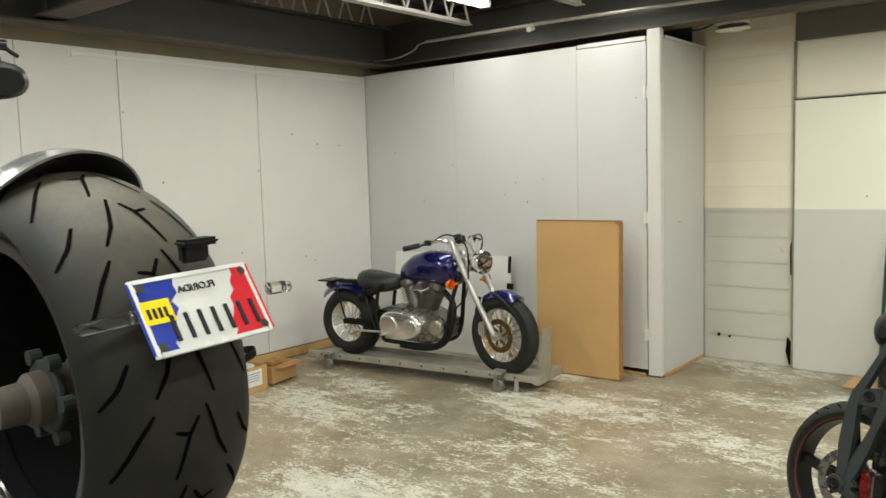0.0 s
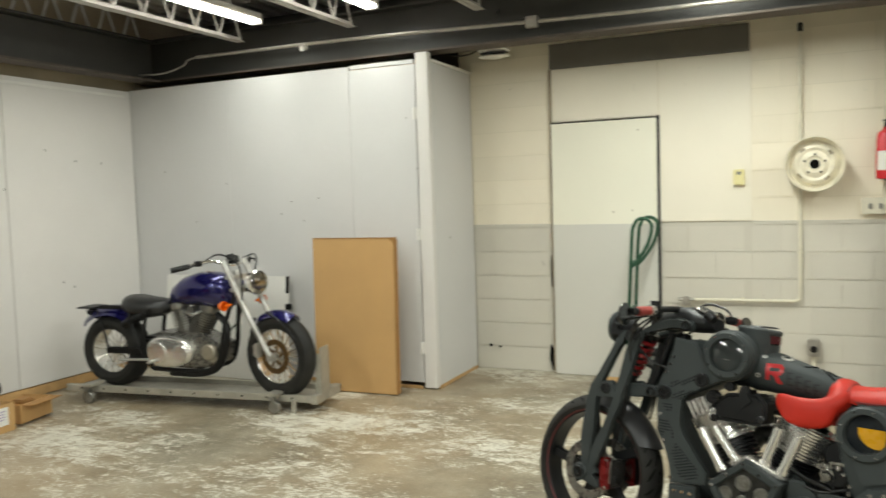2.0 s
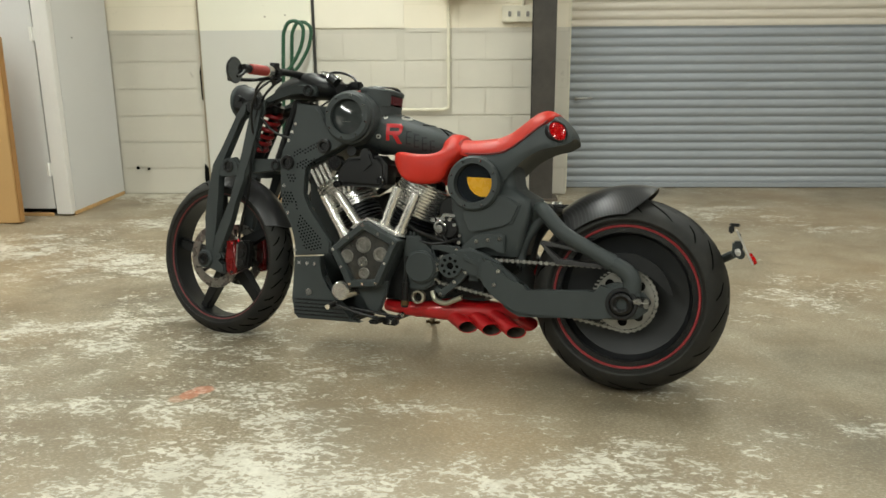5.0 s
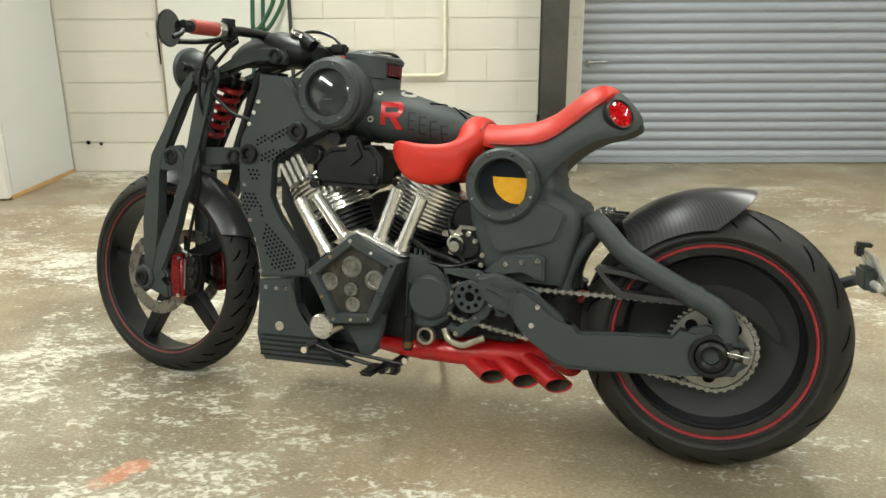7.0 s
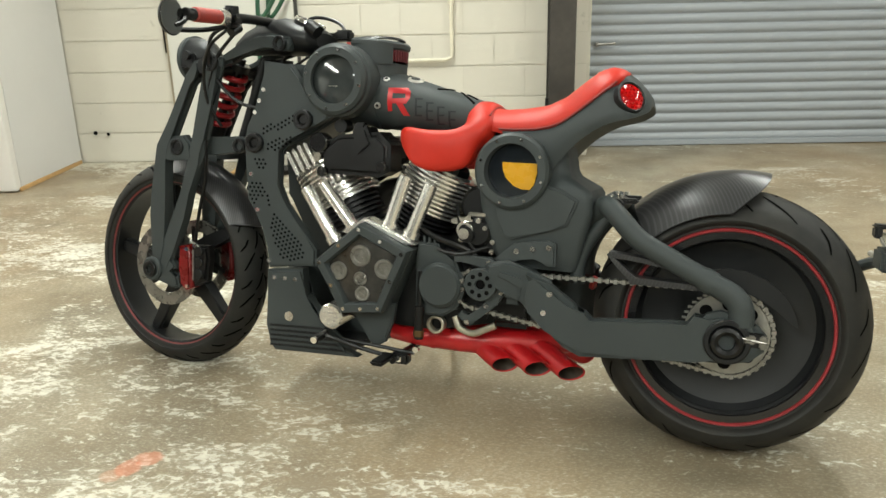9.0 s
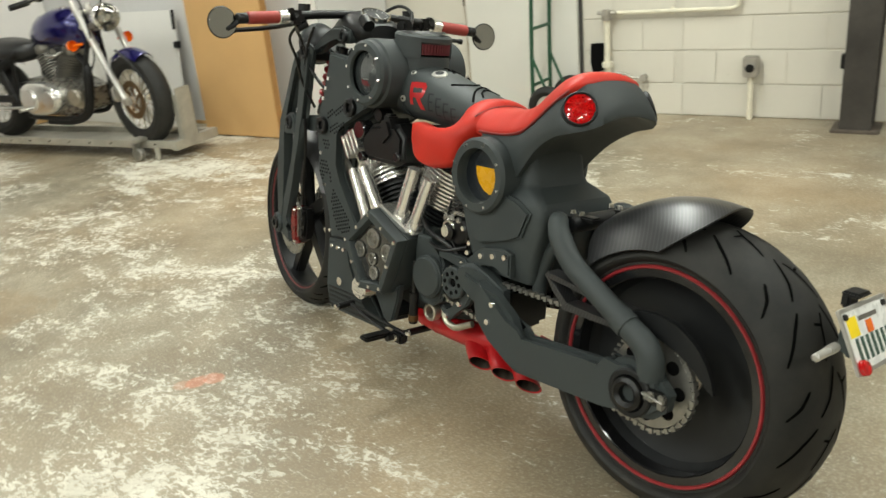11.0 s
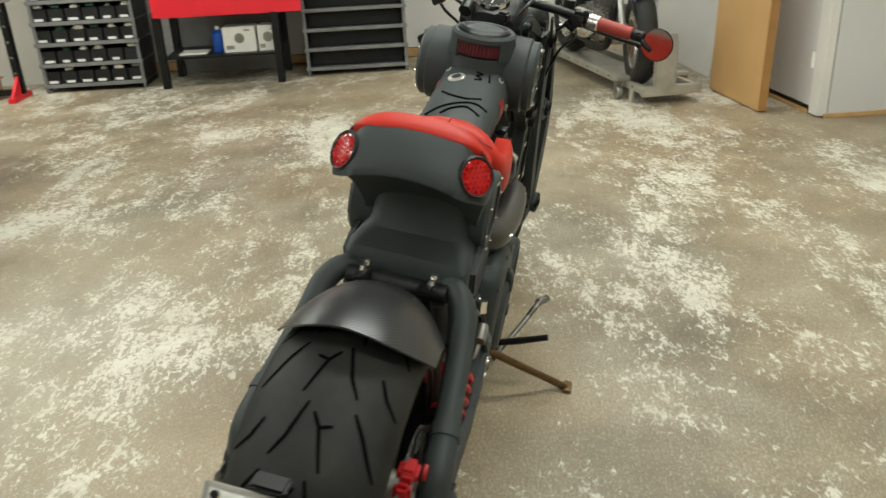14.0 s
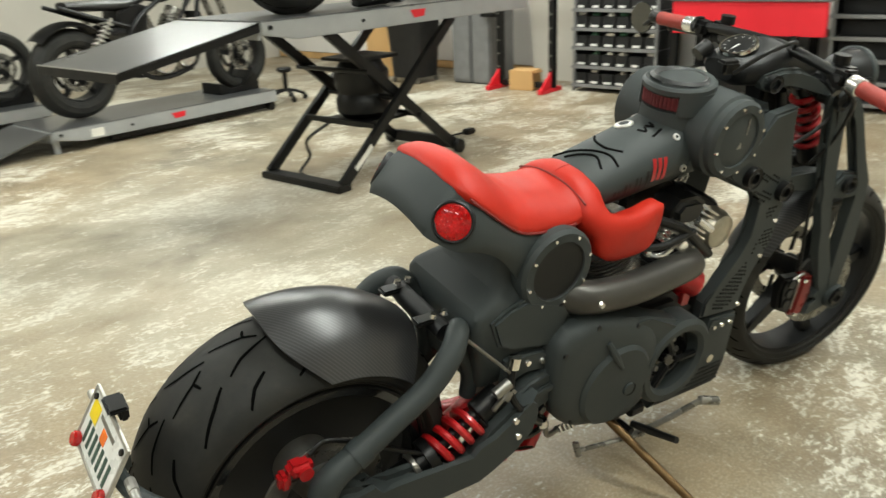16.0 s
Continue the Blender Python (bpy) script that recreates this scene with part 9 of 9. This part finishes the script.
for i, y in enumerate((-0.62, -0.86)):
    lk = thing("steel_cabinet", pose(-4.86, y, 0), "grey steel locker cabinet", "cabinet", "steel cabinets")
    part("body", B(box((0, 0, 0.76), (0.40, 0.22, 1.50), 0.01)), M_RACK, lk)
    part("door", B(box((0.204, 0, 0.76), (0.012, 0.20, 1.44), 0.004)), M_RACK, lk)
    part("handle", B(box((0.216, 0.06, 0.8), (0.014, 0.018, 0.09), 0.004)), M_STEEL, lk)
    part("plinth", B(box((0, 0, 0.008), (0.36, 0.20, 0.016), 0.0)), M_BLACK, lk)
tb = thing("waste_bin", pose(-4.55, -1.38, 0), "tall black plastic waste bin on castors", "bin")
part("body", B(loft([[Vector((0.24 * k * math.copysign(abs(math.cos(a)) ** 0.6, math.cos(a)), 0.24 * k * math.copysign(abs(math.sin(a)) ** 0.6, math.sin(a)), z)) for a in [2 * math.pi * i / 24 for i in range(24)]] for z, k in ((0.06, 0.8), (0.72, 1.0), (0.74, 1.06), (0.77, 1.06))])), M_BINBLACK, tb)
part("lid", B(box((0, 0, 0.785), (0.50, 0.50, 0.04), 0.015)), M_BINBLACK, tb)
for x in (-0.15, 0.15):
    for y in (-0.15, 0.15):
        part("castor", B(cyl((x, y - 0.012, 0.03), (x, y + 0.012, 0.03), 0.03, n=12), box((x, y, 0.055), (0.03, 0.03, 0.03), 0.004)), M_STEEL, tb)
wbx = solid("wooden_crate", B(box((0, 0, 0.40), (0.35, 0.40, 0.80), 0.01)), M_CARD, "tall brown carton behind the waste bin", "cardboard box", m=pose(-4.85, -1.98, 0, 0, 0, 0))


# ---- lifts ----
def deck_lift(m, top, length, width, raised, label):
    """A motorcycle lift. Local x runs from the ramp end along the table, y across, z up."""
    root = thing("motorcycle_lift", m, label, "motorcycle lift", "motorcycle lifts")
    tb = part("table", B(box((length / 2, 0, top - 0.006), (length, width - 0.01, 0.010), 0.002)), M_LIFTDECK, root, "steel table plate")
    for s in (1, -1):
        part("side_rail", B(prism([(0.0, top - 0.005), (length, top - 0.005), (length, top - 0.105), (0.22, top - 0.105), (0.0, top - 0.066)], s * (width / 2 - 0.024), s * width / 2, 0.005)), M_LIFTGREY, tb, "pale grey side rail")
        part("red_mark", B(prism([(length * 0.47, top - 0.03), (length * 0.47 + 0.13, top - 0.03), (length * 0.47 + 0.12, top - 0.07), (length * 0.47 + 0.03, top - 0.075)], s * (width / 2 + 0.0003) - 0.001, s * (width / 2 + 0.0003) + 0.001)), M_REDSIGN, tb, "red printed mark")
        pieces("rail_bolt", L(cyl((0.05, s * width / 2, top - 0.035), (0.05, s * (width / 2 + 0.008), top - 0.035), 0.012, n=10), cyl((length * 0.30, s * width / 2, top - 0.055), (length * 0.30, s * (width / 2 + 0.006), top - 0.055), 0.010, n=10)), M_BLACK, tb)
    for x in (0.0, length):
        part("end_rail", B(box((x, 0, top - 0.05), (0.02, width - 0.04, 0.08), 0.004)), M_LIFTGREY, tb)
    if raised:
        ramp_end, drop = 0.762, 0.145
        part("ramp", B(prism([(-0.01, top - 0.008), (-ramp_end, top - drop), (-ramp_end, top - drop - 0.006), (-0.01, top - 0.016)], -width / 2, width / 2, 0.001)), M_LIFTDECK, root, "bare steel ramp plate hanging at the end")
        for s in (1, -1):
            part("ramp_edge", B(prism([(-0.01, top - 0.008), (-ramp_end, top - drop + 0.002), (-ramp_end, top - drop - 0.035), (-0.01, top - 0.05)], s * width / 2 - 0.006 * (s > 0), s * width / 2 + 0.006 * (s < 0), 0.001)), M_BLACK, root)
        part("ramp_lip", B(box((-ramp_end, 0, top - drop - 0.022), (0.008, width, 0.04), 0.002)), M_BLACK, root)
        part("lip_edge", B(box((-ramp_end - 0.001, 0, top - drop + 0.001), (0.008, width, 0.005), 0.001)), M_ALU, root, "worn bright edge")
        x0, x1 = 0.46, 1.53
        for s in (1, -1):
            y0, y1 = s * (width / 2 - 0.035), s * (width / 2 - 0.085)
            a = part("scissor_arm", B(strip([(x0, 0.03), (x1 - 0.05, top - 0.10)], 0.06, y0 - 0.018, y0 + 0.018, 0.004)), M_BLACK, root, "black scissor arm")
            part("warning_label", B(strip([(x0 + 0.10, 0.108), (x0 + 0.24, 0.215)], 0.03, y0 + s * 0.018, y0 + s * 0.0195, 0.0)), M_WHITE, a, "white warning label")
            part("scissor_arm", B(strip([(x1, 0.045), (x0 + 0.03, top - 0.10)], 0.06, y1 - 0.018, y1 + 0.018, 0.004)), M_BLACK, root, "black scissor arm")
            part("roller", B(cyl((x1, y1 + s * 0.02, 0.045), (x1, y1 + s * 0.06, 0.045), 0.045, n=20, bevel=0.005)), M_BLACK, root)
        part("foot_bar", B(box((x0, 0, 0.02), (0.10, width - 0.02, 0.04), 0.005)), M_BLACK, root)
        part("roller_bar", B(box((x1, 0, 0.06), (0.05, width - 0.16, 0.07), 0.005)), M_BLACK, root)
        pieces("cross_tube", L(cyl((0.98, -width / 2 + 0.05, 0.44), (0.98, width / 2 - 0.05, 0.44), 0.018, n=12), cyl((0.74, -width / 2 + 0.05, 0.62), (0.74, width / 2 - 0.05, 0.62), 0.014, n=12)), M_BLACK, root)
        part("bellows_plate", B(box((0.98, 0, 0.30), (0.42, 0.36, 0.02), 0.004), box((0.78, 0, 0.31), (0.03, width - 0.1, 0.03), 0.004), box((1.18, 0, 0.31), (0.03, width - 0.1, 0.03), 0.004)), M_BLACK, root)
        part("air_bellows", B(lathe([(0.0, 0.0), (0.13, 0.0), (0.16, 0.03), (0.165, 0.10), (0.145, 0.14), (0.165, 0.19), (0.165, 0.27), (0.14, 0.30), (0.12, 0.34), (0.0, 0.34)], Matrix.Translation((0.98, 0, 0.315)) @ Matrix.Rotation(radians(90), 4, "X"), 32)), M_BLACK, root, "black rubber air bellows")
        part("top_plate", B(box((0.98, 0, 0.665), (0.36, 0.30, 0.02), 0.004)), M_BLACK, root)
        part("air_hose", B(tube([(0.80, 0.1, 0.30), (0.66, 0.18, 0.20), (0.72, 0.24, 0.08), (0.62, 0.22, 0.012), (0.55, 0.1, 0.012)], 0.010, 8, 6)), M_BLACK, root)
        part("foot_valve", B(box((2.0, -0.02, 0.02), (0.09, 0.06, 0.04), 0.008), tube([(1.56, 0.0, 0.03), (1.75, 0.03, 0.012), (1.95, -0.02, 0.02)], 0.007, 8, 5)), M_BLACK, root)
    else:
        part("ramp", B(prism([(-0.02, top - 0.01), (-0.55, 0.012), (-0.55, 0.004), (-0.02, top - 0.02)], -width / 2 + 0.02, width / 2 - 0.02, 0.001)), M_LIFTDECK, root, "dark steel loading ramp")
        pieces("ramp_leg", L(box((0.03, width / 2 - 0.06, top / 2 - 0.03), (0.04, 0.03, top - 0.06), 0.003), box((0.03, -width / 2 + 0.06, top / 2 - 0.03), (0.04, 0.03, top - 0.06), 0.003)), M_LIFTGREY, root)
        part("base_frame", B(*[box((length / 2 + 0.2, s * (width / 2 - 0.07), 0.035), (length - 0.5, 0.05, 0.04), 0.005) for s in (1, -1)]), M_BLACK, root)
        part("wheel_chock", B(prism([(1.54, top), (1.95, top), (1.95, top + 0.10), (1.90, top + 0.16), (1.80, top + 0.05), (1.66, top + 0.035), (1.57, top + 0.09), (1.54, top + 0.09)], -0.13, 0.13, 0.006)), M_BLACK, root, "black front wheel chock")
        for s in (1, -1):
            part("roller", B(cyl((length - 0.06, s * (width / 2 - 0.05), 0.035), (length - 0.06, s * (width / 2), 0.035), 0.035, n=16)), M_BLACK, root)
            part("maker_label", B(box((0.32, s * (width / 2 + 0.0005), top - 0.06), (0.10, 0.002, 0.06))), M_WHITE, root)
    return root


deck_lift(pose(-0.82, 0.605, 0, 0, 0, 180), 0.960, 2.27, 0.69, True, "raised scissor motorcycle lift with grey rails and hanging ramp")
deck_lift(pose(-0.84, -1.80, 0, 0, 0, 180), 0.17, 1.98, 0.64, False, "lowered grey motorcycle lift with a loading ramp")
deck_lift(pose(0.55, -3.05, 0, 0, 0, 180), 0.17, 1.98, 0.64, False, "lowered grey motorcycle lift with a loading ramp")

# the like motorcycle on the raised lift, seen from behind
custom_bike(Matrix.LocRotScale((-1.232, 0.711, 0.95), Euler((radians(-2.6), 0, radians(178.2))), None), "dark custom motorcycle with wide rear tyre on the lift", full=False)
rag = thing("work_cloth", pose(-2.25, 0.5, 0.956), "grey-green work cloth on the lift table", "cloth")
part("fold", B(grid(lambda s, t: Vector((0.30 * s - 0.15, 0.34 * t - 0.17, 0.012 + 0.018 * noise.noise(Vector((4 * s, 5 * t, 0.3))) + 0.012 * math.sin(7 * s))), 14, 14, 0.004)), M_RACK, rag)
bag = thing("tool_bag", pose(-1.75, 0.78, 0.956), "small black mesh tool bag on the lift table", "bag")
part("body", B(loft([oval(-0.13, 0.03, 0.03, 0.02), oval(-0.10, 0.055, 0.06, 0.05), oval(0, 0.065, 0.07, 0.06), oval(0.10, 0.055, 0.06, 0.05), oval(0.13, 0.03, 0.03, 0.02)])), M_BLACK, bag)
part("strap", B(tube([(-0.08, 0.06, 0.08), (-0.05, 0.09, 0.12), (0.05, 0.09, 0.12), (0.08, 0.06, 0.08)], 0.006, 8)), M_BLACK, bag)


def workshop_bike(m, label, metal):
    root = thing("stripped_motorcycle", m, label, "motorcycle", "stripped motorcycles")
    for nm, cx, r, half, rim in (("rear_wheel", 0.0, 0.325, 0.10, 0.205), ("front_wheel", 1.46, 0.300, 0.06, 0.215)):
        w = part(nm, B(ring_plate(cx, r, rim, rim - 0.02, -half * 0.7, half * 0.7, 40, 0.004), lathe([(0.0, -0.06), (0.035, -0.06), (0.045, 0), (0.035, 0.06), (0.0, 0.06)], at(cx, r), 18)), M_GREY_DARK, root)
        part("tyre", tyre_bm(cx, r, r, half, half * 0.5, rim - 0.004, 48), M_TYRE, w)
        for i in range(5):
            a = 2 * math.pi * i / 5 + 0.4
            part("spoke", B(strip([(cx + 0.03 * math.cos(a), r + 0.03 * math.sin(a)), (cx + rim * 0.95 * math.cos(a), r + rim * 0.95 * math.sin(a))], [0.05, 0.03], -0.02, 0.02, 0.005)), M_GREY_DARK, w)
        pieces("brake_disc", L(ring_plate(cx, r, 0.125, 0.09, 0.062, 0.067, 36, 0.001), ring_plate(cx, r, 0.125, 0.09, -0.067, -0.062, 36, 0.001)), M_GEAR, w)
    part("frame", B(*[tube([(1.15, s * 0.03, 0.90), (1.02, s * 0.12, 0.60), (0.95, s * 0.14, 0.30), (0.60, s * 0.14, 0.22), (0.42, s * 0.14, 0.36), (0.46, s * 0.13, 0.62), (0.75, s * 0.12, 0.82), (1.15, s * 0.03, 0.93)], 0.019, 10, 4) for s in (1, -1)], *[tube([(0.46, s * 0.12, 0.62), (0.20, s * 0.12, 0.70), (-0.08, s * 0.11, 0.80)], 0.016, 8, 4) for s in (1, -1)]), M_BLACK, root, "black tubular frame")
    part("swingarm", B(*[tube([(0.46, s * 0.13, 0.36), (0.25, s * 0.14, 0.36), (0.0, s * 0.13, 0.335)], 0.024, 10, 4) for s in (1, -1)]), metal, root)
    for s in (1, -1):
        sh = part("shock", B(cyl((0.06, s * 0.16, 0.42), (0.28, s * 0.16, 0.70), 0.014, n=10)), M_STEEL, root)
        part("spring", B(coil((0.09, s * 0.16, 0.46), (0.26, s * 0.16, 0.675), 0.032, 0.006, 8)), M_ALU, sh, "bright coil spring")
        part("fork_leg", B(cyl((1.20, s * 0.10, 0.95), (1.45, s * 0.10, 0.31), 0.026, n=14)), M_GEAR, root)
    eng = part("engine", B(prism([(0.50, 0.48), (0.90, 0.50), (1.0, 0.38), (0.95, 0.24), (0.62, 0.22), (0.48, 0.32)], -0.13, 0.13, 0.02)), M_GEAR, root, "dark cast engine")
    for p0, p1 in (((0.66, 0.0, 0.44), (0.56, 0.0, 0.74)), ((0.76, 0.0, 0.44), (0.92, 0.0, 0.72))):
        a, b = Vector(p0), Vector(p1)
        ax = Matrix.Translation(a) @ (b - a).to_track_quat("Y", "Z").to_matrix().to_4x4()
        ln, prof = (b - a).length, [(0.0, 0.0)]
        for i in range(9):
            t = ln * (0.05 + 0.75 * i / 9)
            prof += [(0.068, t), (0.09, t + 0.001), (0.09, t + 0.009), (0.068, t + 0.010)]
        part("cylinder", B(lathe(prof + [(0.075, ln * 0.86), (0.07, ln), (0.0, ln)], ax, 24)), M_GEAR, eng)
    for s in (1, -1):
        pieces("side_cover", L(disc(0.66, 0.35, 0.10, s * 0.16 - 0.03, s * 0.16 + 0.03, 24, 0.01), disc(0.86, 0.36, 0.08, s * 0.15 - 0.03, s * 0.15 + 0.03, 24, 0.01)), M_POLISHED, eng)
    part("handlebar", B(tube([(1.05, -0.36, 1.05), (1.15, -0.2, 1.08), (1.20, 0, 1.04), (1.15, 0.2, 1.08), (1.05, 0.36, 1.05)], 0.013, 10, 5)), M_BLACK, root)
    part("headlight", B(lathe([(0.0, -0.08), (0.06, -0.06), (0.085, 0.0), (0.085, 0.02), (0.0, 0.015)], Matrix.Translation((1.34, 0, 0.90)) @ Matrix.Rotation(radians(-90), 4, "Z"), 28)), M_CHROME, root, "chrome headlight")
    part("tank", B(loft([oval(0.62, 0.88, 0.05, 0.04, 20), oval(0.72, 0.90, 0.12, 0.09, 20), oval(0.95, 0.92, 0.13, 0.10, 20), oval(1.10, 0.91, 0.07, 0.07, 20)])), M_GLOSSBLACK, root, "gloss black tank")
    part("air_box", B(prism([(0.40, 0.50), (0.56, 0.46), (0.62, 0.76), (0.50, 0.80), (0.36, 0.74), (0.34, 0.58)], -0.12, 0.12, 0.02, seg=3)), M_BLACK, root, "black air box below the seat")
    part("rear_mudguard", B(grid(lambda u, v: Vector(((0.375 - 0.03 * (2 * u - 1) ** 2) * math.cos(radians(45 + 90 * v)), 0.115 * (2 * u - 1), 0.325 + (0.375 - 0.03 * (2 * u - 1) ** 2) * math.sin(radians(45 + 90 * v)))), 8, 14, 0.005)), M_BLACK, root, "black rear mudguard")
    part("oil_tank", B(loft([oval(0.24, 0.60, 0.10, 0.05, 16), oval(0.30, 0.58, 0.13, 0.09, 16), oval(0.40, 0.58, 0.13, 0.10, 16)])), M_GLOSSBLACK, root)
    part("loom", B(tube([(1.16, 0.05, 0.96), (1.05, 0.12, 0.84), (0.90, 0.13, 0.78), (0.70, 0.13, 0.80), (0.50, 0.13, 0.70)], 0.012, 8, 5), tube([(1.16, -0.05, 0.96), (1.02, -0.12, 0.82), (0.86, -0.14, 0.66), (0.78, -0.15, 0.50)], 0.012, 8, 5)), M_BLACK, root)
    part("seat", B(loft([oval(0.0, 0.80, 0.08, 0.03, 20), oval(0.2, 0.79, 0.13, 0.04, 20), oval(0.45, 0.78, 0.12, 0.04, 20), oval(0.62, 0.82, 0.07, 0.03, 20)])), M_SEATBLACK, root, "black seat")
    part("exhaust", B(tube([(0.95, 0.05, 0.62), (1.05, 0.14, 0.50), (1.0, 0.19, 0.32), (0.75, 0.20, 0.26), (0.2, 0.20, 0.28)], 0.026, 12, 5), tube([(0.55, 0.06, 0.66), (0.62, 0.17, 0.52), (0.55, 0.22, 0.36), (0.2, 0.22, 0.36)], 0.026, 12, 5)), M_GEAR, root, "dull twin exhaust")
    part("radiator", B(box((1.08, 0, 0.55), (0.03, 0.20, 0.28), 0.006)), M_BLACK, root)
    return root


workshop_bike(pose(-1.225, -1.80, 0.171, 0, 0, 180), "stripped dark motorcycle standing on the lowered lift", M_STEEL)
workshop_bike(pose(0.25, -3.05, 0.171, 0, 0, 180), "stripped motorcycle with bright engine on the far lift", M_ALU)
stool = thing("rolling_stool", pose(-3.15, -1.75, 0), "small black rolling jack beside the lift", "stool")
part("base", B(*[tube([(0, 0, 0.10), (0.10 * math.cos(a), 0.10 * math.sin(a), 0.08), (0.17 * math.cos(a), 0.17 * math.sin(a), 0.05)], 0.014, 8, 3) for a in [2 * math.pi * i / 5 for i in range(5)]]), M_BLACK, stool)
part("post", B(cyl((0, 0, 0.09), (0, 0, 0.26), 0.022, n=12)), M_BLACK, stool)
part("pad", B(cyl((0, 0, 0.26), (0, 0, 0.30), 0.07, n=20, bevel=0.012)), M_BLACK, stool)
for i in range(5):
    a = 2 * math.pi * i / 5
    part("castor", B(cyl((0.17 * math.cos(a) - 0.01, 0.17 * math.sin(a), 0.025), (0.17 * math.cos(a) + 0.01, 0.17 * math.sin(a), 0.025), 0.025, n=12)), M_BLACK, stool)
